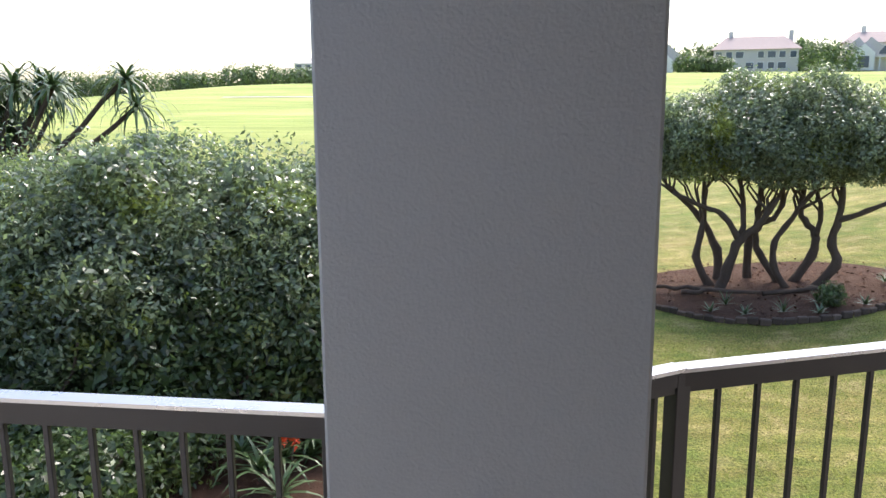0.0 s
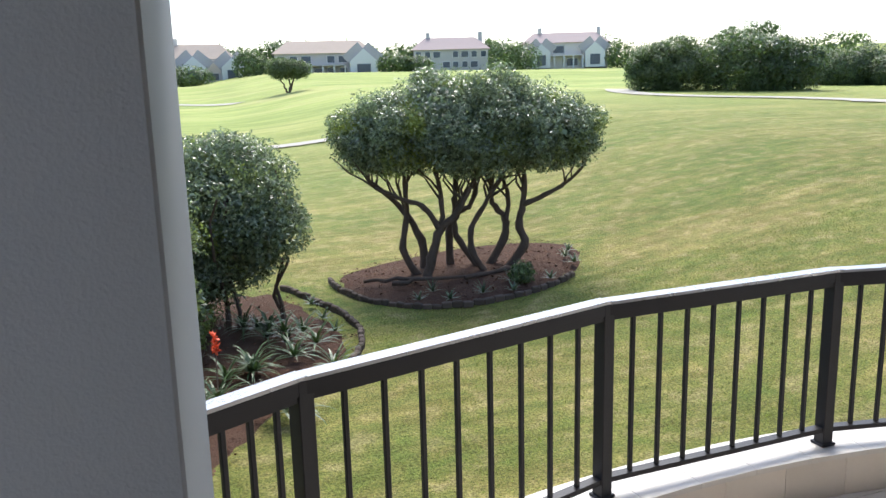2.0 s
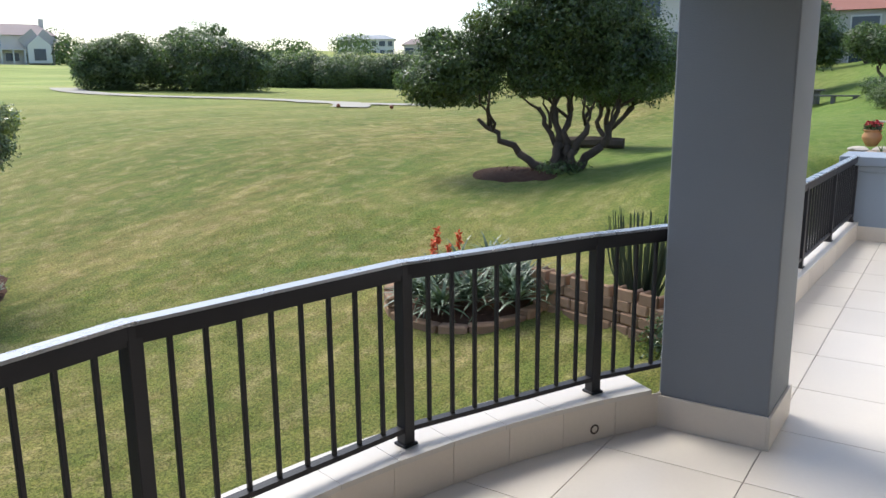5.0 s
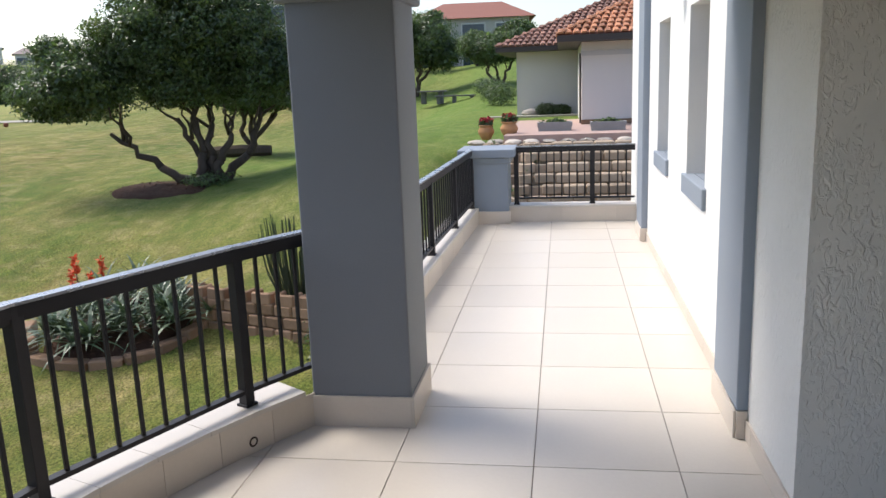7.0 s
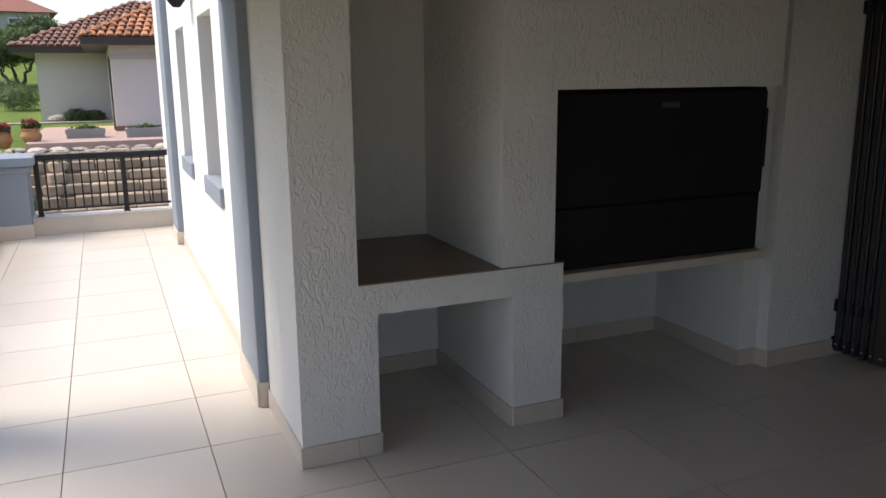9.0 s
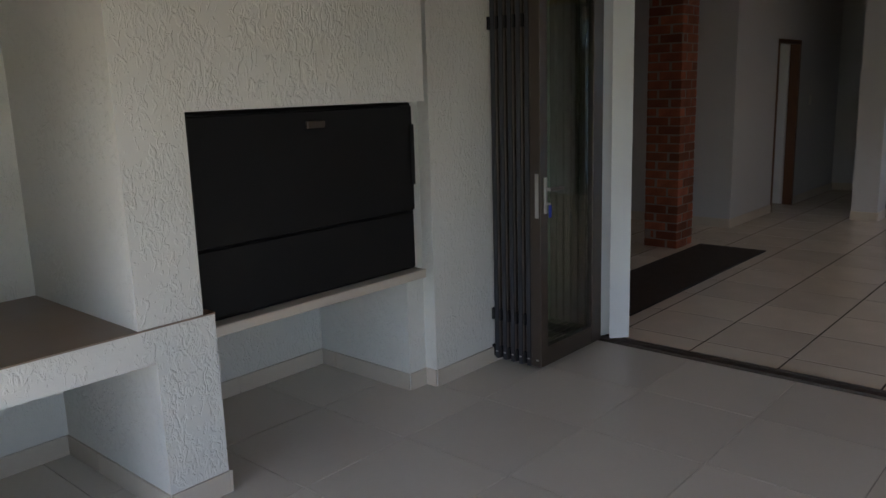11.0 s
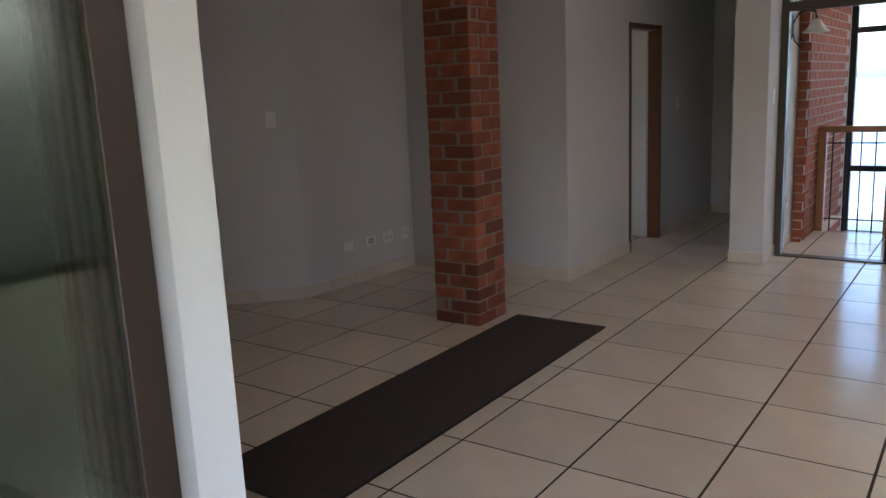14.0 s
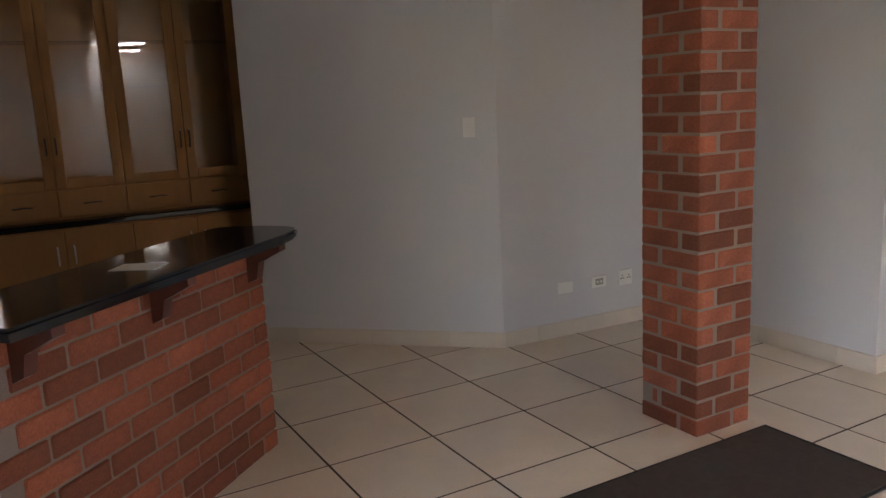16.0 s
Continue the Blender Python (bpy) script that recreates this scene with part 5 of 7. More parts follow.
o1 = oval(2.0, 16.1, 3.05, 2.35, 44, 0.05, 0.5)
b1 = bed("mulched_bed", "round mulched bed edged with dark mossy stones under the tree", o1, 0.03, 1500, 3)
edging(b1, [o1[i % 44] for i in range(20, 39)], 0.2, 0.13, 0.1, 5)
o2 = [(-1.35, 12.3), (-1.15, 13.2), (-1.25, 14.2), (-1.6, 15.3), (-2.1, 16.6), (-3.2, 17.0), (-4.6, 16.6), (-6.5, 15.5), (-11, 14.5), (-16, 13), (-16, 5), (-11, 4.6), (-8, 4.6), (-6.2, 5.2), (-5.0, 6.6), (-4.0, 8.3), (-3.1, 9.4), (-2.4, 10.4), (-1.8, 11.3)]
b2 = bed("shrub_bed", "long mulched shrub bed with a crooked stone edge", o2, 0.03, 1500, 4)
edging(b2, [o2[i] for i in (18, 0, 1, 2, 3, 4)], 0.22, 0.14, 0.1, 6)
rg = random.Random(8)
root_t = thing("surface_roots", "gnarled bare roots lying across the mulch", "roots", (TX, TY, TZ))
bm = bmesh.new()
rr = np.random.default_rng(2)
for a, c in (((-1.9, -0.6, 0.12), (-0.3, -0.75, 0.14)), ((-0.3, -0.8, 0.13), (1.3, -0.4, 0.16)), ((0.6, -0.6, 0.13), (2.0, -0.2, 0.14)), ((-1.2, -0.4, 0.12), (-2.4, -0.1, 0.1))):
    part("root", (limb(bm, a, c, 0.06, 0.04, rr, 0.1), bm)[1], MAT_BARK, root_t, smooth=True)
    bm = bmesh.new()
bm.free()


# ---------------------------------------------------------------- aloes and succulents
def strap_leaves(rng, n, L, w, droop, tilt0=0.2, tilt1=1.35, base=(0, 0, 0), segs=4):
    """n curved tapering leaves round one heart; returns quads."""
    out = []
    for i in range(n):
        az = i * 2.399 + rng.normal(0, 0.2)
        el = radians(90) - (tilt0 + (tilt1 - tilt0) * (i / max(1, n - 1)) + rng.normal(0, 0.08))
        l = L * rng.uniform(0.75, 1.15)
        p = np.array(base, float)
        hd = np.array([math.cos(az), math.sin(az), 0.0])
        sd = np.array([-math.sin(az), math.cos(az), 0.0])
        prev = (p - sd * w / 2, p + sd * w / 2)
        for k in range(segs):
            e = el - droop * ((k + 1) / segs) ** 1.5
            p = p + (hd * math.cos(e) + np.array([0, 0, math.sin(e)])) * l / segs
            ww = w * (1 - ((k + 1) / segs) ** 1.4) + 0.002
            cur = (p - sd * ww / 2, p + sd * ww / 2)
            out.append([prev[0], prev[1], cur[1], cur[0]])
            prev = cur
    return np.array(out)


def aloe(label, x, y, heads, L, w, n, material, seed, droop=0.9, spread=0.3, name="aloe", z=None, lift=0.05, flowers=(), group="aloes"):
    rng = np.random.default_rng(seed)
    t = thing(name, label, "plant", (x, y, gz(x, y) if z is None else z), group)
    qs = []
    for h in range(heads):
        b_ = (rng.normal(0, spread), rng.normal(0, spread), lift + abs(rng.normal(0, 0.12)) * (heads > 1))
        qs.append(strap_leaves(rng, n, L, w, droop, base=b_))
    quads("leaves", np.concatenate(qs), material, t)
    for fx, fy, fz in flowers:
        bm = tube(bmesh.new(), [(fx * 0.6, fy * 0.6, 0.1), (fx, fy, fz)], [0.012, 0.008], 5)
        part("flower_stalk", bm, MAT_TWIG, t)
        k = 90
        h = rng.uniform(0, 0.26, k)
        a = rng.uniform(0, 6.28, k)
        r = 0.055 * (1 - h / 0.32)
        p = np.column_stack([fx + r * np.cos(a) * 0.4, fy + r * np.sin(a) * 0.4, fz - 0.05 + h])
        nr = np.column_stack([np.cos(a), np.sin(a), -0.8 * np.ones(k)])
        quads("flower_head", leaf_quads(rng, p, nr, 0.075, 0.35, 0.5), MAT_FLOWER, t, "orange torch-shaped flower head")
    return t


# raised aloe bed with its block wall
for i, (x, y, s) in enumerate(((7.1, 6.25, 1), (7.75, 6.0, 2), (8.3, 6.2, 3), (7.4, 6.95, 4), (8.1, 6.9, 5), (7.0, 7.1, 6), (7.8, 5.65, 7), (6.82, 6.62, 8), (7.3, 5.85, 9))):
    aloe("grey-green aloe clump behind the low block edging", x, y, 4, 0.62, 0.07, 19, MAT_ALOE_PALE, 20 + s, 0.9, 0.22, z=gz(x, y) + 0.16,
         flowers=((0.1, 0.2, 0.85), (-0.15, 0.1, 0.7), (0.3, -0.1, 0.78), (0.0, -0.1, 0.6)) if s == 4 else ())
rt = thing("retaining_wall", "rough sandstone-coloured block retaining wall holding the upper lawn", "retaining wall", (0, 0, 0))
W0, W1 = Vector((6.75, 2.2)), Vector((7.78, 5.55))
dW = (W1 - W0).normalized()
angW = math.atan2(dW.y, dW.x)
BLK = mesh_of("block", boxed(-0.15, -0.10, 0, 0.15, 0.10, 0.172, 0.022), MAT_BLOCK)
rgw = random.Random(3)
LW = (W1 - W0).length
for k in range(7):
    u = 0.15 - (0.155 if k % 2 else 0)
    while u < LW + 0.05:
        p = W0 + dW * u
        shared("block", BLK, rt, Matrix.LocRotScale((p.x + k * 0.02, p.y, -2.68 + k * 0.178), Euler((rgw.uniform(-0.03, 0.03), 0, angW + rgw.uniform(-0.05, 0.05))), (1, 1, 1)))
        u += 0.312
part("backfill", prism(bmesh.new(), [(W0.x + 0.12, W0.y), (W0.x + 0.6, W0.y - 0.1), (W1.x + 0.6, W1.y), (W1.x + 0.12, W1.y)], -2.7, -1.52), MAT_SOIL, rt)
U_BLOCK = mesh_of("planter_block", box(box(box(boxed(-0.17, -0.13, 0, 0.17, -0.08, 0.18, 0.02), -0.17, -0.13, 0, -0.12, 0.13, 0.18, 0.02), 0.12, -0.13, 0, 0.17, 0.13, 0.18, 0.02), -0.12, -0.08, 0, 0.12, 0.1, 0.12), MAT_BLOCK)
for i in range(8):
    p = W0 + dW * (0.4 + i * 0.42)
    shared("planter_block", U_BLOCK, rt, Matrix.LocRotScale((p.x + 0.16, p.y, -1.46), Euler((0, 0, angW + math.pi)), None))
lo = thing("bed_edging", "single course of sandstone-coloured blocks round the aloe bed", "edging", (0, 0, 0))
pts_ = [(7.75, 5.35), (7.3, 5.42), (6.85, 5.62), (6.55, 5.95), (6.42, 6.4), (6.45, 6.9), (6.62, 7.4), (6.95, 7.75), (7.4, 7.95)]
for (x0, y0), (x1, y1) in zip(pts_, pts_[1:]):
    x, y = (x0 + x1) / 2, (y0 + y1) / 2
    for k in range(2 if y > 7.2 else 1):
        shared("block", BLK, lo, Matrix.LocRotScale((x, y, gz(x, y) - 0.06 + k * 0.17), Euler((0, 0, math.atan2(y1 - y0, x1 - x0))), (math.hypot(x1 - x0, y1 - y0) / 0.31, 1, 1)))
bed("aloe_soil", "dark soil in the raised aloe bed", [(7.7, 5.5), (8.9, 5.6), (9.2, 6.6), (8.6, 7.6), (7.4, 7.8), (6.75, 7.4), (6.55, 6.8), (6.6, 6.1), (7.0, 5.65)], 0.10, 200, 9)
# pencil-stemmed shrub behind the wall
pe = thing("pencil_shrub", "dense shrub of thin upright grey-green stems on the wall", "plant", (7.75, 3.75, -1.5))
rq = np.random.default_rng(6)
MAT_PENCIL = leaf_material("grey_green_stem", (0.07, 0.095, 0.06), 0.55, 0.4)
for _ in range(130):
    a, r = rq.uniform(0, 6.28), 0.42 * math.sqrt(rq.uniform(0, 1))
    bx, by = r * math.cos(a), r * math.sin(a) * 1.3
    h = rq.uniform(0.7, 1.3)
    part("stem", tube(bmesh.new(), [(bx * 0.5, by * 0.5, 0), (bx * 0.85, by * 0.85, h * 0.5), (bx, by, h)], [0.012, 0.011, 0.006], 4), MAT_PENCIL, pe)
bush("low dark creeper at the foot of the block wall", (7.0, 2.9, -2.3), [(0, 0, 0.4, 0.35, 0.6, 0.5)], 1800, 0.06, MAT_LEAF, 31, stems=4)

# shrub border left of the lawn
SHRUBS = [(-13.0, 9.6, 2.0, 2.2, 1.8), (-10.8, 10.1, 1.9, 2.0, 1.75), (-9.0, 10.0, 1.6, 1.9, 1.75), (-7.3, 10.5, 1.5, 1.8, 1.7), (-5.8, 11.6, 1.5, 1.7, 1.7)]
for i, (x, y, rx, ry, rz) in enumerate(SHRUBS):
    z = gz(x, y)
    bush("dense glossy shrub in the border, grey-green with yellow tips", (x, y, z),
         clumps([(0, 0, 1.95, rx, ry, rz), (-0.6, -0.6, 1.9, rx * 0.75, ry * 0.8, rz * 0.9), (0.7, 0.3, 2.1, rx * 0.7, ry * 0.7, rz * 0.85), (0.2, -0.9, 1.5, rx * 0.8, ry * 0.6, rz * 0.7)], 60, 0.36, 700 + i),
         52000, 0.088, MAT_LEAF_GREY, 40 + i, stems=8, group="border shrubs", rough=0.36)
# same shrubs lower down: the shade under them is put into a darker leaf
for i, (x, y) in enumerate(((-12.0, 8.5), (-10.1, 8.8), (-8.4, 8.9), (-6.9, 9.4))):
    bush("lower growth of the border shrubs, shade put into a darker leaf", (x, y, gz(x, y)), [(0, 0, 1.1, 1.5, 1.1, 1.35), (0.7, 0.3, 1.3, 1.1, 0.9, 1.3)], 9000, 0.11, MAT_LEAF, 260 + i, stems=5, group="border shrubs", rough=0.25)
for i, (x, y) in enumerate(((-6.6, 7.6), (-6.0, 8.3), (-7.5, 8.3))):
    aloe("green strap-leaved aloe clump below the terrace railing", x, y, 4, 0.6, 0.06, 20, MAT_ALOE, 280 + i, 1.0, 0.28, lift=0.12, flowers=((0.05, 0.1, 0.5), (0.2, 0.1, 0.52)) if i == 0 else ())
# dark leaf here imitates the shade below the shrubs
for i, (x, y) in enumerate(((-8.4, 7.5), (-9.9, 7.6), (-11.4, 7.6), (-8.8, 6.6), (-10.6, 6.6))):
    bush("low undergrowth below the terrace railing, dark leaf standing in for shade", (x, y, gz(x, y)), [(0, 0, 0.4, 1.0, 0.8, 0.6), (0.5, 0.2, 0.5, 0.7, 0.7, 0.55)], 4500, 0.09, MAT_LEAF, 580 + i, stems=4, group="undergrowth", rough=0.4)
# the shaded underside of the border end is coloured in with the dark leaf
for i, (x, y) in enumerate(((-5.0, 11.6), (-6.0, 10.9), (-4.6, 12.6))):
    bush("leafy growth at the border front, dark leaf for its shaded underside", (x, y, gz(x, y)), clumps([(0, 0, 0.75, 0.85, 0.8, 0.9), (-0.3, 0.3, 1.0, 0.8, 0.8, 0.9)], 14, 0.25, 720 + i), 7000, 0.1, MAT_LEAF, 590 + i, stems=5, group="undergrowth", rough=0.3)
z = gz(-3.4, 14.6)
bush("rounded glossy shrub at the end of the border", (-3.45, 14.6, z),
     clumps([(0, 0, 2.25, 1.35, 1.5, 1.3), (0.35, 0.4, 2.75, 1.05, 1.2, 0.85), (-0.7, -0.3, 2.2, 1.1, 1.2, 1.2), (0.5, -0.3, 1.75, 0.95, 1.1, 0.85), (-0.5, -0.2, 1.2, 1.1, 1.1, 0.9)], 60, 0.30, 711),
     70000, 0.080, MAT_LEAF_GREY, 60, stems=9, group="border shrubs", rough=0.18)
bush("rounded glossy shrub beside the border's end", (-5.35, 13.6, gz(-5.35, 13.6)),
     clumps([(0, 0, 2.0, 1.1, 1.3, 1.5), (-0.5, 0.2, 2.1, 0.9, 1.0, 1.4), (0.2, -0.3, 1.2, 1.0, 1.1, 1.0)], 30, 0.28, 712), 30000, 0.085, MAT_LEAF_GREY, 61, stems=6, group="border shrubs", rough=0.2)
for i, (x, y, hd) in enumerate(((-2.6, 12.7, 4), (-3.3, 11.4, 4), (-3.9, 10.2, 4), (-2.3, 11.6, 3), (-4.6, 9.6, 3), (-2.9, 13.6, 3), (-5.8, 9.4, 4), (-6.9, 9.4, 4), (-7.6, 9.8, 3), (-9.0, 9.2, 3), (-3.3, 9.7, 3))):
    aloe("green strap-leaved aloe clump at the front of the border", x, y, hd, 0.55, 0.055, 20, MAT_ALOE, 70 + i, 1.0, 0.26, lift=0.12,
         flowers=((0.05, 0.05, 0.95),) if i == 2 else (((0.0, 0.1, 0.75), (0.14, 0.05, 0.75)) if i == 6 else ()))
for i, (x, y, pale) in enumerate(((0.35, 14.35, 1), (0.95, 14.15, 1), (1.7, 14.2, 0), (2.3, 14.0, 1), (2.55, 14.7, 0), (3.3, 14.3, 1), (4.25, 15.0, 1), (4.3, 15.5, 0), (0.8, 14.8, 0), (4.6, 15.9, 1), (-1.75, 14.9, 1), (-1.7, 13.9, 1), (-1.65, 13.1, 1))):
    aloe("small succulent rosette planted in the mulch", x, y, 1, 0.24 if pale else 0.34, 0.06 if pale else 0.035, 15, MAT_ALOE_PALE if pale else MAT_ALOE, 90 + i, 0.4, 0.0, name="succulent", lift=0.10, group="succulents")
bush("low green herb clump in the bed", (2.75, 14.55, gz(2.75, 14.55)), [(0, 0, 0.25, 0.28, 0.28, 0.28)], 700, 0.06, MAT_LEAF_FAR, 99)

# tree aloes behind the border
for i, (x, y, sc_) in enumerate(((-14.6, 15.4, 1.0), (-11.9, 15.8, 0.55))):
    rng = np.random.default_rng(110 + i)
    t = thing("tree_aloe", "tall branching tree aloe with drooping leaf rosettes" if i == 0 else "low spreading tree aloe behind the shrubs", "tree", (x, y, gz(x, y)))
    bm = bmesh.new()
    qs = []
    for k in range(52 if i == 0 else 30):
        tip = Vector((rng.normal(0.25 if i == 0 else 0.3, 1.25), rng.normal(0, 0.8), (rng.uniform(3.2, 4.7) if i == 0 else rng.uniform(2.0, 2.7))))
        fork = Vector((tip.x * 0.3, tip.y * 0.3, tip.z * 0.5))
        limb(bm, (rng.normal(0, 0.15), rng.normal(0, 0.15), -0.1), fork, 0.10, 0.08, rng, 0.05)
        limb(bm, fork, tip, 0.07, 0.045, rng, 0.05)
        qs.append(strap_leaves(rng, 40, 0.95, 0.075, 1.6, 0.35, 1.9, base=tip))
    part("trunk", bm, MAT_BARK, t)
    quads("crown", np.concatenate(qs), MAT_ALOE, t)

# ---------------------------------------------------------------- lawn trees to the east
z2 = gz(16.5, 9.2)
tree("spreading dark evergreen tree with low limbs on the lawn", (16.5, 9.2, z2),
     [(0, 0, [(-0.95, 2.0, 1.40), (-0.25, 0.5, 1.7), (0.3, -0.8, 1.7), (0.1, 0.3, 2.2)]), (0.15, -0.2, [(0.7, -1.4, 1.9), (0.9, 0.1, 2.0)])],
     clumps([(0.2, -0.45, 4.0, 1.9, 2.1, 1.6), (-1.15, 2.45, 2.6, 1.2, 1.35, 1.05), (0.6, -1.5, 2.9, 1.4, 1.5, 1.15), (0.2, 0.5, 2.75, 1.7, 1.6, 0.95), (0.9, 0.0, 5.0, 1.4, 1.5, 1.0), (-0.5, 0.9, 3.6, 1.4, 1.5, 1.1), (-1.4, 3.2, 2.3, 0.8, 0.9, 0.65)], 60, 0.34, 730),
     100000, 0.095, MAT_LEAF, 130, 0.15, 3, 0.75, 0.28, 0.42)
# the tree's shadow on the grass, laid as a patch of dark mulch
bed("mulch_patch", "dark mulch patch standing in for the shadow of the lawn tree", oval(15.7, 10.1, 1.1, 1.4, 20, 0.08), 0.01, 200, 12)
bush("weeds round the foot of the tree", (16.4, 9.1, z2), [(0, 0, 0.1, 0.8, 0.7, 0.22)], 900, 0.08, MAT_LEAF_FAR, 131)
z3 = gz(23.5, 10.5)
tree("smaller leaning evergreen tree behind the lawn tree", (23.5, 10.5, z3), [(0, 0, [(0.8, -0.8, 1.8), (-0.3, 0.3, 1.9), (0.4, 0.4, 2.2)])],
     [(0.2, 0, 3.0, 1.7, 2.0, 1.5), (0.6, -1.0, 2.6, 1.2, 1.3, 1.1), (0, 0.8, 3.8, 1.1, 1.2, 0.9), (0.3, 0.2, 2.1, 1.3, 1.5, 0.7)], 24000, 0.13, MAT_LEAF_FAR, 140, 0.13, 3)
lg = thing("log_seat", "old split log lying beside the tree trunk", "log", (23.0, 10.9, gz(23.0, 10.9)))
part("log", tube(bmesh.new(), [(-0.2, 1.2, 0.18), (0, 0, 0.2), (0.2, -1.0, 0.17)], [0.2, 0.22, 0.19], 8), MAT_BARK, lg)

# ---------------------------------------------------------------- upper garden at the passage end
tw = thing("terraced_wall", "stepped courses of weathered round-faced retaining blocks", "retaining wall", (0, 0, 0))
RB = mesh_of("block", lathe(bmesh.new(), [(0.175, 0), (0.185, 0.02), (0.185, 0.17), (0.16, 0.185), (0.10, 0.185), (0.10, 0.13)], seg=10), MAT_BLOCK_PALE)
FB = mesh_of("block", boxed(-0.13, -0.21, 0, 0.13, 0.21, 0.18, 0.02), MAT_BLOCK_PALE)
rgt = random.Random(9)
for k in range(8):
    z = -1.25 + k * 0.19
    x = 11.9 + k * 0.30
    n_ = 0
    y = 1.75 - 0.05 * k
    while y > -4.5:
        if y > 0.35:
            shared("block", RB, tw, Matrix.LocRotScale((x + rgt.uniform(-0.05, 0.05), y, z), Euler((0, 0, rgt.uniform(0, 3))), None))
            y -= 0.44
        else:
            shared("block", FB, tw, Matrix.LocRotScale((x, y - (0.2 if k % 2 else 0), z), Euler((0, rgt.uniform(-0.03, 0.03), rgt.uniform(-0.04, 0.04))), None))
            y -= 0.44
    part("step_fill", boxed(x - 0.02, -4.6, -1.6, x + 0.6, 1.85 - 0.05 * k, z + 0.14), MAT_BLOCK_PALE, tw)
for i in range(9):
    k = rgt.randint(1, 6)
    aloe("little weed tuft between the wall blocks", 11.9 + k * 0.30 + 0.12, 1.5 - rgt.uniform(0, 1.5), 2, 0.2, 0.03, 9, MAT_LEAF_PALE, 150 + i, 0.8, 0.06, name="weed_tuft", z=-1.25 + k * 0.19 + 0.1, group="weed tufts")
ST = bmesh.new()
bmesh.ops.create_icosphere(ST, subdivisions=2, radius=0.22)
for v in ST.verts:
    v.co *= 1 + 0.18 * noise.noise(v.co * 6)
    v.co.z *= 0.55
ST = mesh_of("boulder", ST, MAT_STONE)
for i in range(15):
    y = 1.75 - i * 0.40
    b_ = new("boulder", ST)
    tagged(b_, "pale rounded boulder capping the block wall", "boulder", "boulders on the wall")
    b_.matrix_basis = Matrix.LocRotScale((14.35 + rgt.uniform(-0.08, 0.08), y, 0.26), Euler((0, 0, rgt.uniform(0, 6))), (0.9, 1.05, 0.55))
structure("paving", boxed(14.3, -6, -0.2, 20.5, 1.15, 0.40), MAT_PAVING, "pinkish paved forecourt")


def pot(x, y, z, s):
    t = thing("flower_pot", "terracotta pot of red geraniums", "flower pot", (x, y, z), "flower pots")
    prof = [(0.12, 0), (0.15, 0.03), (0.25, 0.22), (0.255, 0.28), (0.20, 0.38), (0.195, 0.41), (0.23, 0.43), (0.23, 0.46), (0.19, 0.46), (0.18, 0.40)]
    part("pot", lathe(bmesh.new(), [(r * s, h * s) for r, h in prof], seg=20), MAT_TERRACOTTA, t, smooth=True)
    part("soil", lathe(bmesh.new(), [(0.185 * s, 0.405 * s), (0.185 * s, 0.42 * s)], seg=14), MAT_SOIL, t)
    crown("geranium_leaves", [(0, 0, 0.52 * s, 0.22 * s, 0.22 * s, 0.12 * s)], 350, 0.06, MAT_LEAF_FAR, t, int(x * 10), aspect=0.9)
    crown("geranium_flowers", [(0, 0, 0.58 * s, 0.20 * s, 0.20 * s, 0.10 * s)], 160, 0.05, MAT_RED, t, int(x * 10) + 1, aspect=0.9, label="clusters of red petals")


pot(15.2, 1.62, 0.26, 0.74)
pot(15.1, 1.08, 0.30, 0.80)
for x, y in ((15.6, 0.05), (15.3, -1.15)):
    t = thing("trough_planter", "low grey concrete trough of small succulents", "planter", (x, y, 0.40))
    part("trough", box(box(box(box(boxed(-0.16, -0.38, 0, 0.16, 0.38, 0.1), -0.17, -0.4, 0.1, -0.12, 0.4, 0.2), 0.12, -0.4, 0.1, 0.17, 0.4, 0.2), -0.12, -0.4, 0.1, 0.12, -0.35, 0.2), -0.12, 0.35, 0.1, 0.12, 0.4, 0.2), MAT_CONCRETE, t)
    crown("succulents", [(0, 0, 0.17, 0.1, 0.33, 0.09)], 220, 0.06, MAT_LEAF_PALE, t, 170 + int(x))


def hip_roof(t, x0, y0, x1, y1, z, h, over, mat, tiles=False, name="roof"):
    """A hipped roof over a rectangle, with its fascia; tiles adds courses of clay pantiles."""
    x0, y0, x1, y1 = x0 - over, y0 - over, x1 + over, y1 + over
    L, W = x1 - x0, y1 - y0
    if L >= W:
        r0, r1 = (x0 + W / 2, (y0 + y1) / 2), (x1 - W / 2, (y0 + y1) / 2)
    else:
        r0, r1 = ((x0 + x1) / 2, y0 + L / 2), ((x0 + x1) / 2, y1 - L / 2)
    bm = bmesh.new()
    c = [bm.verts.new((x, y, z)) for x, y in ((x0, y0), (x1, y0), (x1, y1), (x0, y1))]
    a, b_ = bm.verts.new((*r0, z + h)), bm.verts.new((*r1, z + h))
    if L >= W:
        faces = [(c[0], c[1], b_, a), (c[1], c[2], b_), (c[2], c[3], a, b_), (c[3], c[0], a)]
    else:
        faces = [(c[0], c[1], a), (c[1], c[2], b_, a), (c[2], c[3], b_), (c[3], c[0], a, b_)]
    for f in faces:
        bm.faces.new(f)
    bm.faces.new(c[::-1])
    rf = part(name, bm, mat, t)
    part("fascia", boxed(x0, y0, z - 0.16, x1, y1, z - 0.005), MAT_FASCIA, t)
    return rf, [Vector((*r0, z + h)), Vector((*r1, z + h))], [Vector((x, y, z)) for x, y in ((x0, y0), (x1, y0), (x1, y1), (x0, y1))]


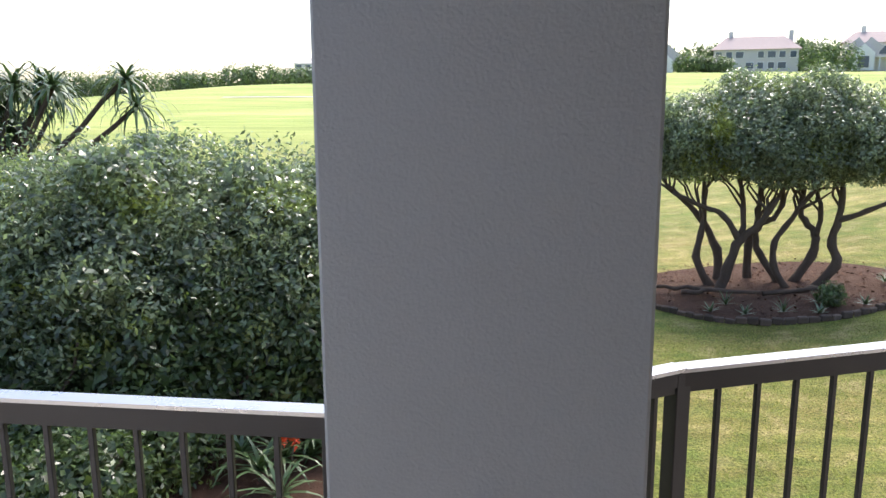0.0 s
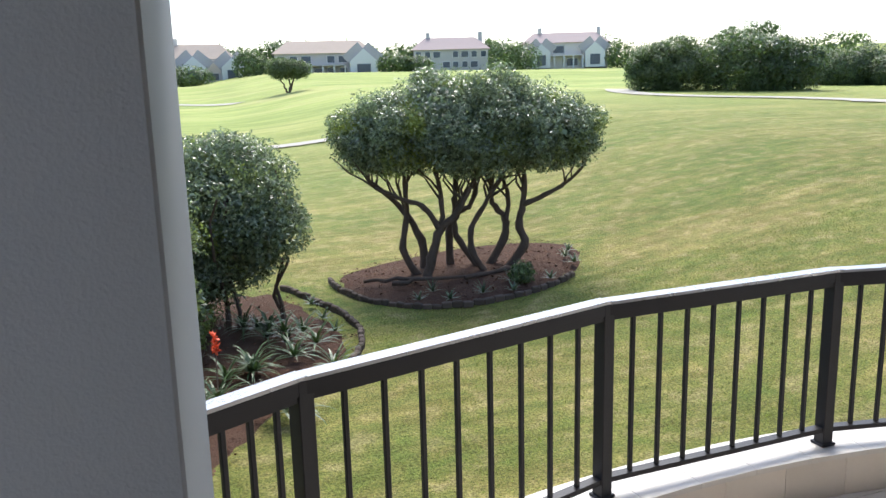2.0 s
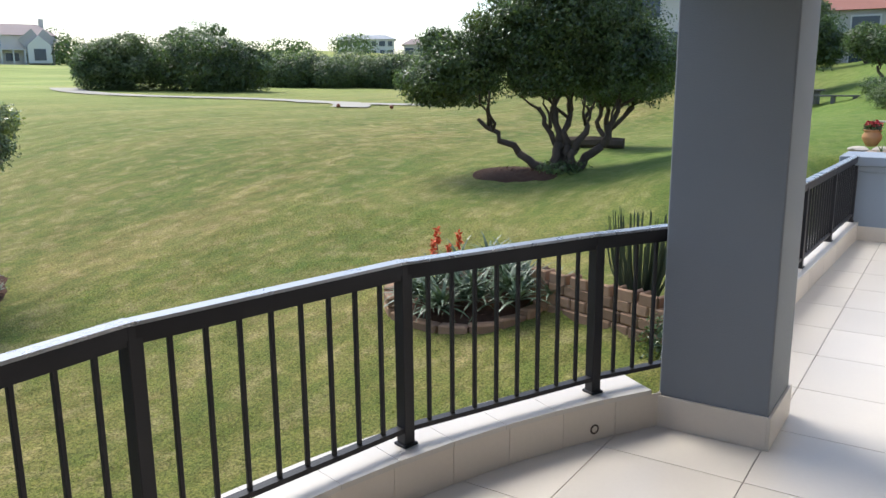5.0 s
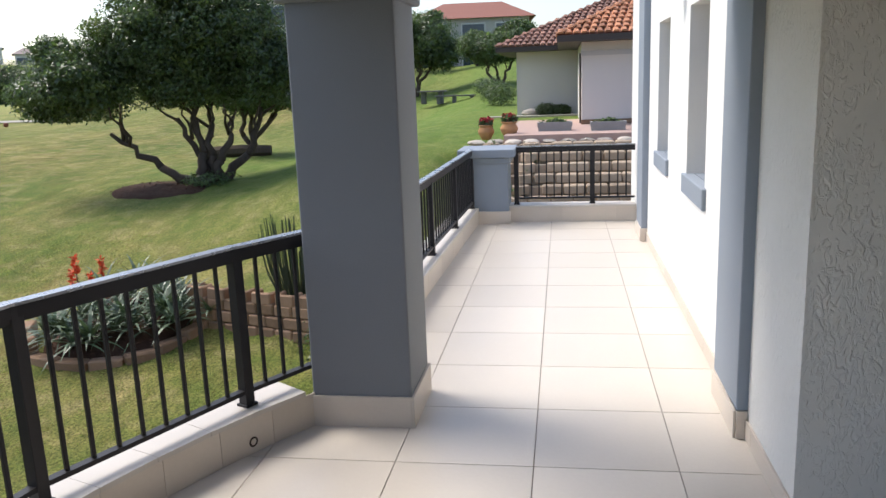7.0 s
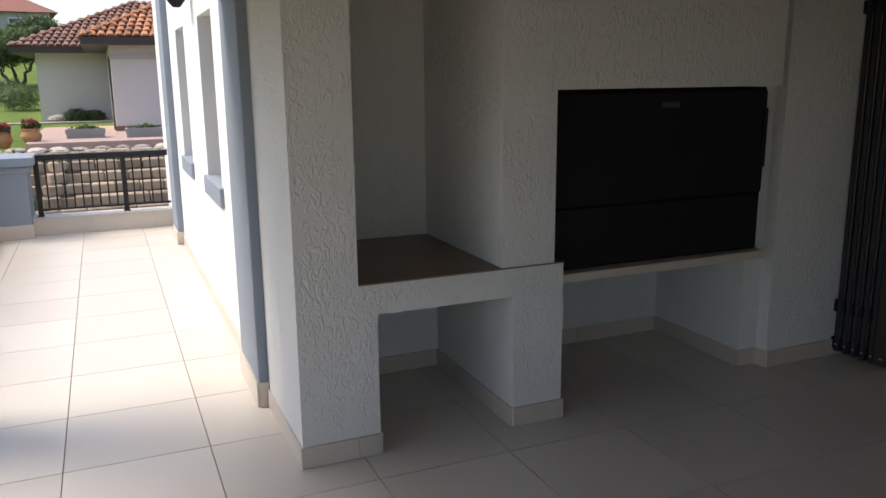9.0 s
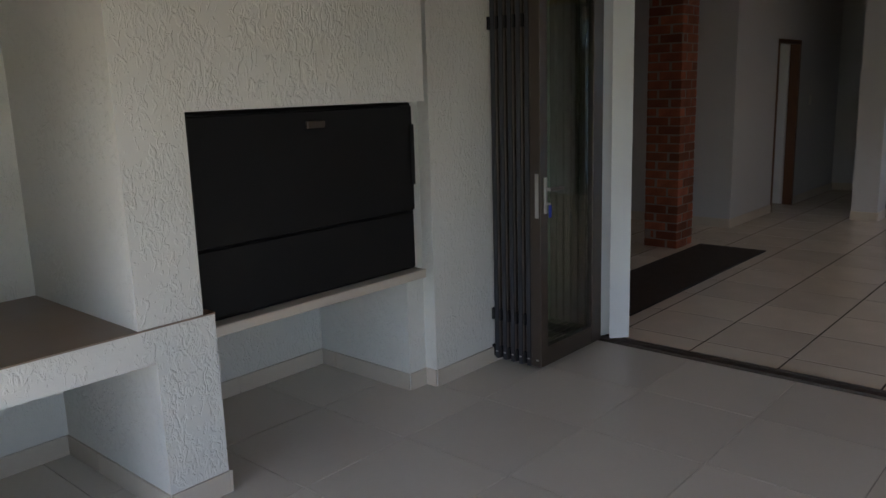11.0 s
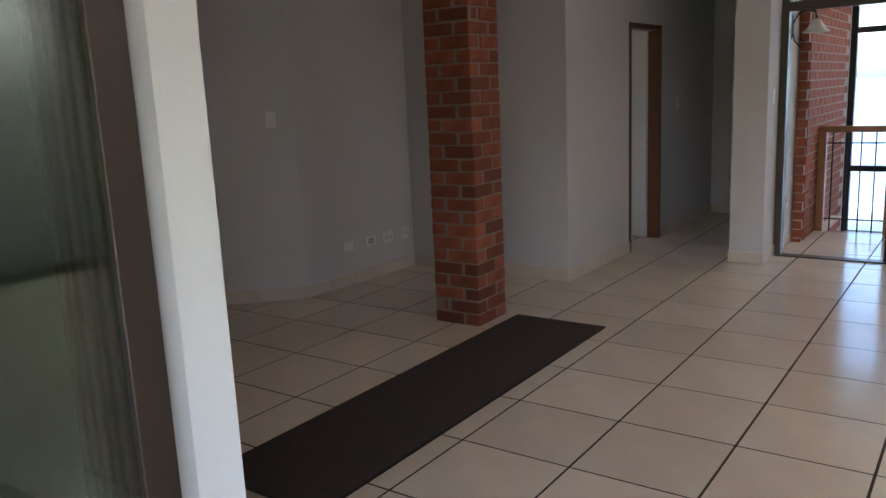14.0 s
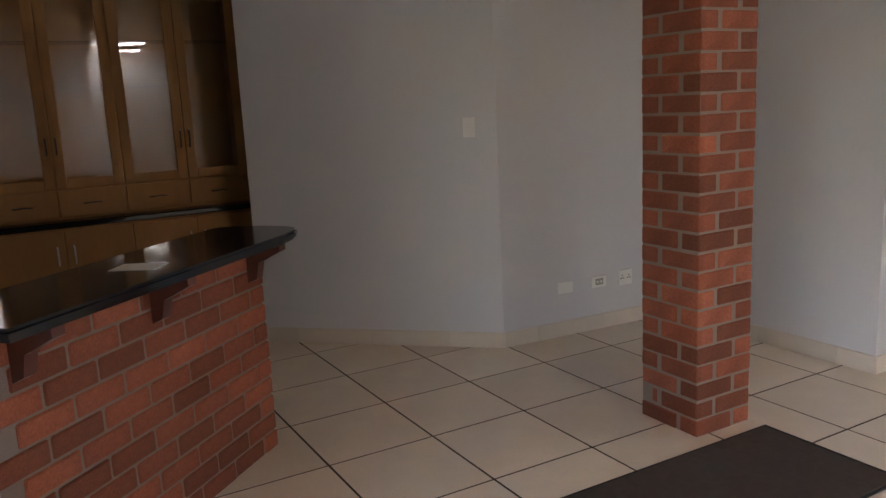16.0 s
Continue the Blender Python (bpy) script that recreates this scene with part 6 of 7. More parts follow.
def pantiles(rf, p00, p10, p01, p11, mat, course_=0.34, wide=0.24):
    """Rows of half-round tiles over one roof plane given by its eave (p00, p10) and its top (p01, p11)."""
    bm = bmesh.new()
    up = ((p01 + p11) / 2 - (p00 + p10) / 2)
    slope = up.length
    e = (p10 - p00)
    width = e.length
    e = e.normalized()
    nrm = e.cross(up.normalized())
    if nrm.z < 0:
        nrm = -nrm
    rows = int(slope / course_)
    for r in range(rows):
        u0, u1 = r / rows, (r + 1.06) / rows
        a, b_ = p00.lerp(p01, u0), p10.lerp(p11, u0)
        a1, b1 = p00.lerp(p01, min(1, u1)), p10.lerp(p11, min(1, u1))
        n = max(1, int((b_ - a).length / wide))
        for i in range(n):
            c0 = a + e * ((i + 0.5) * (b_ - a).length / n)
            c1 = c0 + (up.normalized() * slope * (u1 - u0))
            ring = []
            for c_, lift, rad in ((c0, 0.035, wide * 0.47), (c1, 0.0, wide * 0.42)):
                ring.append([bm.verts.new(c_ + e * math.cos(q) * rad + nrm * (math.sin(q) * rad * 0.65 + lift)) for q in (0, math.pi * 0.3, math.pi * 0.7, math.pi)])
            for k in range(3):
                bm.faces.new((ring[0][k], ring[0][k + 1], ring[1][k + 1], ring[1][k]))
            bm.faces.new(ring[0])
    o = part("roof_tiles", bm, mat, rf)
    tagged(o, "", "", "", "stuff")
    return o


# outbuildings across the forecourt
ga = thing("garden_room", "white rendered outbuilding with a brown clay tile roof", "building", (0, 0, 0))
part("wall", boxed(24.6, -8, 0.2, 31, 1.42, 2.68), MAT_HOUSE, ga)
rf, rg2, cn = hip_roof(ga, 24.6, -8, 31, 1.42, 2.65, 1.7, 0.65, MAT_ROOF_BROWN)
pantiles(rf, cn[3], cn[0], Vector((27.8, -1.8, 4.35)), Vector((27.8, -4.8, 4.35)), M("weathered_pantile", (0.24, 0.125, 0.09), rough=0.85, var=0.2, scale=5, island=0.3), 0.29, 0.21)
pantiles(rf, cn[2], cn[3], Vector((27.8, -1.8, 4.35)), Vector((27.8, -1.8, 4.35)), M("weathered_pantile", (0.24, 0.125, 0.09), rough=0.85, var=0.2, scale=5, island=0.3), 0.29, 0.21)
gb = thing("garage", "cream rendered garage with an orange clay tile roof and stone plinth", "building", (0, 0, 0))
part("wall", boxed(17.75, -8, 0.2, 23, -0.62, 2.62), MAT_HOUSE, gb)
part("plinth", boxed(17.70, -8, 0.25, 17.75, -0.6, 0.52), MAT_BLOCK, gb)
part("wall_band", boxed(17.71, -8, 2.12, 17.75, -0.60, 2.24), MAT_HOUSE_GREY, gb)
part("door_edge", boxed(18.3, -0.62, 0.3, 18.4, -0.57, 2.2), MAT_BRONZE, gb)
rf, rg2, cn = hip_roof(gb, 17.75, -8, 23, -0.62, 2.62, 1.55, 0.62, MAT_ROOF_RED)
tm = M("orange_pantile", (0.42, 0.18, 0.09), rough=0.8, var=0.2, scale=5, island=0.35)
pantiles(rf, cn[3], cn[0], Vector((20.4, -3.2, 4.15)), Vector((20.4, -5.4, 4.15)), tm, 0.27, 0.19)
pantiles(rf, cn[2], cn[3], Vector((20.4, -3.2, 4.15)), Vector((20.4, -3.2, 4.15)), tm, 0.27, 0.19)
pt = thing("garden_strip", "pale edging strip at the foot of the outbuilding", "edging", (0, 0, 0))
part("strip", boxed(23.3, -0.6, 0.2, 23.9, 2.3, gz(23.6, 2) + 0.05), MAT_PATH, pt)
for i, (x, y, r, m_) in enumerate(((35.0, 2.85, 0.95, MAT_LEAF_PALE), (40.0, 3.75, 0.95, MAT_LEAF), (24.1, 0.4, 0.35, MAT_LEAF), (24.1, -0.1, 0.3, MAT_LEAF))):
    bush("clipped rounded shrub against the outbuilding", (x, y, gz(x, y)), [(0, 0, r * 0.55, r, r, r * 0.62)], 2600, 0.07, m_, 180 + i, group="clipped shrubs")
rk = new("rock", ST)
tagged(rk, "reddish rock at the foot of the outbuilding wall", "rock")
rk.matrix_basis = Matrix.LocRotScale((24.2, 0.95, gz(24.2, 0.95) + 0.1), None, (1.0, 1.3, 1.3))
tree("umbrella-crowned small tree beside the outbuilding", (45.2, 3.5, gz(45.2, 3.5)), [(0, 0, [(-0.3, 0.9, 1.5), (0.2, -0.7, 1.5), (0.2, 0.4, 1.6)])],
     clumps([(0, 0.6, 2.0, 1.4, 1.7, 0.95), (0.2, -0.6, 2.2, 1.1, 1.2, 0.9), (0.2, 1.6, 2.3, 1.0, 1.1, 0.8)], 20, 0.35, 740), 14000, 0.16, MAT_LEAF_FAR, 190, 0.12, 3)
tree("tall dark evergreen on the upper lawn", (48.3, 9.4, gz(48.3, 9.4)), [(0, 0, [(-0.3, -0.5, 2.2), (0.4, -1.2, 2.0), (0.3, 0.6, 2.2)])],
     clumps([(0, -0.9, 3.4, 1.9, 2.1, 1.8), (0.2, 0.9, 3.0, 1.7, 1.7, 1.5), (0.3, -1.8, 2.6, 1.4, 1.4, 1.1)], 30, 0.4, 741), 20000, 0.17, MAT_LEAF, 191, 0.17, 3)
for i, (x, y, s) in enumerate(((60, 6.4, 0.6), (64, 3.4, 0.62), (62, 11.5, 1.1), (50, 14, 1.0))):
    tree("garden tree before the big house", (x, y, gz(x, y)), [(0, 0, [(-0.5, 0.6, 2.0), (0.4, -0.5, 2.2)])],
         [(0, 0, 3.0 * s, 2.2 * s, 2.4 * s, 1.3 * s), (0.5, 1.2, 2.6 * s, 1.5 * s, 1.6 * s, 1.0 * s)], 6000, 0.2, MAT_LEAF_FAR if i % 2 else MAT_LEAF_PALE, 195 + i, 0.14, 2)
bn = thing("garden_bench", "grey concrete garden table with benches", "bench", (42.6, 6.6, gz(42.6, 6.6)))
part("table_top", boxed(-0.5, -0.1, 0.68, 0.5, 1.5, 0.76, 0.01), MAT_STONE_DARK, bn)
for y in (0.2, 1.2):
    part("pedestal", boxed(-0.25, y - 0.12, 0, 0.25, y + 0.12, 0.68, 0.01), MAT_STONE_DARK, bn)
part("bench_seat", boxed(-1.1, -1.9, 0.40, -0.7, 0.4, 0.48, 0.01), MAT_STONE_DARK, bn)
for y in (-1.7, -0.7, 0.2):
    part("bench_leg", boxed(-1.05, y - 0.1, 0, -0.75, y + 0.1, 0.40), MAT_STONE_DARK, bn)


# ---------------------------------------------------------------- far houses
def house(label, x, y, w, d, h, yaw, roof_h, roof_mat, wall_mat, storeys=2, bays=6, chimneys=2, gables=(), z=None, balcony=False):
    t = thing("house", label, "house", (x, y, gz(x, y) if z is None else z), "houses beyond the fairway")
    t.rotation_euler = (0, 0, radians(yaw))
    part("wall", boxed(-w / 2, -d / 2, -1.5, w / 2, d / 2, h), wall_mat, t)
    bm = bmesh.new()
    o = 0.6
    v = [bm.verts.new(p) for p in ((-w / 2 - o, -d / 2 - o, h - 0.05), (w / 2 + o, -d / 2 - o, h - 0.05), (w / 2 + o, d / 2 + o, h - 0.05), (-w / 2 - o, d / 2 + o, h - 0.05), (-w / 2 + d * 0.25, 0, h + roof_h), (w / 2 - d * 0.25, 0, h + roof_h))]
    for f in ((0, 1, 5, 4), (1, 2, 5), (2, 3, 4, 5), (3, 0, 4), (3, 2, 1, 0)):
        bm.faces.new([v[i] for i in f])
    rf = part("roof", bm, roof_mat, t)
    for i in range(chimneys):
        cx = -w * 0.3 + i * w * 0.72 / max(1, chimneys - 1)
        part("chimney", boxed(cx - 0.5, -0.4, h + roof_h * 0.4, cx + 0.5, 0.5, h + roof_h + 1.2), wall_mat, rf)
    for s in range(storeys):
        z0 = 0.5 + s * h / storeys
        for i in range(bays):
            if (i * 7 + s * 3) % 5 == 4:
                continue
            cx = -w / 2 + (i + 0.5) * w / bays
            ww = w / bays * (0.33 if (i + s) % 3 else 0.42)
            wn_ = part("window", boxed(cx - ww, -d / 2 - 0.10, z0 - 0.1, cx + ww, -d / 2 - 0.02, z0 + h / storeys * 0.62), MAT_DOOR, t)
            part("pane", boxed(cx - ww + 0.12, -d / 2 - 0.13, z0, cx + ww - 0.12, -d / 2 - 0.105, z0 + h / storeys * 0.56), MAT_PANE, wn_)
    for gx_, gw in gables:
        bm = bmesh.new()
        prism(bm, [(0, 0), (gw, 0), (gw, h * 0.62), (gw / 2, h * 0.62 + gw * 0.45), (0, h * 0.62)], -d / 2 - 3.0, -d / 2)
        for q in bm.verts:
            q.co = (gx_ + q.co.x, q.co.z, q.co.y)
        gw_ = part("gable", bm, MAT_DOOR, t)
        part("pane", boxed(gx_ + gw * 0.25, -d / 2 - 3.1, 0.6, gx_ + gw * 0.75, -d / 2 - 3.03, h * 0.5), MAT_PANE, gw_)
        bm = bmesh.new()
        for s_ in (-1, 1):
            beam(bm, (gx_ + gw / 2, -d / 2 - 1.5, h * 0.62 + gw * 0.47), (gx_ + gw / 2 + s_ * (gw / 2 + 0.5), -d / 2 - 1.5, h * 0.62 - 0.2), 3.6, 0.18, (0, 1, 0.001))
        part("gable_roof", bm, MAT_GABLE, gw_)
    if balcony:
        bl = part("balcony", boxed(-w * 0.25, -d / 2 - 2.2, h * 0.46, w * 0.2, -d / 2, h * 0.5), wall_mat, t)
        for i in range(5):
            cx = -w * 0.25 + i * w * 0.1125
            part("balcony_post", boxed(cx - 0.15, -d / 2 - 2.2, -0.5, cx + 0.15, -d / 2 - 1.9, h * 0.46), MAT_DOOR, bl)
    return t


house("cream two-storey house with a brown hipped roof and a white balcony", 91.4, 178.4, 20, 10, 6.0, -24, 2.6, MAT_ROOF, MAT_HOUSE, 2, 6, 2, ((4.5, 4.6), (-8.0, 4.2)), z=6.6, balcony=True)
house("long two-storey house with a brown roof and dark glazing", 65, 188.4, 18, 11, 4.8, -18, 3.1, MAT_ROOF, MAT_HOUSE_GREY, 2, 8, 2, (), z=6.9)
house("long house with a buff tiled roof and white glazed front", 32.5, 184, 22, 11, 5.2, -10, 3.0, M("buff_roof_tile", (0.36, 0.29, 0.23), rough=0.9, var=0.12, scale=2), MAT_HOUSE_GREY, 2, 8, 0, ((5.5, 6.0),), z=5.6, balcony=True)
house("cream house with a buff roof and a small gable", 4.5, 182, 14.5, 9, 5.0, -2, 3.2, M("buff_roof_tile", (0.36, 0.29, 0.23), rough=0.9, var=0.12, scale=2), MAT_HOUSE, 2, 5, 1, ((-3.6, 5.0), (4.6, 4.4)), z=4.8)
house("cream house with a red gabled roof", -13, 176, 11, 9, 4.4, 4, 4.4, MAT_ROOF_RED, MAT_HOUSE, 2, 3, 1, ((1.0, 4.5),), z=4.2)
house("white flat-fronted villa on the hill", 168, 138, 15, 9, 4.6, -52, 1.3, M("grey_roof", (0.3, 0.32, 0.34), rough=0.8), MAT_DOOR, 2, 7, 0, (), z=8.6)
house("grey bungalow on the hill", 179, 126, 12, 8, 3.2, -54, 1.6, MAT_ROOF, MAT_HOUSE_GREY, 1, 4, 0, (), z=8.7)
house("distant house with a red roof among trees", -38, 330, 20, 12, 5, 6, 4, MAT_ROOF_RED, MAT_HOUSE, 2, 5, 1, (), z=11)
house("distant white house among trees", -62, 335, 18, 12, 5, 8, 2.5, M("pale_roof", (0.45, 0.42, 0.38), rough=0.9), MAT_DOOR, 2, 5, 0, (), z=10)
house("far house with a red tiled roof behind the trees", 62, 25, 12, 10, 5, -68, 2.4, MAT_ROOF_RED, MAT_HOUSE, 2, 4, 0, (), z=3.4)
bh = house("large grey two-storey house with a red hipped roof", 74, 8.2, 10, 9, 4.9, -84, 1.7, MAT_ROOF_RED, MAT_HOUSE_GREY, 2, 3, 0, (), z=2.2)


# far shrubs, hedges and trees
def far_bush(x, y, r, h, seed, mat=None, n=2600, group="far bushes", label="rounded dark green bush beyond the fairway", size=0.32):
    z = gz(x, y)
    bush(label, (x, y, z), [(0, 0, h * 0.42, r, r, h * 0.58), (r * 0.45, -r * 0.2, h * 0.36, r * 0.7, r * 0.7, h * 0.5), (-r * 0.45, -r * 0.1, h * 0.38, r * 0.7, r * 0.7, h * 0.5)], n, size, mat or MAT_LEAF_FAR, seed, group=group, rough=0.12, shell=0.14, name="bush", spread=0.5)


rf_ = random.Random(21)
for i, (x, y, r, h) in enumerate(((38.0, 61.5, 2.6, 4.2), (40.2, 60, 3.3, 4.8), (43.6, 56.5, 3.9, 5.0), (46.0, 54.8, 3.0, 4.4), (47.5, 61, 3.4, 6.3))):
    lobes = [(0, 0, h * 0.42, r, r, h * 0.58), (r * 0.45, -r * 0.2, h * 0.36, r * 0.7, r * 0.7, h * 0.5), (-r * 0.45, -r * 0.1, h * 0.38, r * 0.7, r * 0.7, h * 0.5)]
    bush("rounded dark green bush beyond the fairway", (x, y, gz(x, y)), clumps(lobes, 26, r * 0.24, 750 + i), 16000, 0.2,
         (MAT_LEAF_FAR, MAT_LEAF_PALE, MAT_LEAF, MAT_LEAF, MAT_LEAF_FAR)[i], 300 + i, group="far bushes", rough=0.12, shell=0.12, spread=0.45)
for i in range(13):
    b_ = radians(41.5 + i * 1.45)
    d_ = 93 + rf_.uniform(-3, 3)
    far_bush(-3.2 + d_ * math.sin(b_), d_ * math.cos(b_), rf_.uniform(2.6, 3.6), rf_.uniform(3.4, 4.4), 310 + i, MAT_LEAF_FAR if i % 2 else MAT_LEAF, 6000, size=0.26)
for i in range(26):
    x = -30 + i * 5.6 + rf_.uniform(-1.5, 1.5)
    y = 176 + rf_.uniform(-6, 4) - (0.12 * max(0, x - 40))
    h = rf_.uniform(4, 6.5)
    far_bush(x, y + 22, rf_.uniform(3, 5), h + 2.2, 330 + i, None, 900, "trees behind the houses", "tree mass behind the far houses", 0.8)
for i, (x, y, r, h) in enumerate(((-4, 166, 5, 4.2), (2, 166, 4, 4.0), (14, 168, 3.2, 5.5), (20, 168, 3.5, 3.2), (44, 166, 3.5, 4.2), (49, 165, 3, 3.4), (71, 168, 4, 7.5), (76, 170, 4, 6.5), (101, 168, 4, 7), (106, 164, 4, 6), (113, 160, 3.5, 5.5), (184, 116, 5, 6), (120, 150, 6, 5), (150, 128, 6, 5), (135, 135, 6, 4.5))):
    far_bush(x, y, r, h, 370 + i, None, 1300, "garden bushes of the far houses", "dark bush before the far houses", 0.55)
for i in range(30):
    x = -205 + i * 6.4 + rf_.uniform(-2, 2)
    far_bush(x, 300 + rf_.uniform(-8, 8), rf_.uniform(6, 9), rf_.uniform(6, 10) + (3.0 if x < -75 else 0), 400 + i, None, 1100, "tree line beyond the fairway", "dark rounded tree in the far tree line", 1.1)
tree("lone small tree on the fairway", (11.6, 103, gz(11.6, 103)), [(0, 0, [(-1.2, 0, 2.2), (0.9, 0, 2.3), (0.2, 0.5, 2.4)])],
     [(-0.7, 0, 3.0, 2.1, 2.0, 1.35), (1.0, 0, 2.9, 2.0, 1.8, 1.2)], 6000, 0.28, MAT_LEAF_PALE, 420, 0.16, 2)

# cart paths and tee markers
def ribbon(name, label, pts, w):
    bm = bmesh.new()
    rows_ = []
    for i, (x, y) in enumerate(pts):
        x0, y0 = pts[max(0, i - 1)]
        x1, y1 = pts[min(len(pts) - 1, i + 1)]
        L = math.hypot(x1 - x0, y1 - y0)
        nx, ny = -(y1 - y0) / L * w / 2, (x1 - x0) / L * w / 2
        rows_.append([bm.verts.new((x + s * nx, y + s * ny, gz(x + s * nx, y + s * ny) + 0.06)) for s in (-1, 0, 1)])
    for a, c in zip(rows_, rows_[1:]):
        for k in range(2):
            bm.faces.new((a[k], a[k + 1], c[k + 1], c[k]))
    return structure(name, bm, MAT_PATH, label)


def bez(p0, p1, p2, n=24):
    return [((1 - u) ** 2 * p0[0] + 2 * u * (1 - u) * p1[0] + u * u * p2[0], (1 - u) ** 2 * p0[1] + 2 * u * (1 - u) * p1[1] + u * u * p2[1]) for u in (i / n for i in range(n + 1))]


ribbon("path", "pale cart path curving past the far bushes", bez((37.0, 66), (28.5, 53), (36.4, 44.5)) + bez((36.4, 44.5), (38.2, 41), (37.4, 36.5))[1:] + bez((37.6, 35.5), (37, 33), (33.5, 31))[1:], 2.3)
ribbon("path_tee", "pale path forking to the tee", bez((36.5, 38), (37.5, 33), (38.5, 27), 12), 1.6)
ribbon("path_north", "pale cart path crossing the fairway", bez((-40, 121), (-14, 124), (5, 101)), 2.2)
ribbon("path_middle", "pale cart path crossing the lower fairway", bez((-8, 47.5), (6, 49), (13, 43)), 1.5)
for x, y in ((33.3, 31.6), (34.6, 28.6)):
    t = thing("tee_marker", "small reddish-brown round tee marker on the grass", "marker", (x, y, gz(x, y)), "tee markers")
    part("ball", lathe(bmesh.new(), [(0.02, 0), (0.10, 0.04), (0.13, 0.12), (0.10, 0.21), (0.02, 0.24)], seg=12), MAT_BUFF, t, smooth=True)

# grass tufts on the near lawn
rng = np.random.default_rng(77)
N = 60000
gxy = np.column_stack([rng.uniform(-5, 12, N), rng.uniform(2.2, 14, N)])
keep = ~((gxy[:, 0] < -1.2) & (gxy[:, 1] > 8)) & ~((gxy[:, 0] > 6.3 + 0.36 * (gxy[:, 1] - 3.2)) & (gxy[:, 1] < 8))
gxy = gxy[keep]
gp = np.column_stack([gxy, ground_z(gxy[:, 0], gxy[:, 1]) - 0.005])
gq = leaf_quads(rng, gp, rng.normal(0, 1, gp.shape) * [1, 1, 0.15], 0.06, 0.16, 0.2)
gq[:, 2, 2] = np.maximum(gq[:, 2, 2], gp[:, 2] + 0.03)
tagged(quads("grass", gq, leaf_material("grass_blade", (0.17, 0.19, 0.055), 0.7, 0.45)), "short dry lawn grass blades", "grass", "", "stuff")


# ---------------------------------------------------------------- tiles, skirtings and bricks, piece by piece
def tile_mesh(name, poly, material, thick=0.006, bev=0.0015):
    bm = bmesh.new()
    prism(bm, poly, -thick, 0)
    return mesh_of(name, bm, material)


def square(x0, y0, x1, y1):
    return [(x0, y0), (x1, y0), (x1, y1), (x0, y1)]


terrace = thing("terrace_floor", "cream glazed floor tiles in a square grid", "floor", (0, 0, 0), "", "structure")
T, J = 0.6, 0.0025
whole = tile_mesh("tile", square(J, J, T - J, T - J), MAT_TILE)
arc_edge = [on_arc(a, ARC_R - 0.05) for a in range(39, -40, -6)]
for i in range(-15, 11):
    for j in range(-9, 4):
        x0, y0 = i * T, j * T
        sq = square(x0 + J, y0 + J, x0 + T - J, y0 + T - J)
        poly = sq
        if x0 >= 0.59:
            poly = clip_line(poly, (6.0, 1.0), (0.0, 1.0))
            poly = clip_line(poly, (0.0, -0.94), (6.0, -0.94)) if poly else poly
            poly = clip_line(poly, (5.98, -3), (5.98, 3)) if poly else poly
        else:
            if x0 < -4.75:
                poly = clip_line(poly, (0, 1.4), (-9, 1.4))
            else:
                for a, c in zip(arc_edge, arc_edge[1:]):
                    poly = clip_line(poly, a, c) if poly else poly
            poly = clip_line(poly, (-9, -4.795), (3, -4.795)) if poly else poly
        if not poly or len(poly) < 3:
            continue
        if all(abs(p[0] - q[0]) < 1e-6 and abs(p[1] - q[1]) < 1e-6 for p, q in zip(poly, sq)) and len(poly) == 4:
            shared("tile", whole, terrace, Matrix.Translation((x0, y0, 0)))
        else:
            shared("tile", tile_mesh("tile", poly, MAT_TILE), terrace, Matrix())

inside = thing("living_room_floor", "beige glazed floor tiles with dark grout lines", "floor", (0, 0, 0), "", "structure")
TI, JI = 0.525, 0.006
whole = tile_mesh("tile", square(JI, JI, TI - JI, TI - JI), MAT_TILE_IN)
for i in range(-13, 5):
    for j in range(-12, 4):
        x0, y0 = 0.97 + i * TI, -6.74 + j * TI
        if x0 < -6.4 or x0 > 3.4 or y0 + TI < -13.3 or y0 > -4.9:
            continue
        if y0 < -11.6 and x0 + TI < -0.95:
            if y0 + TI < -11.98:
                continue
        poly = square(x0 + JI, y0 + JI, x0 + TI - JI, y0 + TI - JI)
        poly = clip_line(poly, (5, -4.905), (-9, -4.905))
        if x0 + TI < -0.7:
            poly = clip_line(poly, (-9, -11.98), (5, -11.98)) if poly else poly
        if len(poly) < 3:
            continue
        cut = abs(poly[0][1] - y0 - JI) > 1e-6 or abs(max(p[1] for p in poly) - y0 - TI + JI) > 1e-6
        if cut:
            shared("tile", tile_mesh("tile", poly, MAT_TILE_IN), inside, Matrix())
        else:
            shared("tile", whole, inside, Matrix.Translation((x0, y0, 0)))

SKIRTS = {}


def skirting(t, a, c, h=0.095, piece=0.6, thick=0.011, first=None):
    """Skirting tiles along the foot of a wall; the wall lies right of the way from a to c."""
    a, c = Vector(a), Vector(c)
    L = (c - a).length
    d = (c - a) / L
    ang = math.atan2(d.y, d.x)
    u = 0.0
    while u < L - 0.01:
        w = min(first if (first and u == 0) else piece, L - u)
        key = (round(w, 3), h, thick)
        if key not in SKIRTS:
            SKIRTS[key] = mesh_of("skirting_tile", boxed(0.001, 0, 0.001, w - 0.001, thick, h, 0.0015), MAT_SKIRT)
        p = a + d * u
        shared("skirting_tile", SKIRTS[key], t, Matrix.LocRotScale((p.x, p.y, 0), Euler((0, 0, ang)), None))
        u += w


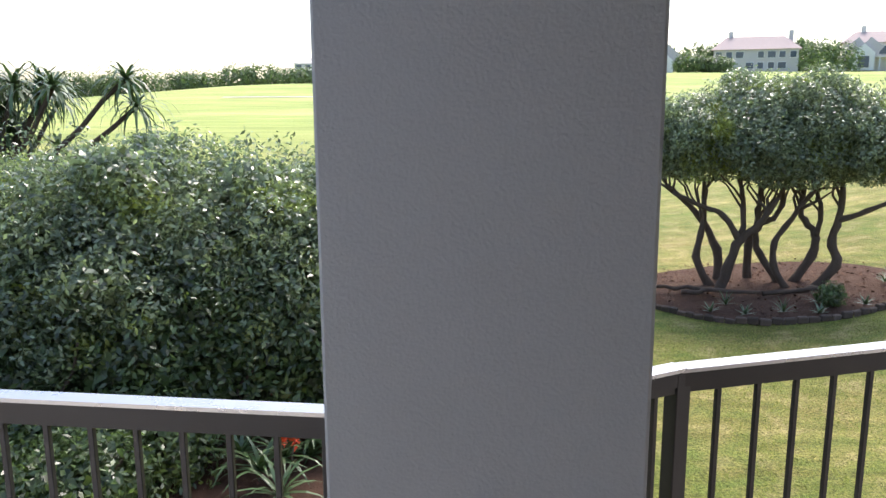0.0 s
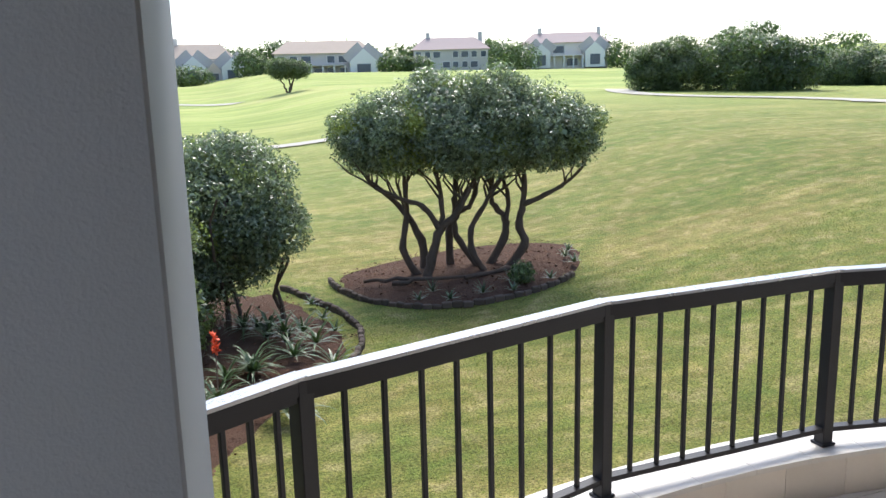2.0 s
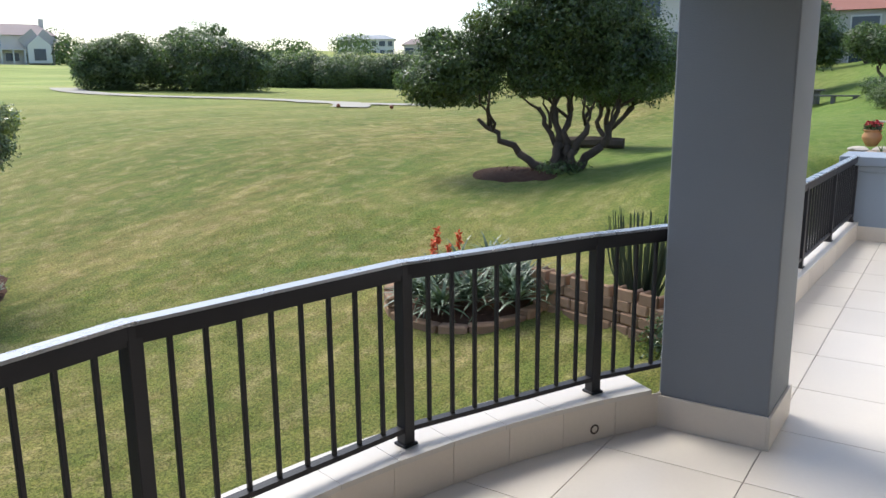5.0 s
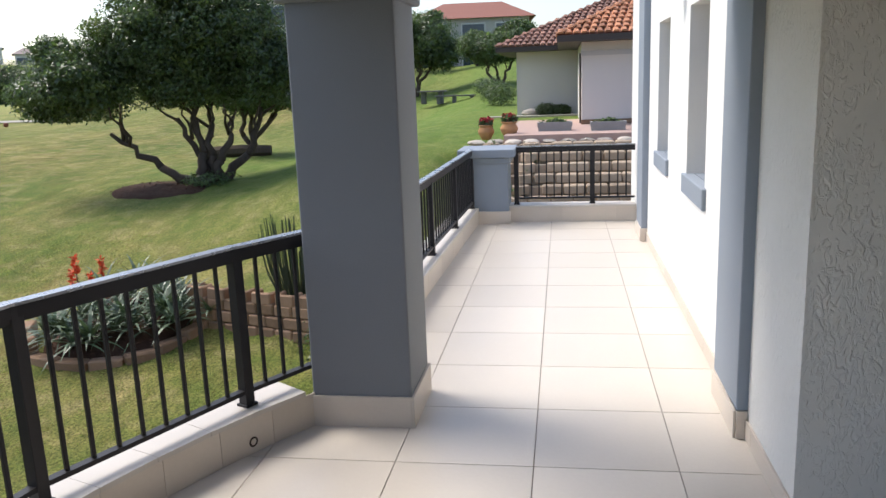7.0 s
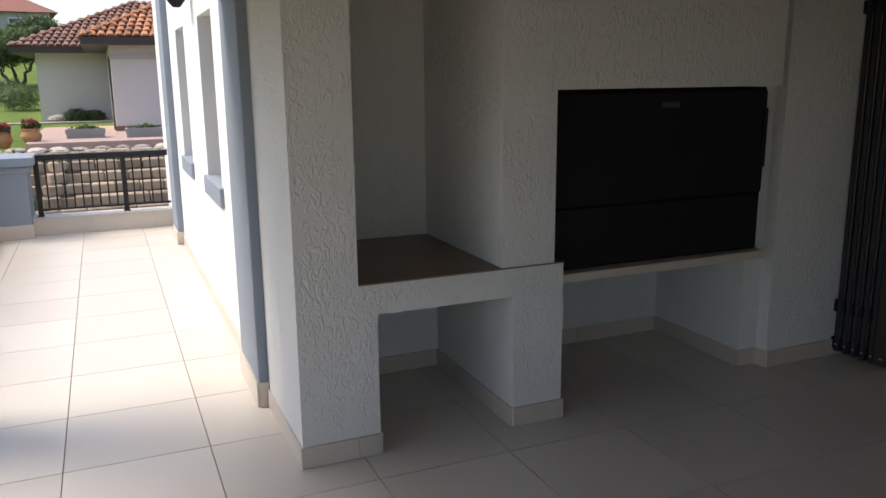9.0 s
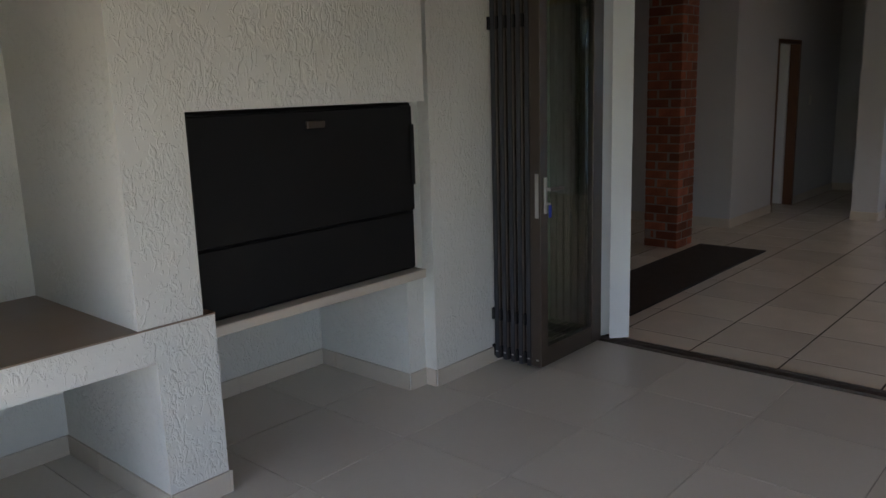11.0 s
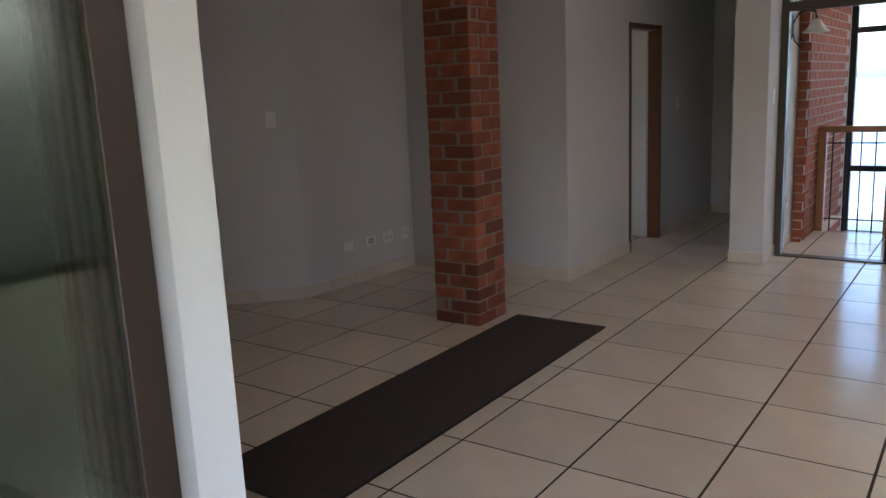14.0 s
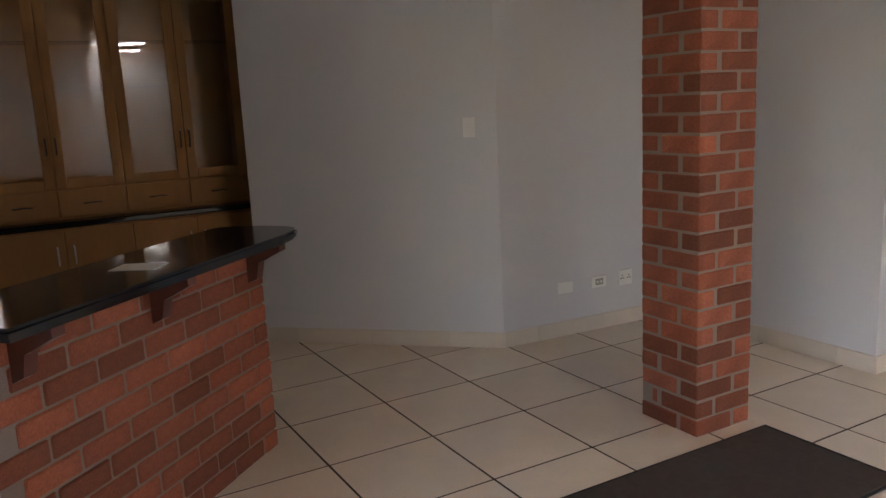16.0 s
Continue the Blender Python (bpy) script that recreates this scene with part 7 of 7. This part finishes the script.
sk = thing("baseboard_terrace", "cream tile skirting round the fireplace and terrace walls", "skirting", (0, 0, 0), "", "structure")
skirting(sk, (FX, -0.935), (0.335, -0.935))
skirting(sk, (FX, -1.28), (FX, -0.924), first=0.10)
skirting(sk, (BX, -1.28), (FX, -1.28))
skirting(sk, (FX, -1.93), (BX, -1.93))
skirting(sk, (BX, -1.93), (BX, -1.28))
skirting(sk, (FX, -2.19), (FX, -1.93))
skirting(sk, (BX, -2.19), (FX - 0.011, -2.19))
skirting(sk, (BX, -3.45), (BX, -2.19))
skirting(sk, (-0.21, -3.45), (BX, -3.45))
skirting(sk, (-0.21, -3.58), (-0.21, -3.45))
skirting(sk, (-0.29, -4.72), (-0.29, -3.58))
skirting(sk, (-0.29, -3.58), (-0.21, -3.58))
skirting(sk, (0.86, -0.945), (4.7, -0.945))
skirting(sk, (0.335, -0.885), (0.86, -0.885), 0.13)
skirting(sk, (0.335, -0.935), (0.335, -0.885), 0.13)
skirting(sk, (4.7, -0.885), (5.2, -0.885), 0.13)
skirting(sk, (4.7, -0.945), (4.7, -0.885), 0.13)
kt = thing("kerb_tiles", "cream tiles facing the low kerb", "tiles", (0, 0, 0), "", "structure")
for k in range(-11, 12):
    a0, a1 = k * 3.7 + 1.8, (k + 1) * 3.7 + 1.8
    if a0 < -35 or a1 > 38:
        continue
    p, q = Vector(on_arc(a0, ARC_R - 0.086)), Vector(on_arc(a1, ARC_R - 0.086))
    skirting(kt, q, p, KERB_Z - 0.024, 1.0, 0.008)
skirting(kt, (5.74, passage_y(5.74) - 0.001), (0.83, passage_y(0.83) - 0.001), KERB_Z - 0.024, 0.6, 0.008)
skirting(kt, (5.859, 0.48), (5.859, -0.94), KERB_Z - 0.024, 0.6, 0.008)
for a in (29.9,):
    p = on_arc(a, ARC_R - 0.094)
    t = thing("drain_hole", "small round drain outlet low in the kerb", "drain", (p[0], p[1], 0.055))
    bm = lathe(bmesh.new(), [(0.024, 0), (0.024, 0.004), (0.016, 0.005), (0.016, 0.001)], seg=14)
    o = part("outlet", bm, MAT_GROUT_DARK, t)
    o.matrix_basis = Euler((radians(90), 0, radians(-a))).to_matrix().to_4x4()
ski = thing("baseboard_inside", "cream tile skirting along the living room walls", "skirting", (0, 0, 0), "", "structure")
skirting(ski, A1, A0, 0.10, 0.525, first=0.35)
skirting(ski, (1.80, -9.06), A1, 0.10, 0.525)
skirting(ski, (0.26, -9.07), (1.80, -9.07), 0.10, 0.525, first=0.22)
skirting(ski, (0.26, -10.32), (0.26, -9.06), 0.10, 0.525)
skirting(ski, (0.26, -12.85), (0.26, -11.13), 0.10, 0.525)
skirting(ski, (-0.93, -10.27), (-0.66, -10.27), 0.10, 0.525)
skirting(ski, (-0.66, -10.27), (-0.66, -12.85), 0.10, 0.525)
skirting(ski, (-0.93, -11.345), (-0.93, -10.259), 0.10, 0.525)
skirting(ski, (-0.66, -12.85), (0.26, -12.85), 0.10, 0.525)

# brick pillar: four bricks pinwheeled in each course, turned over from course to course
pillar = thing("brick_pillar", "square red face brick pillar with grey mortar joints", "pillar", (0.42, -7.88, 0))
part("mortar_core", boxed(-0.170, -0.170, 0, 0.170, 0.170, RZ), MAT_MORTAR, pillar)
rb = random.Random(11)
BRICK = mesh_of("brick", boxed(-0.111, -0.053, -0.0385, 0.111, 0.053, 0.0385, 0.006), MAT_BRICK)
course = 0.0855
for k in range(32):
    z = 0.0375 + k * course
    for q in range(4):
        s = 1 if k % 2 else -1
        base_m = Matrix.Rotation(radians(90 * q), 4, "Z") @ Matrix.Translation((s * 0.0615, -0.1225, 0))
        jig = Matrix.LocRotScale((rb.uniform(-0.002, 0.002), rb.uniform(-0.002, 0.002), z + rb.uniform(-0.0015, 0.0015)), Euler((0, 0, rb.uniform(-0.006, 0.006))), None)
        shared("brick", BRICK, pillar, jig @ base_m)
HALF = mesh_of("brick", boxed(-0.0525, -0.053, -0.0385, 0.0525, 0.053, 0.0385, 0.006), MAT_BRICK)
for k in range(11):
    z = 0.0385 + k * 0.0868
    off = 0.0 if k % 2 else -0.117
    u = off
    while u < bar_len:
        w = 0.222
        if u < 0:
            shared("brick", HALF, bar, Matrix.Translation((0.0525, -0.053 + rb.uniform(-0.002, 0.002), z)))
        elif u + w <= bar_len:
            shared("brick", BRICK, bar, Matrix.LocRotScale((u + 0.111, -0.053 + rb.uniform(-0.002, 0.002), z), Euler((0, 0, rb.uniform(-0.004, 0.004))), None))
        u += 0.234
# brick pier and wall in the stair hall
hb_ = thing("brick_hall_wall", "red face brick pier and wall beside the stairs", "wall", (0, 0, 0), "", "structure")
part("mortar_core", boxed(-1.012, -13.64, -0.35, -0.935, -11.37, RZ), MAT_MORTAR_PALE, hb_)
vs = []
bm = bmesh.new()
for k in range(36):
    z = -0.3 + k * 0.0855
    for i in range(10 if k % 2 else 9):
        y = -11.46 - i * 0.234 - (0.117 if k % 2 else 0)
        box(bm, -1.02 if i or k % 2 else -1.04, max(y - 0.108, -13.64), z, -0.985, y + 0.108, z + 0.073)
    box(bm, -1.018, -11.366, z, -0.945, -11.35, z + 0.073)
o = part("brick_courses", bm, MAT_BRICK, hb_)
tagged(o, "", "", "", "stuff")
